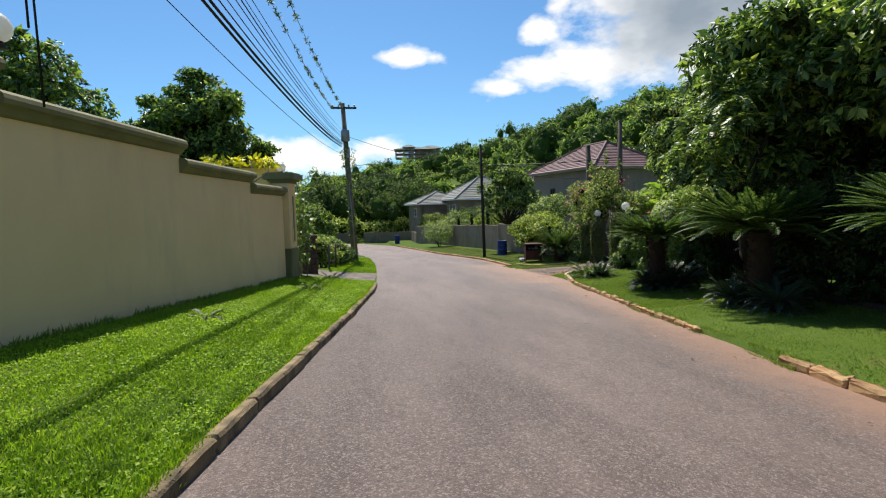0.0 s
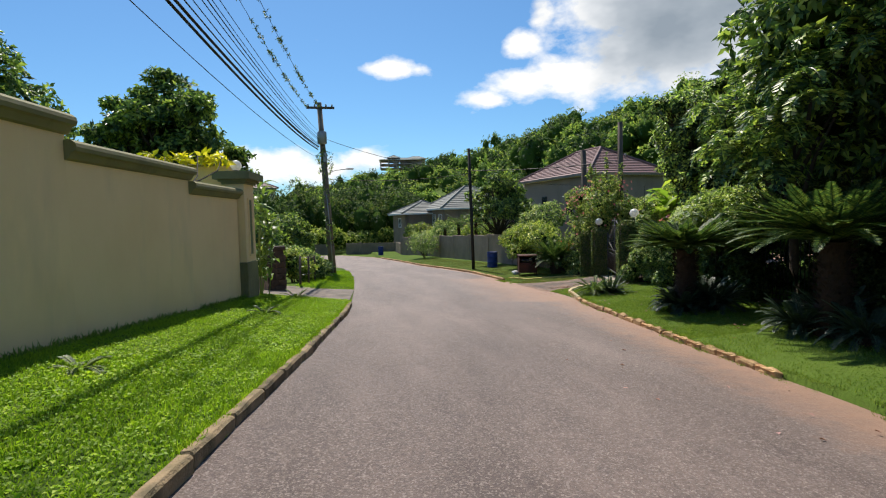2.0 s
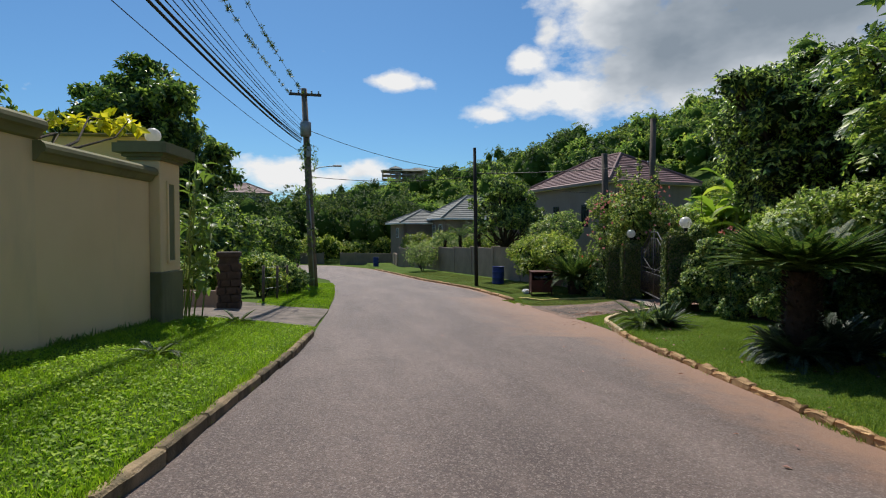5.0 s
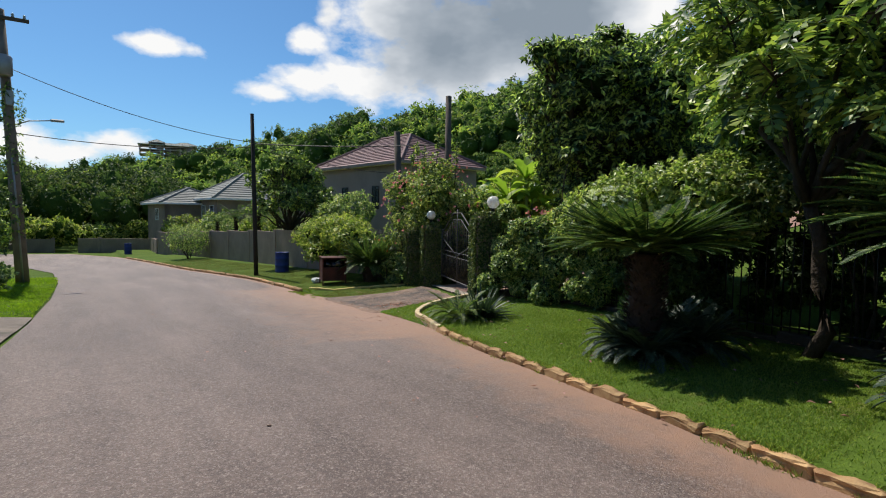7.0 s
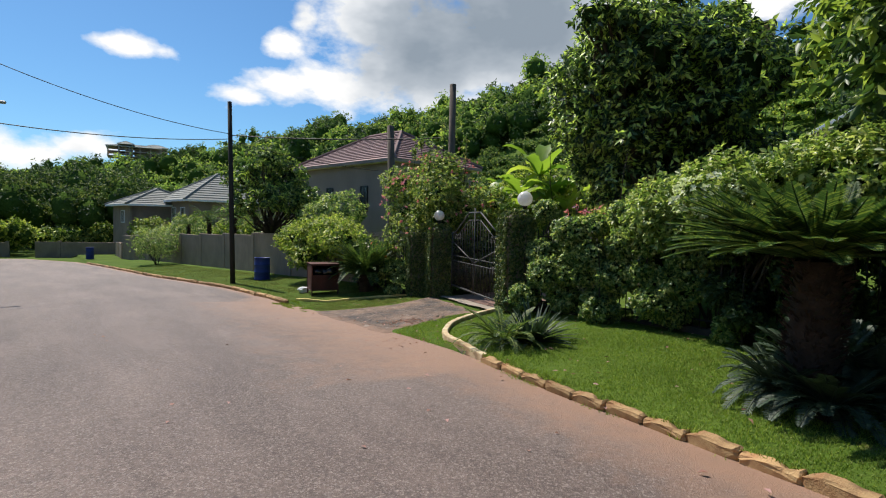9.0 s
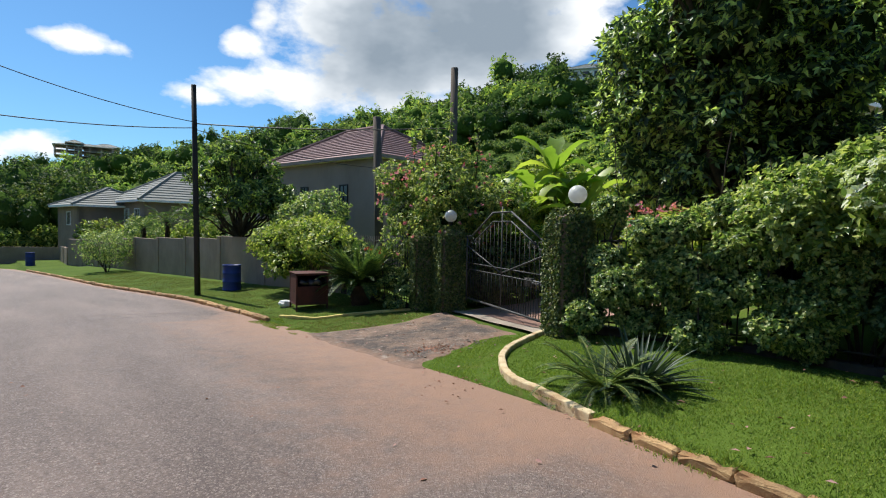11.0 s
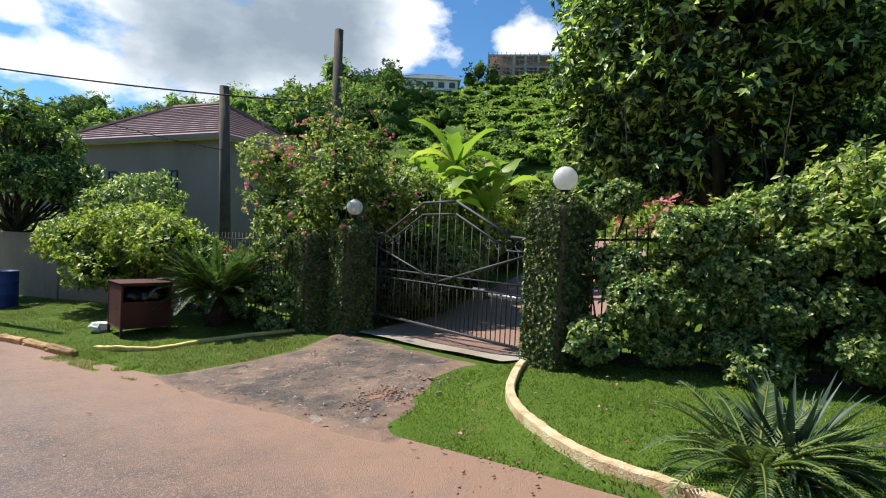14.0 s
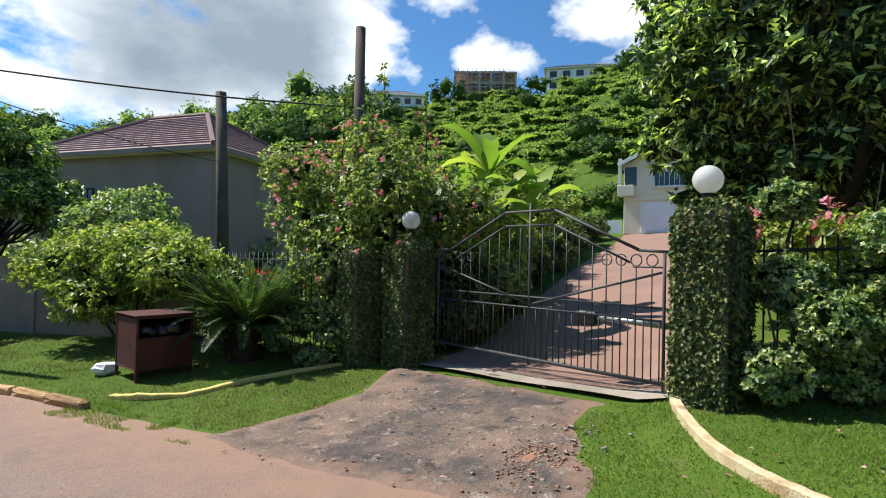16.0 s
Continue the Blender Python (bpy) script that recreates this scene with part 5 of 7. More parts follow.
def cycad(x, y, trunk_h, trunk_r, fronds, length, seed, label, width=0.14, rise=0.55, droop=0.55, name="cycad", n=66):
    rng = np.random.default_rng(seed)
    z0 = gz(x, y)
    t = thing(name, x, y, z0, 0, label, "cycad", "cycads")
    if trunk_h > 0.05:
        prof = []
        rows = max(6, int(trunk_h / 0.06))
        for k in range(rows + 1):
            prof.append((trunk_r * (1.0 + (0.10 if k % 2 else -0.06)) * (1.1 - 0.2 * k / rows), -0.1 + (trunk_h + 0.1) * k / rows))
        lathe("trunk", prof, "cycad_trunk", t, 18)
        nb = int(trunk_h * 420)
        aa, hh = rng.random(nb) * 2 * math.pi, trunk_h * rng.random(nb)
        bp_ = np.stack([np.cos(aa) * trunk_r, np.sin(aa) * trunk_r, hh], 1)
        bv, bf = leaf_arrays(bp_, np.stack([np.cos(aa), np.sin(aa), 0.5 + 0.5 * rng.random(nb)], 1), rng.normal(size=(nb, 3)), 0.07 + 0.06 * rng.random(nb), np.full(nb, 0.03))
        tagged(tri_mesh("frond_stub", bv, bf, "cycad_trunk", t), kind="stuff")
    # young cycads under the tall ones: shade there put into darker leaves
    leaf_mat = "leaf_agave" if trunk_h in (0.10, 0.12) else "leaf_cycad"
    for i in range(fronds):
        a = i * 2.39996 + rng.normal() * 0.1
        tier = i / fronds
        rs = rise * (1.5 - 1.35 * tier) + rng.normal() * 0.05
        ln = length * (0.75 + 0.3 * min(1, tier * 1.5)) * (0.92 + 0.16 * rng.random())
        (rv, rf), (v, f) = fern_frond(rng, (0.05 * math.cos(a), 0.05 * math.sin(a), trunk_h), (math.cos(a), math.sin(a), 0), ln, rs + 0.18, droop * (0.7 + 0.5 * tier), width, n)
        tri = np.array([(q[0], q[k], q[k + 1]) for q in rf for k in range(1, len(q) - 1)])
        tri_mesh("frond", np.concatenate([v, np.array(rv)]), np.concatenate([f, tri + len(v)]), leaf_mat, t)
    return t


cycad(8.72, 13.85, 1.40, 0.22, 140, 1.40, 41, "tall dark green cycad with a thick shaggy trunk on the lawn", 0.16, 0.42, 0.22)
cycad(8.75, 10.1, 1.55, 0.24, 130, 1.75, 42, "tall dark green cycad with a thick shaggy trunk on the lawn", 0.17, 0.48, 0.28)
cycad(8.6, 6.3, 1.6, 0.24, 110, 1.6, 43, "tall dark green cycad with a thick shaggy trunk on the lawn", 0.17, 0.42, 0.25)
cycad(11.55, 27.75, 0.55, 0.22, 120, 1.3, 44, "full round cycad beside the refuse cage", 0.17, 0.95, 0.5)
cycad(9.25, 13.95, 0.12, 0.12, 52, 0.80, 145, "low young cycad under the tall one", 0.12, 0.8, 0.6, "young_cycad", 34)
cycad(9.2, 13.4, 0.12, 0.12, 52, 0.76, 146, "low young cycad under the tall one", 0.12, 0.8, 0.6, "young_cycad", 34)
cycad(9.3, 10.6, 0.12, 0.12, 52, 0.84, 147, "low young cycad under the tall one", 0.12, 0.8, 0.6, "young_cycad", 34)
cycad(8.6, 14.05, 0.12, 0.12, 52, 0.63, 45, "low young cycad under the tall one", 0.10, 0.8, 0.7, "young_cycad", 30)
cycad(8.5, 9.3, 0.12, 0.12, 52, 0.76, 46, "low young cycad under the tall one", 0.10, 0.8, 0.7, "young_cycad", 30)
cycad(8.45, 13.6, 0.10, 0.12, 48, 0.62, 148, "low young cycad under the tall one", 0.12, 0.8, 0.6, "young_cycad", 34)
cycad(8.5, 10.5, 0.10, 0.12, 48, 0.7, 149, "low young cycad under the tall one", 0.12, 0.8, 0.6, "young_cycad", 34)
cycad(-0.75, 14.6, 0.01, 0.05, 9, 0.42, 47, "small cycad seedling in the lawn", 0.07, 0.5, 0.6, "young_cycad", 20)
cycad(-1.95, 9.0, 0.01, 0.05, 9, 0.40, 48, "small drooping cycad seedling in the lawn", 0.07, 0.4, 0.7, "young_cycad", 20)
cycad(-0.35, 18.6, 0.01, 0.05, 10, 0.45, 49, "small cycad seedling beside the pier", 0.07, 0.6, 0.6, "young_cycad", 20)


def feather_tree(x, y, lobes, seed, label):
    """A small tree whose long feathered leaves hang from the ends of its limbs. lobes are relative to the foot."""
    rng = np.random.default_rng(seed)
    t = thing("feather_leaved_tree", x, y, gz(x, y), 0, label, "tree")
    v, f = limb_mesh(rng, (0, 0, -0.15), (-0.1, 0.0, 2.0), 0.11, 0.08)
    from_arrays("trunk", v, f, "bark", t, smooth=True)
    limbs, ribs, vs, fs_, off = [], [], [], [], 0
    for lx, ly, lz, r in lobes:
        limbs.append(limb_mesh(rng, (-0.1, 0, 1.95), (lx, ly, lz), 0.05, 0.012, 5))
        for k in range(6):
            d = Vector(rng.normal(size=3))
            d = d.normalized() * r * 0.75
            end = Vector((lx + d.x, ly + d.y, lz + d.z * 0.6))
            limbs.append(limb_mesh(rng, (lx, ly, lz), tuple(end), 0.014, 0.006, 3))
            for q in range(5):
                a = q * 1.257 + rng.random() * 0.8
                rb, (lv, lf) = fern_frond(rng, tuple(end), (math.cos(a), math.sin(a), 0), 0.62 * (0.75 + 0.4 * rng.random()), 0.25 + 0.2 * rng.random(), 0.75 + 0.3 * rng.random(), 0.19, 10, 0.058)
                lv[:, 2] -= 0.05 * rng.random(len(lv))
                ribs.append(rb)
                vs.append(lv)
                fs_.append(lf + off)
                off += len(lv)
    v, f = merged(limbs)
    from_arrays("limb", v, f, "bark", t, smooth=True)
    v, f = merged(ribs)
    from_arrays("leaf_rib", v, f, "leaf_tree", t)
    tri_mesh("crown", np.concatenate(vs), np.concatenate(fs_), "leaf_tree", t, "long drooping feathered leaves")
    return t


feather_tree(10.1, 12.4, [(-1.7, -1.1, 3.7, 0.6), (-1.6, -0.2, 3.3, 0.6), (-1.1, 0.6, 4.2, 0.65), (-0.6, -0.4, 4.9, 0.7), (-0.9, -1.4, 4.6, 0.7), (-0.3, 1.2, 4.6, 0.7), (-0.1, 0.1, 5.8, 0.8), (-0.9, -2.2, 5.0, 0.7), (-0.7, 0.3, 3.6, 0.6), (-1.5, -0.9, 2.9, 0.5), (0.3, -1.5, 5.9, 0.8), (-1.4, -1.9, 4.3, 0.6)], 55, "light green tree with drooping feathered leaves over the lawn")


def sword_leaf(rng, a, length, rise, width, base_r, droop):
    d = Vector((math.cos(a), math.sin(a), 0))
    side = Vector((-d.y, d.x, 0))
    verts, faces = [], []
    m = 7
    for k in range(m + 1):
        u = k / m
        c = d * (base_r + length * u * math.cos(rise)) + Vector((0, 0, length * u * math.sin(rise) - droop * length * u * u))
        w = width * (1 - u ** 2.2) * (0.75 + 0.5 * math.sin(math.pi * u))
        up = Vector((-d.x * math.sin(rise), -d.y * math.sin(rise), math.cos(rise)))
        verts += [tuple(c + side * w), tuple(c - up * w * 0.5), tuple(c - side * w)]
    for k in range(m):
        q = k * 3
        faces += [(q, q + 1, q + 4, q + 3), (q + 1, q + 2, q + 5, q + 4)]
    return verts, faces


def sword_plant(x, y, n, length, seed, label, width=0.036):
    rng = np.random.default_rng(seed)
    t = thing("sword_plant", x, y, gz(x, y), 0, label, "plant")
    pieces = []
    for i in range(n):
        tier = i / n
        pieces.append(sword_leaf(rng, i * 2.39996 + rng.normal() * 0.15, length * (0.8 + 0.35 * rng.random()), radians(66 - 58 * tier + rng.normal() * 5), width * 0.7 * (0.8 + 0.4 * rng.random()), 0.06, 0.10 + 0.25 * tier))
    for v, f in pieces:
        from_arrays("leaf", v, f, "leaf_agave", t, smooth=True)
    return t


sword_plant(8.95, 17.75, 110, 0.80, 51, "spiky dark green sword-leaved plant on the lawn")
cycad(8.55, 17.95, 0.05, 0.1, 34, 0.85, 52, "low young cycad growing with the sword-leaved plant", 0.10, 0.7, 0.7, "young_cycad", 30)


def banana(x, y, n, height, leaf, seed, label, name="banana_plant", width=0.34):
    rng = np.random.default_rng(seed)
    t = thing(name, x, y, gz(x, y), 0, label, "banana plant", "banana plants")
    stems, leaves = [], []
    for s in range(n):
        bx, by = rng.normal() * 0.35, rng.normal() * 0.35
        h = height * (0.7 + 0.4 * rng.random())
        stems.append(rod_mesh([(bx, by, -0.1), (bx * 1.2, by * 1.2, h * 0.6), (bx * 1.3, by * 1.3, h)], [0.10, 0.08, 0.04], 7))
        for i in range(7):
            a = i * 2.4 + rng.normal() * 0.3
            d = Vector((math.cos(a), math.sin(a), 0))
            side = Vector((-d.y, d.x, 0))
            L = leaf * (0.7 + 0.5 * rng.random())
            rise, dr = 1.45 - 0.13 * i, 0.55 + 0.35 * rng.random()
            m, verts, faces = 8, [], []
            for k in range(m + 1):
                u = k / m
                c = Vector((bx * 1.3, by * 1.3, h * 0.92)) + d * (L * u * 0.75) + Vector((0, 0, L * (rise * u - dr * u * u)))
                w = width * (0.5 + 0.5 * rng.random()) * math.sin(math.pi * min(1, 0.06 + 0.94 * u)) ** 0.5 if 0 < k < m else 0.02
                verts += [tuple(c + side * w + Vector((0, 0, w * 0.35))), tuple(c), tuple(c - side * w + Vector((0, 0, w * 0.35)))]
            for k in range(m):
                q = k * 3
                faces += [(q, q + 1, q + 4, q + 3), (q + 1, q + 2, q + 5, q + 4)]
            leaves.append((verts, faces))
    v, f = merged(stems)
    from_arrays("stem", v, f, "leaf_hedge", t, smooth=True)
    v, f = merged(leaves)
    from_arrays("leaf", v, f, "leaf_banana", t, smooth=True)
    return t


banana(15.4, 25.2, 3, 2.9, 1.5, 61, "broad-leaved banana plant in the garden behind the gate")
banana(17.0, 26.3, 3, 3.2, 1.6, 62, "broad-leaved banana plant in the garden behind the gate")
banana(14.9, 27.6, 3, 2.9, 1.4, 63, "broad-leaved banana plant beside the timber pole")
banana(17.6, 24.9, 4, 3.6, 1.7, 66, "broad-leaved banana plant in the garden behind the gate")
banana(13.6, 15.8, 1, 3.0, 1.2, 64, "single upright banana leaf above the hedge", width=0.34)


def ginger_lily(x, y, n, height, seed, label):
    """Upright canes with broad leaves set alternately up their length."""
    rng = np.random.default_rng(seed)
    t = thing("ginger_lily", x, y, gz(x, y), 0, label, "plant")
    for i in range(n):
        bx, by = rng.normal() * 0.14, rng.normal() * 0.16
        lean = Vector((0.02 + 0.12 * rng.random(), rng.normal() * 0.08, 1.0)).normalized()
        h = height * (0.6 + 0.45 * rng.random())
        base = Vector((bx, by, -0.05))
        cane_ = rod("cane", [tuple(base), tuple(base + lean * h * 0.5), tuple(base + lean * h)], [0.016, 0.013, 0.006], "leaf_hedge", t, 5)
        m = 8
        for k in range(m):
            u = 0.18 + 0.82 * (k + 0.5) / m
            p = base + lean * h * u
            a = (0 if k % 2 else math.pi) + i * 1.1 + rng.normal() * 0.25
            d = Vector((math.cos(a), math.sin(a), 0))
            side = Vector((-d.y, d.x, 0))
            L, w = 0.58 * (0.7 + 0.5 * rng.random()), 0.085
            rise, dr = 0.75 + 0.3 * rng.random(), 0.7 + 0.5 * rng.random()
            verts, faces = [], []
            for q in range(6):
                s_ = q / 5
                c = p + d * (L * s_ * 0.85) + Vector((0, 0, L * (rise * s_ - dr * s_ * s_)))
                ww = w * math.sin(math.pi * min(1, 0.08 + 0.92 * s_)) + 0.004
                verts += [tuple(c + side * ww + Vector((0, 0, ww * 0.3))), tuple(c), tuple(c - side * ww + Vector((0, 0, ww * 0.3)))]
            for q in range(5):
                z_ = q * 3
                faces += [(z_, z_ + 1, z_ + 4, z_ + 3), (z_ + 1, z_ + 2, z_ + 5, z_ + 4)]
            from_arrays("leaf", verts, faces, "leaf_ginger", cane_, smooth=True)
    return t


ginger_lily(-1.42, 18.9, 9, 3.3, 65, "tall ginger lily with broad leaves beside the wall pier")

# flowering shrub behind the gate
fs = shrub("flowering_shrub", 13.3, 25.9, gz(13.3, 25.9), [(0, 0, 2.5, 1.2, 1.2, 1.0), (-0.5, 0.9, 1.9, 1.0, 1.0, 0.9), (0.7, -0.7, 2.8, 1.1, 1.1, 0.9), (0.1, 0.2, 3.7, 0.9, 0.9, 0.7), (0.6, 1.3, 3.1, 1.1, 1.1, 0.8), (-0.6, -0.4, 3.2, 0.8, 0.8, 0.7), (0.2, 1.0, 1.2, 1.0, 1.0, 0.8), (-0.2, 1.9, 2.6, 0.8, 0.8, 0.7), (1.2, -1.3, 2.9, 0.7, 0.7, 0.6), (-0.3, 2.0, 3.6, 0.8, 0.8, 0.7), (0.3, 0.6, 4.3, 0.7, 0.7, 0.5)], 4000, 7, 0.10, 0.052, "leaf_flower", "tall flowering shrub with pink blossom behind the gate pillar", seed=71, stems=10, shell=0.42, core=0.3)
rng_f = np.random.default_rng(72)
v_, f_ = tufts(rng_f, [(-0.1, 0.3, 2.8, 1.75, 1.85, 1.5), (0.1, 0.2, 3.7, 1.2, 1.3, 1.0), (-0.2, 1.4, 3.2, 1.1, 1.1, 1.1)], 190, 8, 0.058, 0.046, 0.0, shell=0.95, spread=0.9)
tri_mesh("blossom", v_, f_, "petal_pink", fs, "pink blossom clusters")
for sx_, sy_, sh_ in ((-0.3, 0.9, 5.3), (0.2, 0.3, 5.6), (-0.5, 0.1, 5.0), (0.5, -0.5, 5.1), (0.0, 1.7, 5.2)):
    tip = Vector((sx_, sy_, sh_))
    rod("shoot", [tip - Vector((0.15, 0.1, 1.6)), tip - Vector((0.02, 0.05, 0.7)), tip], [0.014, 0.009, 0.004], "bark", fs, 5)
    v_, f_ = tufts(rng_f, [(sx_ - 0.03, sy_ - 0.02, sh_ - 0.4, 0.09, 0.09, 0.5)], 16, 6, 0.11, 0.05, 0.1, shell=0.2)
    tri_mesh("shoot_leaves", v_, f_, "leaf_flower", fs)

# garden trees
tree("mango_tree", 13.7, 18.7, gz(13.7, 18.7), [(-0.6, 0.3, 3.9, 1.2, 1.2, 0.6), (0.3, 1.0, 3.7, 1.1, 1.0, 0.6), (0.6, -0.6, 3.3, 1.4, 1.4, 0.7), (1.8, -1.2, 3.3, 1.3, 1.3, 0.8), (0, 0, 5.1, 1.9, 1.9, 1.3), (-0.5, 1.3, 5.0, 1.1, 1.1, 0.9), (-1.1, -0.3, 5.2, 1.3, 1.3, 1.1), (1.2, 0.6, 5.2, 1.5, 1.5, 1.3), (-0.7, 0.9, 4.2, 1.0, 1.0, 0.65), (0.5, -1.3, 5.0, 1.2, 1.2, 1.1), (-0.3, -1.2, 4.1, 0.9, 1.0, 0.6), (0.6, -0.2, 5.8, 1.2, 1.2, 0.8), (0.2, 1.4, 5.1, 1.0, 0.9, 0.7), (0.8, 0.2, 4.0, 1.1, 1.1, 0.6), (1.6, 0.6, 2.9, 1.2, 1.2, 0.8), (0.4, -0.6, 2.5, 1.0, 1.1, 0.6), (1.9, -0.6, 2.3, 1.2, 1.2, 0.8), (-0.2, 1.7, 4.3, 0.95, 0.95, 0.7), (0.2, 1.6, 3.2, 0.9, 0.9, 0.6), (-0.2, 0.1, 2.95, 1.0, 1.0, 0.5), (0.9, 0.9, 2.6, 1.0, 1.0, 0.6)], 0.22, 2.2, 9600, 9, 0.155, 0.06, "leaf_mango", "large dark mango tree with a dense rounded crown", seed=81, droop=0.4, shell=0.6, core=0.66, sprays=64)
# the last two lobes of each shade tree are added to darken the hedge
tree("shade_tree", 13.4, 11.6, gz(13.4, 11.6), [(0, 0, 5.6, 2.6, 2.6, 2.0), (-2.2, 0.6, 4.6, 1.8, 1.8, 1.5), (-1.2, -2.4, 5.0, 2.2, 2.2, 1.8), (1.2, 1.8, 5.4, 2.2, 2.2, 1.8), (-1.8, 2.0, 4.3, 1.5, 1.5, 1.3), (-0.4, -4.2, 4.6, 2.0, 2.0, 1.7), (-3.6, -0.2, 5.6, 1.7, 1.7, 1.0), (-3.2, -2.6, 4.9, 1.6, 1.6, 1.2)], 0.24, 2.2, 5200, 9, 0.24, 0.095, "leaf_tree", "tall leafy tree overhanging the lawn", seed=82, droop=0.4, shell=0.66, core=0.6, sprays=26)
tree("shade_tree", 12.6, 4.8, gz(12.6, 4.8), [(0, 0, 5.2, 2.6, 2.6, 2.2), (-1.8, 1.2, 4.0, 1.8, 1.8, 1.6), (-1.6, -1.6, 4.4, 2.0, 2.0, 1.8), (1.5, 1.0, 5.6, 2.2, 2.2, 1.8), (-0.6, 2.8, 5.4, 1.7, 1.7, 1.5), (-0.4, 0.5, 7.0, 1.8, 1.8, 1.4), (-2.4, 2.9, 4.6, 1.5, 1.5, 1.2), (-2.8, 0.2, 5.0, 1.5, 1.5, 1.1)], 0.22, 2.0, 4600, 9, 0.23, 0.09, "leaf_tree", "tall leafy tree overhanging the lawn", seed=83, droop=0.5, shell=0.66, core=0.6, sprays=26)
for i, (px, py, s, mt) in enumerate(((14.4, 24.9, 0.9, "leaf_ivy"), (15.8, 25.0, 1.0, "leaf_hedge"), (17.4, 25.6, 1.1, "leaf_light"), (19.2, 26.0, 1.2, "leaf_light"), (21.5, 26.6, 1.3, "leaf_light"), (24.0, 27.2, 1.3, "leaf_hedge"), (14.2, 26.6, 1.2, "leaf_hedge"), (28, 28, 1.4, "leaf_light"))):
    shrub("garden_shrub", px, py, gz(px, py), [(0, 0, 1.25 * s, 1.0 * s, 1.0 * s, 0.8 * s), (0.7 * s, 0.5, 1.6 * s, 0.8 * s, 0.8 * s, 0.6 * s), (-0.6 * s, 0.3, 0.8 * s, 0.8 * s, 0.8 * s, 0.7 * s)], 620, 7, 0.18, 0.085, mt, "bushy garden shrub beside the red drive", seed=160 + i, group="drive shrubs", core=0.6)
for i, (px, py, h) in enumerate(((20.6, 27.0, 2.6), (24.2, 27.4, 2.7), (28.6, 27.9, 2.8), (33.5, 28.3, 2.8))):
    tree("drive_tree", px, py, gz(px, py), [(0, 0, h, 1.2, 1.2, 0.55), (-1.1, 0.3, h - 0.2, 0.9, 0.9, 0.45), (1.2, 0.2, h - 0.1, 1.0, 1.0, 0.5), (0.2, -0.8, h - 0.35, 0.9, 0.9, 0.45)], 0.07, h * 0.5, 620, 7, 0.19, 0.09, "leaf_light", "small tree with a bright lime green crown by the drive", seed=170 + i, core=0.5, sprays=8, group="drive trees")
for i, (px, py, s) in enumerate(((18.3, 25.4, 0.8), (22.5, 25.9, 0.9), (26.0, 26.0, 0.9), (30.5, 26.4, 1.0), (36.0, 26.9, 1.1), (40.5, 27.2, 1.0))):
    shrub("garden_shrub", px, py, gz(px, py), [(0, 0, 0.8 * s, 1.3 * s, 0.8 * s, 0.7 * s), (0.9 * s, 0.4, 1.2 * s, 0.9 * s, 0.8 * s, 0.6 * s), (-1.0 * s, 0.3, 0.7 * s, 0.9 * s, 0.7 * s, 0.6 * s)], 420, 7, 0.17, 0.08, "leaf_ivy", "dark shady shrub along the edge of the red drive", seed=180 + i, group="drive shrubs", core=0.75)
tree("garden_tree", 18.6, 26.6, gz(18.6, 26.6), [(0, 0, 3.2, 1.6, 1.6, 1.1), (-1.2, 0.8, 2.6, 1.3, 1.3, 0.9), (1.0, 0.9, 2.9, 1.3, 1.3, 1.0)], 0.12, 1.3, 1300, 8, 0.16, 0.07, "leaf_light", "light green young tree beside the drive", seed=84)

hs = shrub("blossom_shrub", 11.1, 15.7, gz(11.1, 15.7), [(-0.5, 0, 2.15, 0.55, 0.6, 0.35), (-0.3, -0.8, 2.3, 0.6, 0.6, 0.35)], 420, 6, 0.12, 0.06, "leaf_arch", "shrub with pale cream blossom on top of the hedge", seed=33)
v_, f_ = tufts(np.random.default_rng(34), [(-0.85, 0, 2.15, 0.42, 0.5, 0.30)], 95, 8, 0.06, 0.045, 0.0, shell=0.8)
tri_mesh("blossom", v_, f_, "petal_white", hs, "cream blossom heads")

v_, f_ = tufts(np.random.default_rng(36), [(12.4, 19.0, gz(12.4, 19.0) + 1.9, 0.7, 1.0, 0.35)], 60, 7, 0.09, 0.05, 0.1, shell=0.6)
tagged(tri_mesh("salmon_shrub", v_, f_, "petal_pink"), "salmon pink leafy flowers behind the gate pillar", "flowers", kind="stuff")
shrub("pillar_shrub", 12.4, 19.0, gz(12.4, 19.0), [(0, 0, 1.6, 0.8, 1.0, 0.5), (0.2, -1.2, 1.7, 0.8, 0.9, 0.5)], 800, 6, 0.12, 0.065, "leaf_light", "light green shrub beside the gate pillar", seed=37)

# ---- the verge beyond the gate ----


def block_wall(pts, height, label, post=3.6):
    w = thing("block_wall", 0, 0, 0, 0, label, "wall", "block walls", "structure")
    for (xa, ya), (xb, yb) in zip(pts, pts[1:]):
        ln = math.hypot(xb - xa, yb - ya)
        n = max(1, round(ln / post))
        ang = math.degrees(math.atan2(-(xb - xa), yb - ya))
        for k in range(n):
            u0, u1 = k / n, (k + 1) / n
            x0, y0, x1, y1 = xa + (xb - xa) * u0, ya + (yb - ya) * u0, xa + (xb - xa) * u1, ya + (yb - ya) * u1
            z = min(gz(x0, y0), gz(x1, y1))
            q = part("wall_panel", block((0.16, ln / n - 0.28, height + 0.4), (0, 0, height / 2 - 0.2), 0.01), "block", w)
            q.matrix_basis = pose((x0 + x1) / 2, (y0 + y1) / 2, z, 0, 0, ang)
            q = part("post", block((0.24, 0.28, height + 0.5), (0, 0, height / 2 - 0.13), 0.015), "block", w)
            q.matrix_basis = pose(x0, y0, z, 0, 0, ang)
    return w


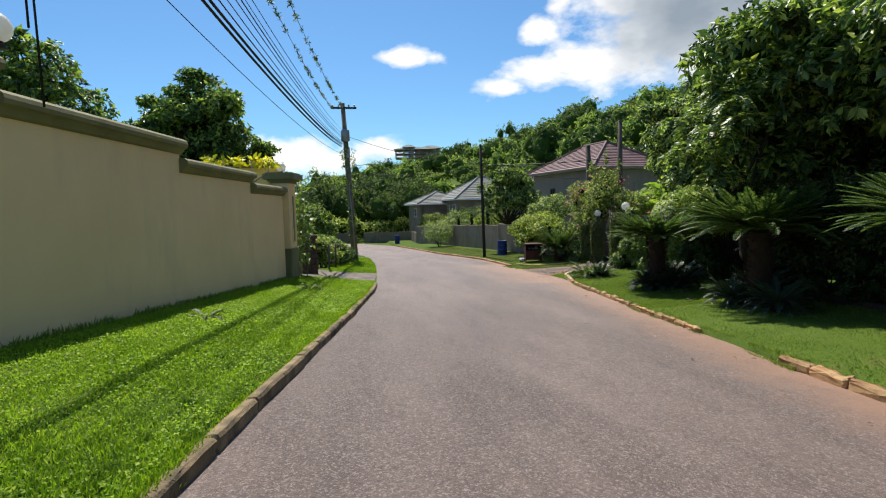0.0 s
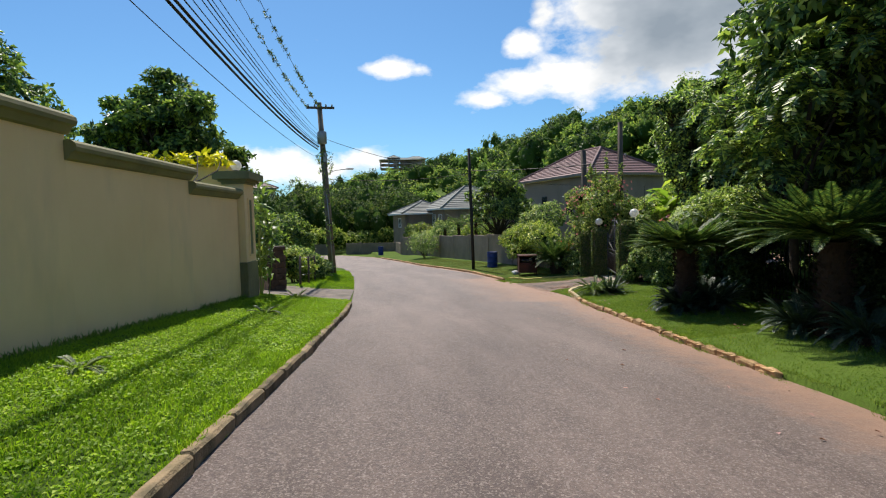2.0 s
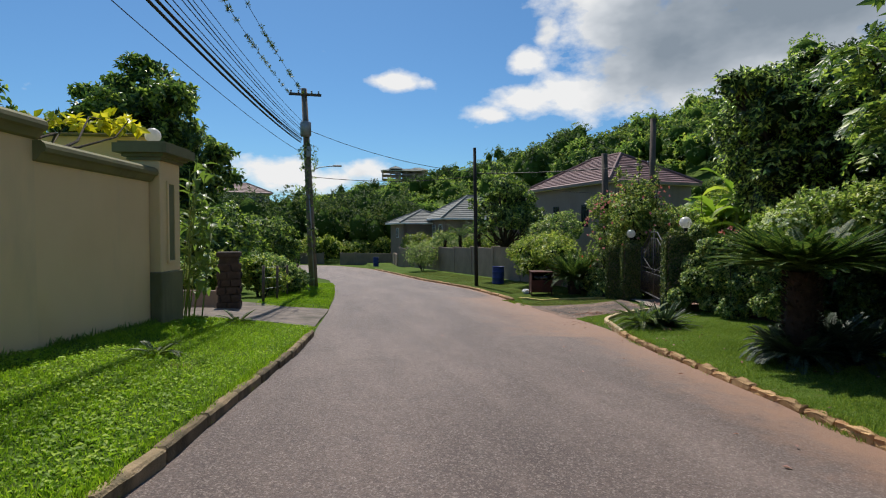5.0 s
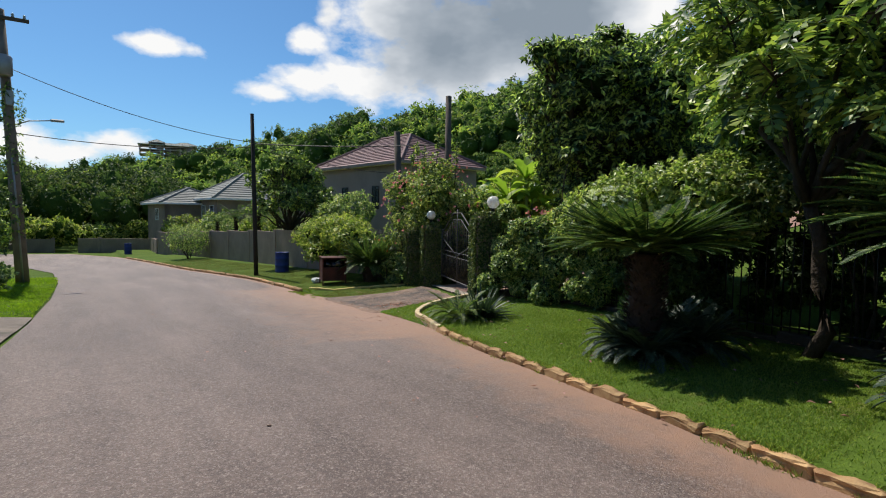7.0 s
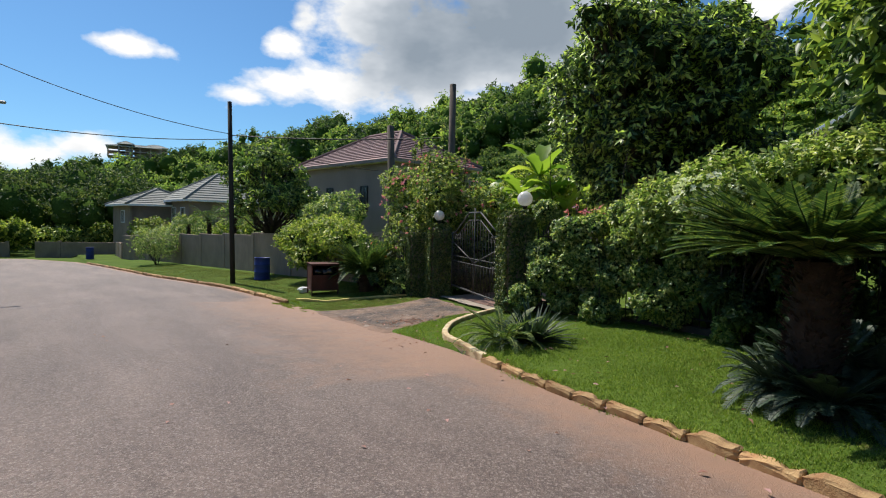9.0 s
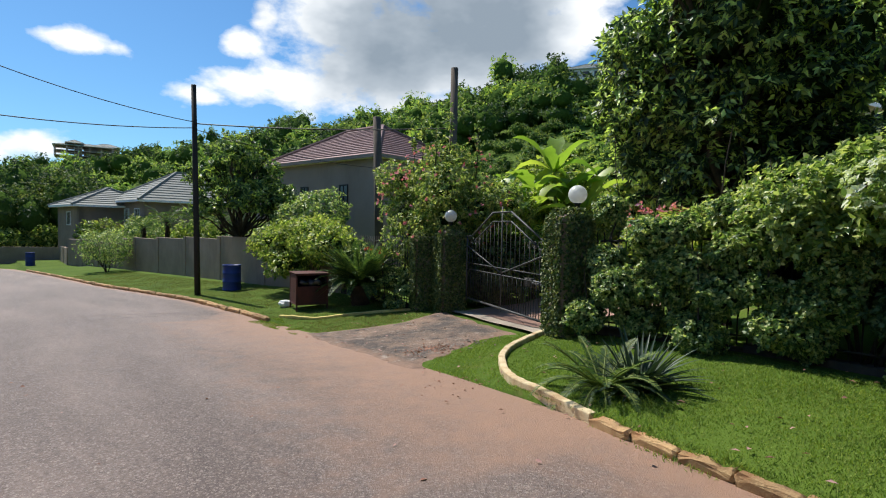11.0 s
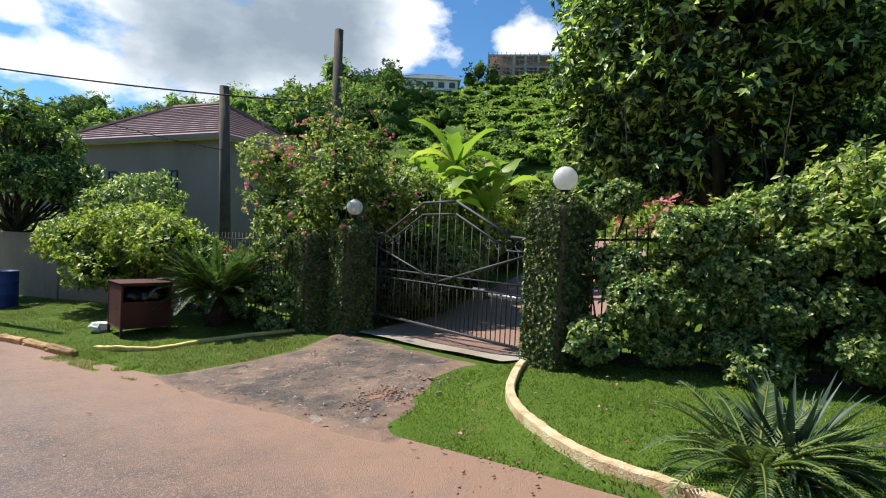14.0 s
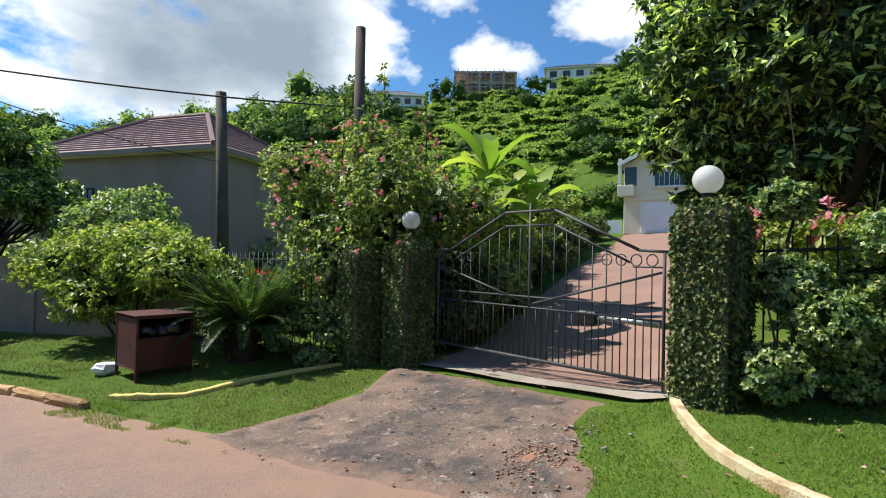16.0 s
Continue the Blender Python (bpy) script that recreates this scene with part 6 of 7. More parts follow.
block_wall([(12.6, 30.6), (12.0, 35.5), (11.4, 44), (10.2, 55), (8.6, 64)], 2.0, "bare grey concrete block wall with posts")
block_wall([(8.6, 64.2), (8.9, 72)], 1.3, "bare grey concrete block wall with posts")
block_wall([(9.6, 74), (4.6, 76), (2.6, 77)], 1.2, "low grey block wall across the end of the road")
block_wall([(0.6, 78), (-12, 82)], 1.1, "low grey block wall across the end of the road")


def refuse_cage(x, y, turn):
    t = thing("refuse_cage", x, y, gz(x, y), turn, "maroon steel refuse cage filled with black bags", "bin")
    for sx in (-0.42, 0.42):
        for sy in (-0.42, 0.42):
            part("leg", block((0.04, 0.04, 1.0), (sx, sy, 0.48), 0.004), "rust", t)
    for name, size, at in (("back_panel", (0.88, 0.02, 0.82), (0, 0.42, 0.56)), ("side_panel", (0.02, 0.86, 0.82), (-0.42, 0, 0.56)), ("side_panel", (0.02, 0.86, 0.82), (0.42, 0, 0.56)), ("front_panel", (0.88, 0.02, 0.50), (0, -0.42, 0.41)), ("floor_panel", (0.88, 0.88, 0.02), (0, 0, 0.16))):
        part(name, block(size, at, 0.003), "rust", t)
    for sy in (-0.42, 0.42):
        part("top_bar", block((0.9, 0.04, 0.04), (0, sy, 0.98), 0.004), "rust", t)
    part("lid", block((0.92, 0.9, 0.02), (0, 0.0, 1.01), 0.004), "rust", t)
    rng = np.random.default_rng(5)
    for k in range(9):
        bm = bmesh.new()
        bmesh.ops.create_icosphere(bm, subdivisions=2, radius=0.22)
        for v in bm.verts:
            v.co = Vector((v.co.x, v.co.y, v.co.z * 0.8)) + Vector(rng.normal(size=3)) * 0.025
        b = part("refuse_bag", bm, "bag", t, "shiny black refuse bag", True)
        b.matrix_basis = pose(-0.2 + 0.2 * (k % 3), -0.19 + 0.03 * (k % 2), 0.33 + 0.21 * (k // 3), 0, 0, 40 * k)


refuse_cage(10.35, 28.55, -14)


def barrel_bin(x, y, label, h=0.95, r=0.32):
    t = thing("refuse_drum", x, y, gz(x, y), 0, label, "bin", "refuse drums")
    lathe("drum", [(r, 0), (r + 0.012, 0.02), (r, 0.05), (r, h * 0.33), (r + 0.018, h * 0.35), (r, h * 0.37), (r, h * 0.66), (r + 0.018, h * 0.68), (r, h * 0.70), (r, h - 0.03), (r + 0.02, h), (r - 0.03, h), (r - 0.04, h - 0.2)], "blue", t, 22)
    return t


barrel_bin(10.5, 35.0, "blue plastic refuse drum against the wall")
barrel_bin(6.4, 66.0, "small blue refuse bin at the bend", 1.0, 0.3)

shrub("lime_shrub", 12.1, 31.6, gz(12.1, 31.6), [(0, 0, 1.9, 1.3, 1.4, 0.8), (-0.7, 1.2, 1.6, 1.0, 1.1, 0.7), (-0.4, -1.2, 1.8, 1.0, 1.1, 0.7), (0.3, 2.2, 1.8, 1.0, 1.1, 0.8), (-0.9, 0.0, 1.0, 0.8, 0.9, 0.5), (-0.6, -2.2, 1.7, 0.8, 0.9, 0.55)], 2900, 7, 0.115, 0.06, "leaf_light", "bright lime green shrub spilling over the wall", seed=91, stems=8, core=0.55)
shrub("croton_shrub", 12.0, 28.6, gz(12.0, 28.6), [(0, 0, 1.0, 0.7, 0.7, 0.7), (0.3, 0.7, 1.3, 0.6, 0.6, 0.6)], 700, 6, 0.12, 0.05, "leaf_hedge", "green shrub with red flowers beside the railings", seed=92)
rng_f = np.random.default_rng(93)
v_, f_ = tufts(rng_f, [(11.9, 28.0, gz(11.9, 28.0) + 1.2, 0.5, 0.7, 0.5)], 26, 8, 0.06, 0.03, 0.0, shell=0.8)
tagged(tri_mesh("red_blossom", v_, f_, "petal_red"), "red flower clusters among the shrubs", "flowers", kind="stuff")
tree("verge_tree", 12.0, 38.4, gz(12.0, 38.4), [(0, 0, 5.6, 1.0, 1.0, 0.9), (-1.1, 0.6, 4.5, 0.9, 0.9, 0.7), (1.1, 0.4, 4.9, 1.0, 1.0, 0.8), (-0.2, -1.0, 3.7, 0.9, 0.9, 0.7), (1.3, -0.9, 3.6, 1.0, 1.0, 0.7), (2.0, 0.6, 3.9, 0.8, 0.8, 0.6), (-1.4, -0.4, 3.3, 0.7, 0.7, 0.5), (0.3, 0.8, 4.2, 1.0, 1.0, 0.7)], 0.10, 1.9, 1700, 7, 0.18, 0.085, "leaf_tree", "loose dark leafy tree behind the block wall", seed=94, core=0.35, sprays=26, shell=0.35)
tree("verge_tree", 14.2, 35.0, gz(14.2, 35.0), [(0, 0, 3.0, 1.2, 1.2, 0.9), (-0.8, 0.6, 2.6, 1.0, 1.0, 0.8)], 0.09, 1.5, 800, 7, 0.14, 0.07, "leaf_hedge", "small tree before the grey house", seed=95)
shrub("round_shrub", 9.2, 52, gz(9.2, 52), [(0, 0, 1.5, 1.5, 1.5, 1.1)], 1100, 6, 0.12, 0.04, "leaf_hedge", "rounded light shrub on the verge by the wall", seed=96)
for i, (px, py, h) in enumerate(((12.5, 46, 3.9), (12.7, 42.5, 3.5), (12.0, 50, 3.9), (11.8, 55, 3.6))):
    cycad(px, py, h * 0.75, 0.09, 20, 1.7, 100 + i, "slender palm behind the block wall", 0.3, 0.75, 0.75, "garden_palm", 22)
for i, (px, py, s) in enumerate(((14.5, 52, 1.2), (12.6, 58, 1.2), (11.0, 66, 1.3), (14, 41, 1.0), (13.5, 62, 1.4))):
    shrub("garden_shrub", px, py, gz(px, py), [(0, 0, 1.7 * s, 1.4 * s, 1.4 * s, 1.1 * s), (0.9, 0.6, 1.3 * s, 1.0, 1.0, 0.9), (-0.8, 1.0, 1.5 * s, 1.0, 1.0, 0.9)], 800, 6, 0.20, 0.10, "leaf_light" if i % 2 == 0 else "leaf_hedge", "mixed green garden shrub behind the wall", seed=110 + i, group="garden shrubs")

# ---- houses ----


def hip_roof(t, x0, x1, y0, y1, z, rise, over, mat, courses=9, name="roof"):
    """A hipped roof whose tile courses step down the slopes; ridge along the longer side."""
    X0, X1, Y0, Y1 = x0 - over, x1 + over, y0 - over, y1 + over
    wx, wy = X1 - X0, Y1 - Y0
    half = min(wx, wy) / 2
    verts, faces = [], []
    prev = None
    for k in range(courses + 1):
        u = k / courses
        ins = half * u
        zz = z + rise * u
        ring = [(X0 + ins, Y0 + ins), (X1 - ins, Y0 + ins), (X1 - ins, Y1 - ins), (X0 + ins, Y1 - ins)]
        for lift in ((0.0,) if k == 0 else (-0.035, 0.025) if k < courses else (0.0,)):
            base = len(verts)
            verts += [(a, b, zz + lift) for a, b in ring]
            if prev is not None:
                for i in range(4):
                    j = (i + 1) % 4
                    faces.append((prev + i, prev + j, base + j, base + i))
            prev = base
    faces.append((0, 3, 2, 1))
    r = from_arrays(name, verts, faces, mat, t)
    part("fascia", frame_bm(X0 + 0.03, X1 - 0.03, Y0 + 0.03, Y1 - 0.03, z - 0.17, 0.16, 0.04), "render_grey" if mat == "tile_red" else "white", t)
    part("soffit", block((wx - 0.1, wy - 0.1, 0.04), ((X0 + X1) / 2, (Y0 + Y1) / 2, z - 0.15)), "white_wall", t)
    hips = []
    for (a, b), (c, d) in (((X0, Y0), (X0 + half, Y0 + half)), ((X1, Y0), (X1 - half, Y0 + half)), ((X0, Y1), (X0 + half, Y1 - half)), ((X1, Y1), (X1 - half, Y1 - half))):
        hips.append(rod_mesh([(a, b, z + 0.03), (c, d, z + rise + 0.03)], 0.10, 6))
    if wx > wy:
        hips.append(rod_mesh([(X0 + half, Y0 + half, z + rise + 0.03), (X1 - half, Y0 + half, z + rise + 0.03)], 0.10, 6))
    else:
        hips.append(rod_mesh([(X0 + half, Y0 + half, z + rise + 0.03), (X0 + half, Y1 - half, z + rise + 0.03)], 0.10, 6))
    v, f = merged(hips)
    from_arrays("ridge_tiles", v, f, mat, r)
    return r


def frame_bm(x0, x1, y0, y1, z, h, w):
    bm = bmesh.new()
    add_block(bm, (x1 - x0, w, h), ((x0 + x1) / 2, y0, z + h / 2))
    add_block(bm, (x1 - x0, w, h), ((x0 + x1) / 2, y1, z + h / 2))
    add_block(bm, (w, y1 - y0 - w, h), (x0, (y0 + y1) / 2, z + h / 2))
    add_block(bm, (w, y1 - y0 - w, h), (x1, (y0 + y1) / 2, z + h / 2))
    return bm


def window(t, at, size, axis, mat="iron_black", bars=2):
    """A window in a wall whose face looks along axis ('x' or 'y', signed): frame, glass and glazing bars."""
    x, y, z = at
    w, h = size
    sign = -1 if axis[0] == "-" else 1
    along_y = axis[-1] == "x"

    def bx(name, du, dw, u, v, d, mt):
        size_ = (dw, du[0], du[1]) if along_y else (du[0], dw, du[1])
        c = (x + sign * d, y + u, z + v) if along_y else (x + u, y + sign * d, z + v)
        return part(name, block(size_, c), mt, t if name == "window" else win)
    win = bx("window", (w, h), 0.04, 0, 0, 0.01, "glass")
    win.parent = t
    for u in (-w / 2, w / 2):
        bx("frame", (0.06, h + 0.06), 0.06, u, 0, 0.03, mat)
    for v in (-h / 2, h / 2):
        bx("frame", (w, 0.06), 0.06, 0, v, 0.03, mat)
    for k in range(1, bars + 1):
        bx("glazing_bar", (0.03, h), 0.05, -w / 2 + w * k / (bars + 1), 0, 0.03, mat)
    return win


def brown_house():
    t = thing("grey_house", 17.42, 35.72, 0.07, 8, "two-storey grey rendered house with a maroon tiled hip roof", "house")
    part("wall", block((6.1, 9.2, 7.2), (3.5, 5.05, 0.15), 0.02), "render_grey", t)
    hip_roof(t, 0.45, 6.55, 0.45, 9.65, 3.80, 2.1, 0.45, "tile_red", 15)
    part("wall", block((4.0, 5.0, 6.6), (4.2, 12.0, 0.0), 0.02), "render_grey", t)
    hip_roof(t, 2.2, 6.2, 9.7, 14.5, 3.40, 1.2, 0.4, "tile_red", 9, "lower_roof")
    window(t, (0.45, 3.0, 1.75), (0.62, 1.35), "-x", "iron_black", 1)
    window(t, (0.45, 6.4, 1.75), (0.62, 1.35), "-x", "iron_black", 1)
    lathe("vent_pipe", [(0.05, 0), (0.05, 0.5), (0.08, 0.52), (0.08, 0.6)], "steel", t, 8, at=(4.5, 2.0, 4.7))


brown_house()


def grey_roof_house():
    t = thing("bungalow", 12.0, 63, -3.0, 6, "single-storey bungalow with grey tiled hip roofs", "house")
    part("wall", block((9, 8, 6.2), (6, 4, 2.0), 0.02), "block", t)
    hip_roof(t, 1.5, 10.5, 0, 8, 5.2, 2.7, 0.6, "tile_grey", 12)
    part("wall", block((6, 7, 5.8), (1.2, 8.5, 1.8), 0.02), "block", t)
    hip_roof(t, -1.8, 4.2, 5, 12, 4.75, 1.6, 0.6, "tile_grey", 9, "lower_roof")
    for y in (1.5, 4.0, 6.5):
        window(t, (1.5, y, 3.9), (1.1, 1.2), "-x", "white", 2)
    window(t, (-1.8, 8.0, 3.6), (1.3, 1.1), "-x", "white", 2)


grey_roof_house()


def garage_house():
    t = thing("garage_house", 44.2, 22.9, gz(44.0, 23.0), 0, "cream two-storey gabled house over a white garage door", "house")
    part("wall", block((6.0, 6.4, 4.9), (3.0, 0, 2.4), 0.02), "white_wall", t)
    # gable end
    bm = bmesh.new()
    vs = [bm.verts.new(p) for p in ((0, -3.2, 4.85), (0, 3.2, 4.85), (0, 0, 6.4), (6.0, -3.2, 4.85), (6.0, 3.2, 4.85), (6.0, 0, 6.4))]
    for q in ((0, 2, 1), (3, 4, 5), (0, 1, 4, 3), (1, 2, 5, 4), (0, 3, 5, 2)):
        bm.faces.new([vs[i] for i in q])
    part("gable", bm, "white_wall", t)
    for s in (-1, 1):
        slope = math.atan2(1.55, 3.2)
        q = part("roof", block((7.0, 3.95, 0.14), (0, 0, 0), 0.01), "tile_grey", t)
        q.matrix_basis = pose(2.8, s * 1.75, 5.66, -s * math.degrees(slope) if s > 0 else math.degrees(slope))
        b = part("bargeboard", block((0.06, 3.95, 0.24), (0, 0, 0), 0.01), "white", t)
        b.matrix_basis = pose(-0.73, s * 1.75, 5.60, -s * math.degrees(slope) if s > 0 else math.degrees(slope))
    part("garage_door", block((0.06, 3.6, 2.15), (-0.02, 0.25, 1.08), 0.01), "white", t, "white panelled garage door")
    part("band", block((0.14, 6.4, 0.22), (-0.04, 0, 2.42), 0.01), "white_wall", t)
    window(t, (0.0, -0.25, 3.75), (2.9, 1.0), "-x", "white", 8)
    part("sill", block((0.22, 3.2, 0.12), (-0.1, -0.25, 3.16), 0.01), "white_wall", t)
    part("attic_window", block((0.05, 1.9, 0.55), (-0.02, -0.4, 5.2), 0.005), "glass", t)
    # corner balcony
    part("balcony", block((0.9, 1.1, 0.75), (-0.2, 3.0, 2.95), 0.02), "white_wall", t)
    part("column", block((0.22, 0.22, 2.0), (-0.5, 3.4, 4.2), 0.01), "white_wall", t)
    part("loggia", block((0.06, 0.8, 1.3), (0.0, 2.75, 4.0), 0.005), "glass", t)
    part("white_fence", block((0.06, 1.6, 0.9), (-0.1, 4.1, 0.45), 0.01), "white", t)


garage_house()


def hill_building(x, y, w, d, storeys, mat, label, turn, cols=5, frame_only=False, roof=None, lift=0.0):
    z0 = gz(x, y) + lift
    t = thing("hill_building", x, y, z0, turn, label, "building", "buildings on the hill")
    hgt = storeys * 3.0
    if frame_only:
        for s in range(storeys + 1):
            part("floor_slab", block((w, d, 0.35), (0, 0, s * 3.0)), mat, t)
        for i in range(cols + 1):
            for sy in (-d / 2 + 0.3, d / 2 - 0.3):
                part("column", block((0.5, 0.5, hgt), (-w / 2 + 0.3 + (w - 0.6) * i / cols, sy, hgt / 2)), mat, t)
        part("core", block((w * 0.45, d * 0.4, hgt + 5), (w * 0.22, d * 0.15, hgt / 2 - 2.5)), mat, t)
        if not roof:
            for k in range(12):
                part("scaffold_tube", block((0.14, 0.14, hgt + 1.5), (-w / 2 + w * k / 14, -d / 2 - 0.8, hgt / 2)), "steel", t)
            for k in range(7):
                part("scaffold_tube", block((w * 0.82, 0.14, 0.14), (-w * 0.09, -d / 2 - 0.8, 1.4 * k + 0.6)), "steel", t)
    else:
        part("wall", block((w, d, hgt + 6), (0, 0, hgt / 2 - 3), 0.05), mat, t)
        for s in range(storeys):
            part("balcony", block((w + 0.4, 1.2, 0.3), (0, -d / 2 - 0.3, s * 3.0 + 0.2)), mat, t)
            for i in range(cols):
                part("window", block((w / cols * 0.55, 0.12, 1.5), (-w / 2 + w * (i + 0.5) / cols, -d / 2 - 0.03, s * 3.0 + 1.7)), "glass", t)
    if roof:
        hip_roof(t, -w / 2, w / 2, -d / 2, d / 2, hgt + 0.2, 2.2, 0.8, roof, 6)
    return t


def at_bearing(az_, r):
    return 4 + r * math.sin(radians(az_)), 18 + r * math.cos(radians(az_))


for az_, r, w, d, st, mat, label, fo, roof in (
        (57.3, 152, 15, 8, 2, "white", "white apartment block on the hilltop", False, "tile_grey"),
        (66.6, 152, 17, 9, 3, "site_concrete", "unfinished concrete building in scaffolding on the hilltop", True, None),
        (76.3, 150, 17, 9, 2, "white", "long white villa on the hilltop", False, "tile_grey"),
        (7.3, 400, 30, 18, 2, "site_concrete", "unfinished concrete mansion on the far ridge", True, "tile_grey"),
        (50, 160, 10, 8, 2, "white_wall", "small pale house among the trees on the hill", False, "tile_grey"),
):
    x_, y_ = at_bearing(az_, r)
    hill_building(x_, y_, w, d, st, mat, label, -az_, 5, fo, roof, 9.0 if r > 300 else -1.6)
# the mansion's roof turrets
mx, my = at_bearing(6.6, 396)
hill_building(mx, my, 8, 8, 3, "site_concrete", "open concrete turret of the unfinished mansion", -7, 2, True, "tile_grey", 9.0)
mx, my = at_bearing(9.0, 402)
hill_building(mx, my, 14, 10, 2, "site_concrete", "side wing of the unfinished mansion", -7, 3, True, "tile_grey", 8.0)

# ---- woods and hill ----


def woods(name, spots, mat, label, per_tree, leaf, seed, lobes=3):
    """Far trees and scrub as one mass: lumpy crowns fringed with leaf clumps."""
    rng = np.random.default_rng(seed)
    blobs = []
    for x, y, h, r in spots:
        z = gz(x, y)
        for k in range(lobes):
            q = 0.25 if k == 0 else 0.6
            blobs.append((x + rng.normal() * r * q, y + rng.normal() * r * q, z + h * (0.55 + 0.2 * rng.random() - 0.12 * (k > 0)), r * (0.55 + 0.3 * rng.random()), r * (0.55 + 0.3 * rng.random()), h * (0.36 + 0.1 * rng.random())))
    v, f = tufts(rng, blobs, per_tree * len(spots), 4, leaf, leaf * 0.6, 0.1, shell=0.80, upper=0.65)
    # darker lumps within the crowns: inner shade put into their colour
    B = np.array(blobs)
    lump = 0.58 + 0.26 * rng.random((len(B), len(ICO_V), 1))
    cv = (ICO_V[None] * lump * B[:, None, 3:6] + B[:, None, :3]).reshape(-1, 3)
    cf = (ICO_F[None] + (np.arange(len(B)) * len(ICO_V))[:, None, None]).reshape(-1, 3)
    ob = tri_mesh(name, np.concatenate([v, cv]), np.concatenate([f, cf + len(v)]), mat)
    ob.data.materials.append(M["wood_shade_core"])
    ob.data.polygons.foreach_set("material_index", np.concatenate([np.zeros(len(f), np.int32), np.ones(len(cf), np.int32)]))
    return tagged(ob, label, "woods", kind="stuff")


rng_w = np.random.default_rng(200)
groups = {"dark": [], "mid": [], "light": [], "scrub": [], "near": []}
for _ in range(760):
    az_ = rng_w.uniform(-4, 112)
    foot, far = np.interp(az_, HILL_AZ, HILL_FOOT), np.interp(az_, HILL_AZ, HILL_FAR)
    u = rng_w.random() ** 0.8
    r = foot * 0.95 + (far * 1.03 - foot * 0.95) * u
    x_, y_ = at_bearing(az_, r)
    if 54 < az_ < 98 and 0.12 < u:
        if rng_w.random() < 0.13:
            groups["dark" if rng_w.random() < 0.5 else "mid"].append((x_, y_, rng_w.uniform(3.5, 5.5), rng_w.uniform(2.2, 3.6)))
        else:
            groups["scrub"].append((x_, y_, rng_w.uniform(0.9, 1.9), rng_w.uniform(2.4, 4.2)))
    elif r < 115 and az_ > 25:
        groups["near"].append((x_, y_, rng_w.uniform(2.2, 4.2), rng_w.uniform(1.8, 3.0)))
    else:
        k = min(1.0 + (r / 160) * 0.9, 2.2)
        tall = 1.25 if rng_w.random() < 0.22 else 0.85
        groups[("dark", "mid", "mid", "light")[rng_w.integers(4)]].append((x_, y_, rng_w.uniform(4.0, 7.0) * min(k, 1.6) * tall, rng_w.uniform(2.2, 3.6) * k))
for _ in range(260):
    az_, u = rng_w.uniform(54, 98), rng_w.uniform(0.2, 1.0)
    foot, far = np.interp(az_, HILL_AZ, HILL_FOOT), np.interp(az_, HILL_AZ, HILL_FAR)
    x_, y_ = at_bearing(az_, foot + (far - foot) * u)
    groups["scrub"].append((x_, y_, rng_w.uniform(0.8, 1.8), rng_w.uniform(2.0, 3.6)))
for az_, r, h_, w_ in ((62.6, 149, 9.0, 4.2), (82.0, 142, 9.0, 4.0), (80.6, 140, 6.5, 3.4), (83.4, 141, 6.0, 3.4), (71.5, 149, 4.5, 3.0)):
    groups["dark"].append((*at_bearing(az_, r), h_, w_))
woods("hill_woods", groups["dark"], "leaf_dark", "dark broadleaf trees covering the hill", 95, 0.85, 201)
woods("hill_woods", groups["mid"], "leaf_wood", "dense green trees covering the hill", 95, 0.85, 206)
woods("hill_woods", groups["light"], "leaf_scrub", "light green trees scattered over the hill", 95, 0.85, 207)
woods("hill_woods", groups["near"], "leaf_wood", "small trees along the foot of the hill", 190, 0.38, 210)
woods("hill_scrub", groups["scrub"], "leaf_scrub", "low bright scrub on the open hillside", 105, 0.5, 202)
spots_near, spots_dark = [], []
for _ in range(64):
    x_, y_ = rng_w.uniform(-34, 13), rng_w.uniform(84, 112)
    (spots_near if rng_w.random() < 0.5 else spots_dark).append((x_, y_, rng_w.uniform(6.5, 10.5), rng_w.uniform(2.6, 4.2)))
for _ in range(24):
    x_, y_ = rng_w.uniform(-30, -6), rng_w.uniform(72, 84)
    spots_dark.append((x_, y_, rng_w.uniform(5, 8), rng_w.uniform(2.4, 3.4)))
for _ in range(24):
    x_, y_ = rng_w.uniform(22, 40), rng_w.uniform(56, 95)
    spots_near.append((x_, y_, rng_w.uniform(4, 6), rng_w.uniform(2.6, 3.8)))
woods("end_woods", spots_near, "leaf_tree_far", "green trees closing the end of the road", 300, 0.34, 203)
woods("end_woods", spots_dark, "leaf_dark", "dark trees closing the end of the road", 300, 0.34, 208)
spots_low = [(rng_w.uniform(-14, 12), rng_w.uniform(79, 84), rng_w.uniform(2.0, 3.2), rng_w.uniform(1.3, 2.2)) for _ in range(34)]
woods("end_shrubs", spots_low, "leaf_light", "light green shrubs behind the low wall", 240, 0.30, 204)
spots_mid = [(rng_w.uniform(20, 60), rng_w.uniform(31, 56), rng_w.uniform(1.8, 3.2), rng_w.uniform(1.4, 2.3)) for _ in range(44)] + [(rng_w.uniform(26, 58), rng_w.uniform(2, 18), rng_w.uniform(3, 5), rng_w.uniform(1.6, 2.6)) for _ in range(24)]
woods("garden_woods", spots_mid[::2], "leaf_hedge", "garden trees and shrubs below the hill", 210, 0.27, 205)
woods("garden_woods", spots_mid[1::2], "leaf_light", "light green garden shrubs below the hill", 210, 0.27, 209)

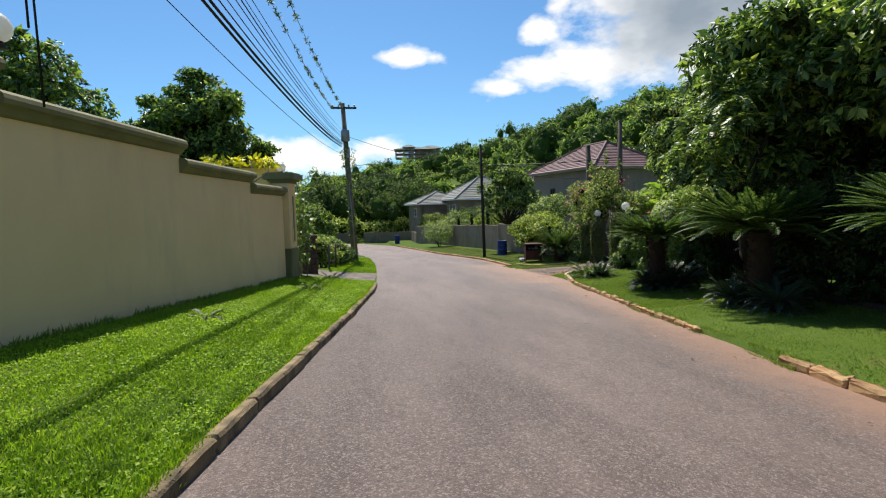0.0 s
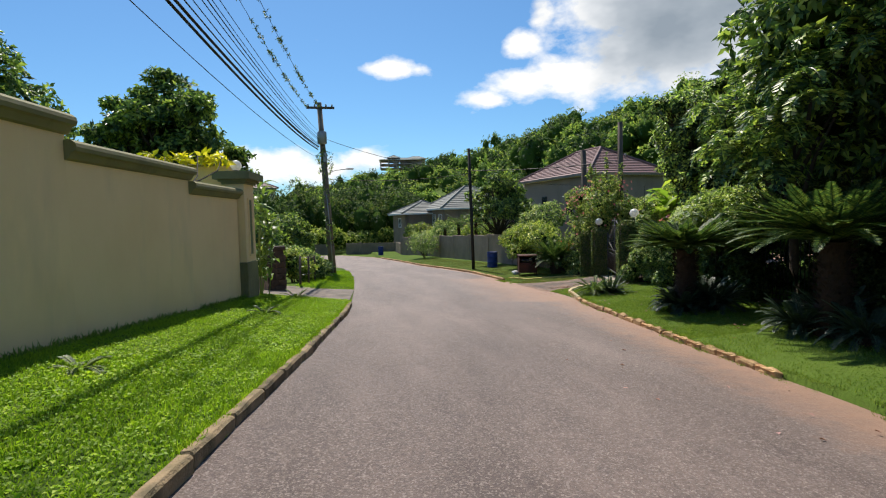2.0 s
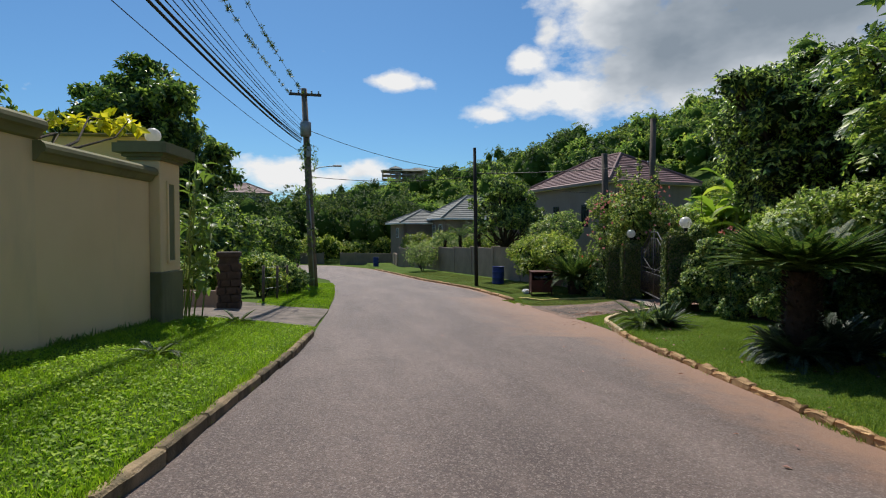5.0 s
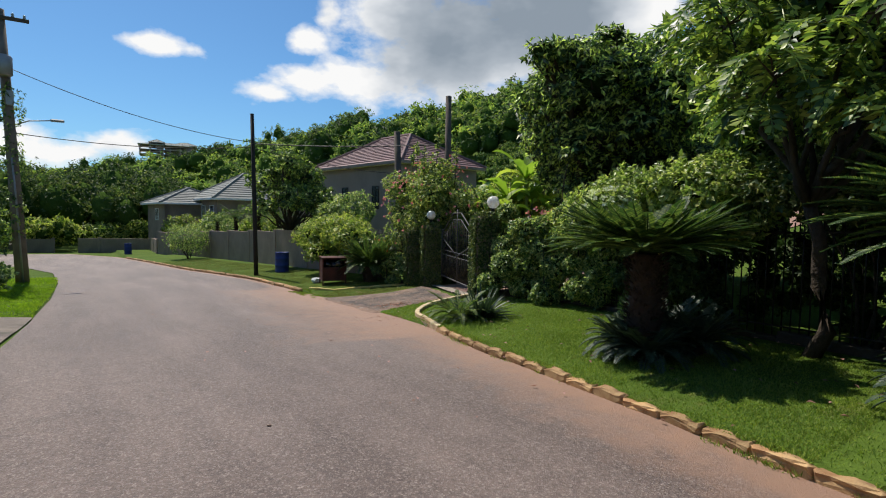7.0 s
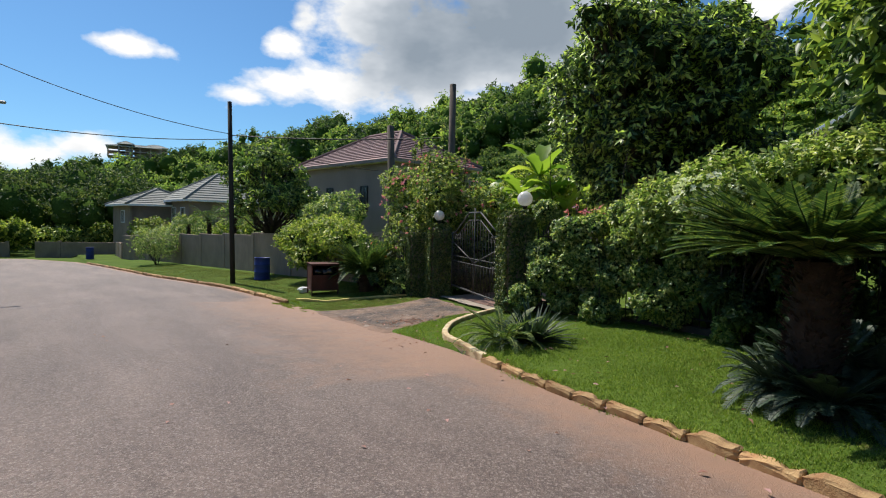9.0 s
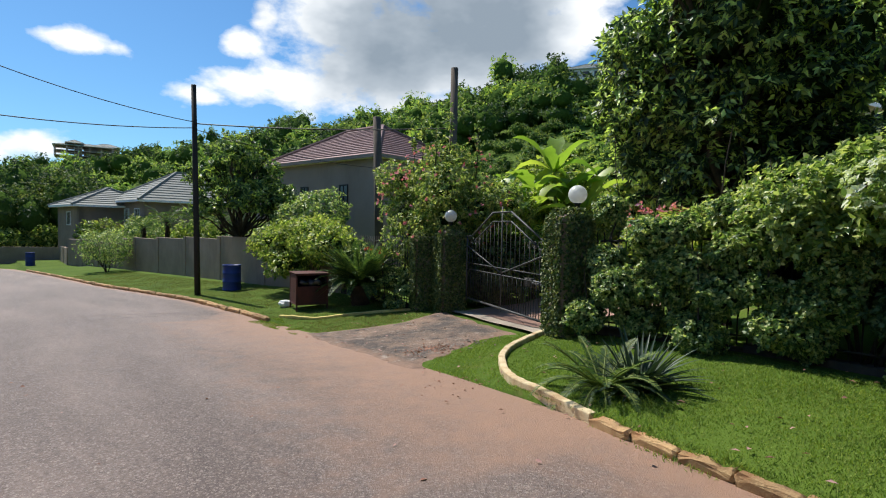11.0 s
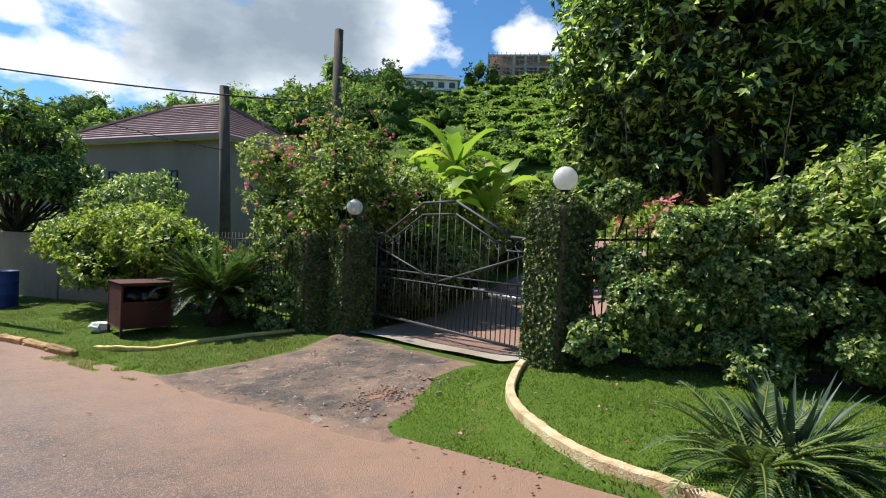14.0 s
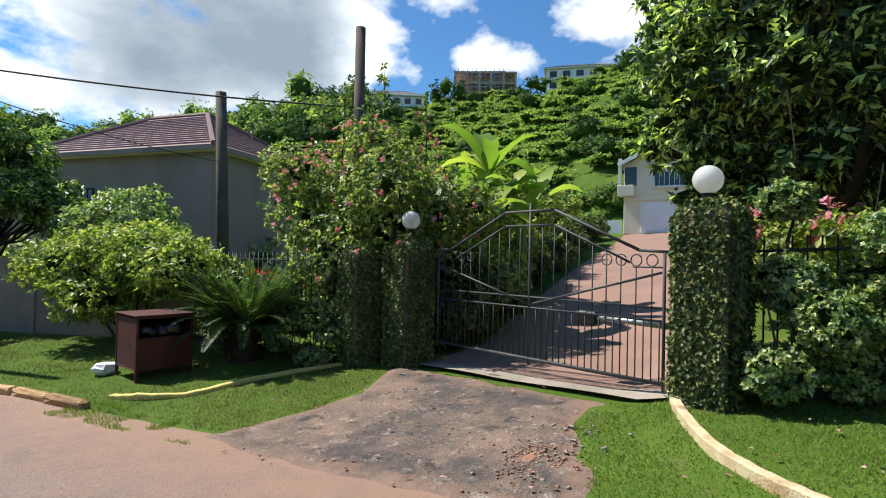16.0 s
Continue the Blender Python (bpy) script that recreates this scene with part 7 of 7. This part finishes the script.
# ---- left side trees ----
tree("garden_tree", -11.2, 50.0, gz(-11.2, 50), [(0, 0, 10.5, 3.6, 3.6, 3.0), (-3.5, 0.5, 9.0, 3.2, 3.0, 2.8), (2.2, 1.0, 8.2, 2.6, 2.6, 2.8), (0.4, -1.5, 6.8, 3.4, 3.0, 2.8), (0.2, 0.5, 13.4, 2.6, 2.6, 2.0), (-6.2, 1.2, 7.2, 2.8, 2.8, 2.4), (-3.0, 0.5, 11.8, 2.2, 2.2, 1.8), (2.5, 0, 5.0, 2.2, 2.2, 2.0), (-4, 0, 5.0, 3.0, 2.6, 2.2)], 0.4, 3.0, 6200, 8, 0.42, 0.2, "leaf_tree", "large rounded dark green tree beyond the wall", seed=121, core=0.5, sprays=34)
tree("garden_tree", -14.5, 32.0, gz(-14.5, 32), [(0, 0, 8.6, 2.6, 2.6, 1.8), (1.4, 0.5, 7.4, 1.6, 1.6, 1.2), (-2.5, 0.5, 8.8, 2.4, 2.4, 2.0), (-0.8, 0, 10.6, 2.0, 2.0, 1.4), (-3.5, 0, 6.5, 2.4, 2.4, 2.0)], 0.3, 3.0, 2400, 8, 0.32, 0.16, "leaf_tree", "tree with pale blossom behind the garden wall", seed=122, sprays=16)
for i, (px, py, h) in enumerate(((-4.5, 40, 5), (-8, 37, 5.5), (-2.5, 46, 4.6), (-6.5, 62, 6), (-12, 42, 6), (-3.2, 30, 3.2), (-6, 29, 4))):
    tree("roadside_tree", px, py, gz(px, py), [(0, 0, h * 0.62, h * 0.36, h * 0.36, h * 0.3), (h * 0.18, -h * 0.1, h * 0.4, h * 0.28, h * 0.28, h * 0.24), (-h * 0.2, h * 0.1, h * 0.5, h * 0.28, h * 0.28, h * 0.26)], 0.14, h * 0.3, 1100, 7, 0.24, 0.12, "leaf_tree", "dark leafy tree behind the side garden", seed=130 + i, group="side garden trees")
for i, (px, py, s, mt) in enumerate(((-0.9, 27.2, 0.8, "leaf_light"), (-0.2, 29.0, 0.75, "leaf_hedge"), (-0.6, 30.6, 0.8, "leaf_hedge"), (-2.2, 26.2, 0.9, "leaf_light"), (-3.2, 24.6, 0.8, "leaf_hedge"), (-1.4, 32.5, 0.9, "leaf_hedge"))):
    shrub("side_shrub", px, py, gz(px, py), [(0, 0, 1.0 * s, 0.75 * s, 0.75 * s, 0.8 * s), (0.3, 0.5, 0.7 * s, 0.6, 0.6, 0.5), (-0.4, 0.2, 1.3 * s, 0.5, 0.5, 0.5)], 520, 7, 0.13, 0.065, mt, "untidy shrub in the side garden", seed=140 + i, group="side garden shrubs", core=0.6)
cr = shrub("croton_row", -2.3, 14.5, 1.6, [(-0.05, 0.2, 0.40, 0.14, 0.3, 0.05), (0.35, 2.9, 1.10, 0.25, 0.4, 0.12), (-0.1, 3.2, 1.16, 0.4, 0.4, 0.12), (-0.8, 3.5, 1.16, 0.45, 0.3, 0.13), (-1.5, 3.6, 1.2, 0.4, 0.3, 0.13)], 36, 6, 0.20, 0.11, "leaf_yellow", "bright yellow croton leaves above the wall", seed=150)


def stone_pier(x, y, w, h, label):
    t = thing("stone_pier", x, y, gz(x, y), 6, label, "pillar", "stone piers")
    part("core", block((w - 0.06, w - 0.06, h + 0.2), (0, 0, h / 2 - 0.1), 0.01), "stone_dark", t)
    rng = np.random.default_rng(77)
    for face in range(4):
        for row in range(6):
            for col in range(2):
                sz = h * 0.82 / 6
                bm = block((w / 2 * 0.92, 0.07, sz * 0.9), (0, 0, 0), 0.018)
                for v in bm.verts:
                    v.co += Vector(rng.normal(size=3)) * 0.012
                s = part("stone", bm, "stone_dark", t)
                s.matrix_basis = pose(0, 0, 0, 0, 0, 90 * face) @ pose((col - 0.5) * w / 2 + (0.05 if row % 2 else -0.05), -w / 2 + 0.02, sz * (row + 0.5))
    part("cap", block((w + 0.08, w + 0.08, 0.14), (0, 0, h - 0.02), 0.02), "stone_dark", t)


def far_house(x, y, w, d, h, label, mat, roof):
    t = thing("far_house", x, y, gz(x, y), 12, label, "house")
    part("wall", block((w, d, h + 1), (0, 0, h / 2 - 0.5), 0.02), mat, t)
    hip_roof(t, -w / 2, w / 2, -d / 2, d / 2, h, 1.9, 0.6, roof, 7)
    for i in range(3):
        part("window", block((1.1, 0.1, 1.3), (-w / 2 + w * (i + 0.5) / 3, -d / 2 - 0.02, h - 1.3)), "glass", t)


far_house(-14.0, 108, 9, 7, 10.5, "pale pink house with a red roof above the trees", "white_wall", "tile_red")
globe_lamp(-3.10, 6.35, 2.88, 0.15, "white globe lamp on the wall coping", 0.06)
stone_pier(-1.25, 22.9, 0.55, 1.55, "dark field-stone gate pier beside the crossing")
block_wall([(-1.5, 23.2), (-6, 24.6)], 0.5, "low grey garden wall")


def loose_bag(x, y, r, mat, label):
    t = thing("litter_bag", x, y, gz(x, y), 0, label, "bag")
    rng = np.random.default_rng(17)
    bm = bmesh.new()
    bmesh.ops.create_icosphere(bm, subdivisions=2, radius=r)
    for v in bm.verts:
        v.co = Vector((v.co.x * 1.3, v.co.y, v.co.z * 0.7 + r * 0.6)) + Vector(rng.normal(size=3)) * r * 0.12
    part("sack", bm, mat, t)


loose_bag(10.0, 29.3, 0.16, "white", "crumpled white plastic bag beside the refuse cage")


def picket_posts(pts, h, label):
    """Rough posts with sagging wire between them."""
    t = thing("wire_fence", *pts[0], gz(*pts[0]), 0, label, "fence")
    x0, y0 = pts[0]
    z0 = gz(x0, y0)
    tops = []
    for x, y in pts:
        z = gz(x, y) - z0
        rod("post", [(x - x0, y - y0, z - 0.2), (x - x0 + 0.02, y - y0, z + h)], 0.045, "wood_pole", t, 7)
        tops.append((x - x0, y - y0, z))
    for hh in (0.35, 0.65, 0.95):
        rod("wire", [(a, b, c + hh * h) for a, b, c in tops], 0.006, "steel", t, 4)


picket_posts([(-0.55, 24.6), (-0.3, 26.4), (-0.1, 28.2), (0.0, 30.0), (0.05, 31.8)], 1.15, "rough timber posts with wire along the side garden")

# ---- grass ----


def in_drive(x, y):
    """True over the crossing and the apron, with a ragged rim."""
    n = 0.07 * np.sin(x * 7.1 + y * 3.3) + 0.05 * np.sin(y * 9.7 - x * 4.9)
    px, py = 9.9 + (x - 9.9) / 0.88 + n, 22.9 + (y - 22.9) / 0.88 + n * 0.7
    hit = np.zeros(len(x), dtype=bool)
    for (xa, ya), (xb, yb) in zip(APRON, APRON[1:] + APRON[:1]):
        if ya != yb:
            hit ^= ((ya > py) != (yb > py)) & (px < (xb - xa) * (py - ya) / (yb - ya) + xa)
    return hit | ((y > 19.4) & (y < 23.7) & (x < 2)) | ((x > 11.0) & (y > 20.7) & (y < 24.7))


def value_noise(x, y, scale, seed):
    """Smooth random values from 0 to 1 over the plan."""
    rng = np.random.default_rng(seed)
    grid = rng.random((64, 64))
    u, v = x * scale, y * scale
    i, j = np.floor(u).astype(int), np.floor(v).astype(int)
    a, b = u - i, v - j
    a, b = a * a * (3 - 2 * a), b * b * (3 - 2 * b)
    g = lambda p, q: grid[p % 64, q % 64]
    return (g(i, j) * (1 - a) + g(i + 1, j) * a) * (1 - b) + (g(i, j + 1) * (1 - a) + g(i + 1, j + 1) * a) * b


def grass(name, y0, y1, side, lo, hi, n, height, seed, label, mat="blade", broad=False, patchy=0.0):
    """Blades over a strip beside the road: lo and hi are metres out from the road's edge."""
    rng = np.random.default_rng(seed)
    y = y0 + (y1 - y0) * rng.random(n) ** 1.25
    u = rng.random(n)
    if side < 0:
        hi_ = np.minimum(hi, lerp(RY, XL, y) - (WX + WM * (y - 18)) - 0.02) if y1 < 19 else hi
        x = lerp(RY, XL, y) - (lo + (hi_ - lo) * u)
    else:
        x = lerp(RY, XR, y) + lo + (hi - lo) * u
    keep = ~in_drive(x, y)
    if patchy:
        keep &= value_noise(x, y, 2.3, seed + 5) > patchy
    x, y = x[keep], y[keep]
    n = len(x)
    clump = 0.25 + 0.9 * value_noise(x, y, 1.1, seed) + 0.5 * value_noise(x, y, 4.0, seed + 9)
    z = ground_z(x, y)
    pos = np.stack([x, y, z - 0.005], 1)
    h = height * np.clip(clump, 0.35, 1.3) * (0.6 + 0.7 * rng.random(n))
    if broad:
        pos[:, 2] += 0.02 + 0.03 * rng.random(n)
        along = rng.normal(size=(n, 3)) * np.array([1, 1, 0.25])
        v, f = leaf_arrays(pos, along, rng.normal(size=(n, 3)) * 0.3 + np.array([0, 0, 1.0]), h, h * 0.8)
    else:
        along = rng.normal(size=(n, 3)) * np.array([0.55, 0.55, 0.15]) + np.array([0, 0, 0.9])
        v, f = leaf_arrays(pos, along, rng.normal(size=(n, 3)), h, 0.006 + 0.006 * rng.random(n))
    return tagged(tri_mesh(name, v, f, mat), label, "grass", kind="stuff")


grass("lawn_grass", 1.0, 9.5, -1, 0.0, 4.0, 80000, 0.055, 301, "thick bright green lawn grass")
grass("lawn_grass", 9.5, 18.9, -1, 0.0, 4.0, 48000, 0.06, 302, "thick bright green lawn grass")
grass("lawn_weeds", 1.0, 18.9, -1, 0.1, 3.4, 26000, 0.035, 303, "broad-leaved weeds and clover in the lawn", "blade", True)
grass("lawn_grass", 3.0, 11.0, 1, 0.05, 4.2, 34000, 0.038, 304, "short green lawn grass before the hedge", "blade_dull")
grass("lawn_grass", 11.0, 21.6, 1, 0.0, 3.4, 100000, 0.034, 305, "short green lawn grass before the hedge", "blade_dull")
grass("verge_grass", 23.8, 36.0, -1, 0.0, 2.2, 24000, 0.07, 306, "bright tufted grass round the pole")
grass("verge_grass", 24.7, 50.0, 1, 0.05, 3.2, 46000, 0.045, 307, "dull mown grass verge beside the kerb", "blade_verge")

grass("verge_tufts", 25.1, 28.2, 1, -0.45, 0.15, 5200, 0.06, 308, "ragged grass creeping over the edge of the road", "blade_dull", patchy=0.5)
grass("verge_tufts", 6.0, 17.6, 1, -0.14, 0.12, 5200, 0.07, 309, "ragged grass hanging over the kerb", "blade_dull", patchy=0.5)
grass("verge_tufts", 3.0, 18.9, -1, -0.04, 0.12, 7000, 0.07, 310, "ragged grass hanging over the kerb", "blade", patchy=0.5)


def litter(name, n, box, seed, label):
    """Fallen leaves lying on the ground."""
    rng = np.random.default_rng(seed)
    x, y = rng.uniform(box[0], box[1], n), rng.uniform(box[2], box[3], n)
    z = ground_z(x, y)
    onroad = (x > lerp(RY, XL, y)) & (x < lerp(RY, XR, y))
    z = np.where(onroad, z + 0.06, z + 0.05)
    pos = np.stack([x, y, z], 1)
    v, f = leaf_arrays(pos, rng.normal(size=(n, 3)) * np.array([1, 1, 0.1]), rng.normal(size=(n, 3)) * 0.2 + np.array([0, 0, 1.0]), 0.04 + 0.05 * rng.random(n), 0.02 + 0.03 * rng.random(n))
    return tagged(tri_mesh(name, v, f, "dry"), label, "leaf litter", kind="stuff")


litter("leaf_litter", 160, (7.6, 11.0, 10.0, 20.5), 311, "dry fallen leaves scattered on the lawn")
litter("leaf_litter", 90, (8.2, 11.8, 21.0, 26.5), 312, "dry fallen leaves and grit on the apron")
litter("leaf_litter", 70, (3.5, 7.5, 4.0, 24.0), 313, "few dry leaves along the side of the road")


def wall_weeds(seed):
    """Seeding weeds along the foot of the boundary wall."""
    rng = np.random.default_rng(seed)
    n = 2600
    y = rng.uniform(3, 17.6, n)
    x = WX + WM * (y - 18) + 0.03 + 0.16 * rng.random(n) ** 2
    keep = value_noise(x, y, 1.4, 5) > 0.35
    x, y = x[keep], y[keep]
    n = len(x)
    pos = np.stack([x, y, ground_z(x, y)], 1)
    v, f = leaf_arrays(pos, rng.normal(size=(n, 3)) * np.array([0.4, 0.4, 0.1]) + np.array([0.1, 0, 1.0]), rng.normal(size=(n, 3)), 0.05 + 0.11 * rng.random(n) ** 2, 0.012 + 0.012 * rng.random(n))
    return tagged(tri_mesh("wall_weeds", v, f, "blade_dull"), "straggling weeds along the foot of the wall", "weeds", kind="stuff")


wall_weeds(321)


def rubble(name, n, cx, cy, r, size, mat, label, seed):
    """Broken bits lying where the surface has given way."""
    rng = np.random.default_rng(seed)
    x, y = cx + rng.normal(size=n) * r, cy + rng.normal(size=n) * r * 0.6
    z = np.maximum(ground_z(x, y), [road_z(a, b) + 0.02 if a < lerp(RY, XR, b) else -99 for a, b in zip(x, y)]) + 0.028
    s = size * (0.4 + 1.1 * rng.random((n, 1, 1)) ** 2)
    lump = 0.6 + 0.7 * rng.random((n, len(ICO_V), 1))
    v = (ICO_V[None] * lump * s * np.array([1.0, 1.0, 0.6]) + np.stack([x, y, z], 1)[:, None, :]).reshape(-1, 3)
    f = (ICO_F[None] + (np.arange(n) * len(ICO_V))[:, None, None]).reshape(-1, 3)
    return tagged(tri_mesh(name, v, f, mat), label, "rubble", kind="stuff")


rubble("rubble", 300, 9.2, 21.65, 0.32, 0.014, "red_earth", "red broken stones in the hole in the apron", 331)
rubble("rubble", 160, 9.7, 21.5, 0.42, 0.018, "concrete", "pale crumbled concrete beside the hole", 332)
rubble("rubble", 260, 10.2, 23.4, 1.0, 0.011, "concrete", "loose gravel over the apron", 333)
rubble("rubble", 60, 8.0, 19.6, 0.4, 0.012, "red_earth", "crumbled earth along the kerb", 334)
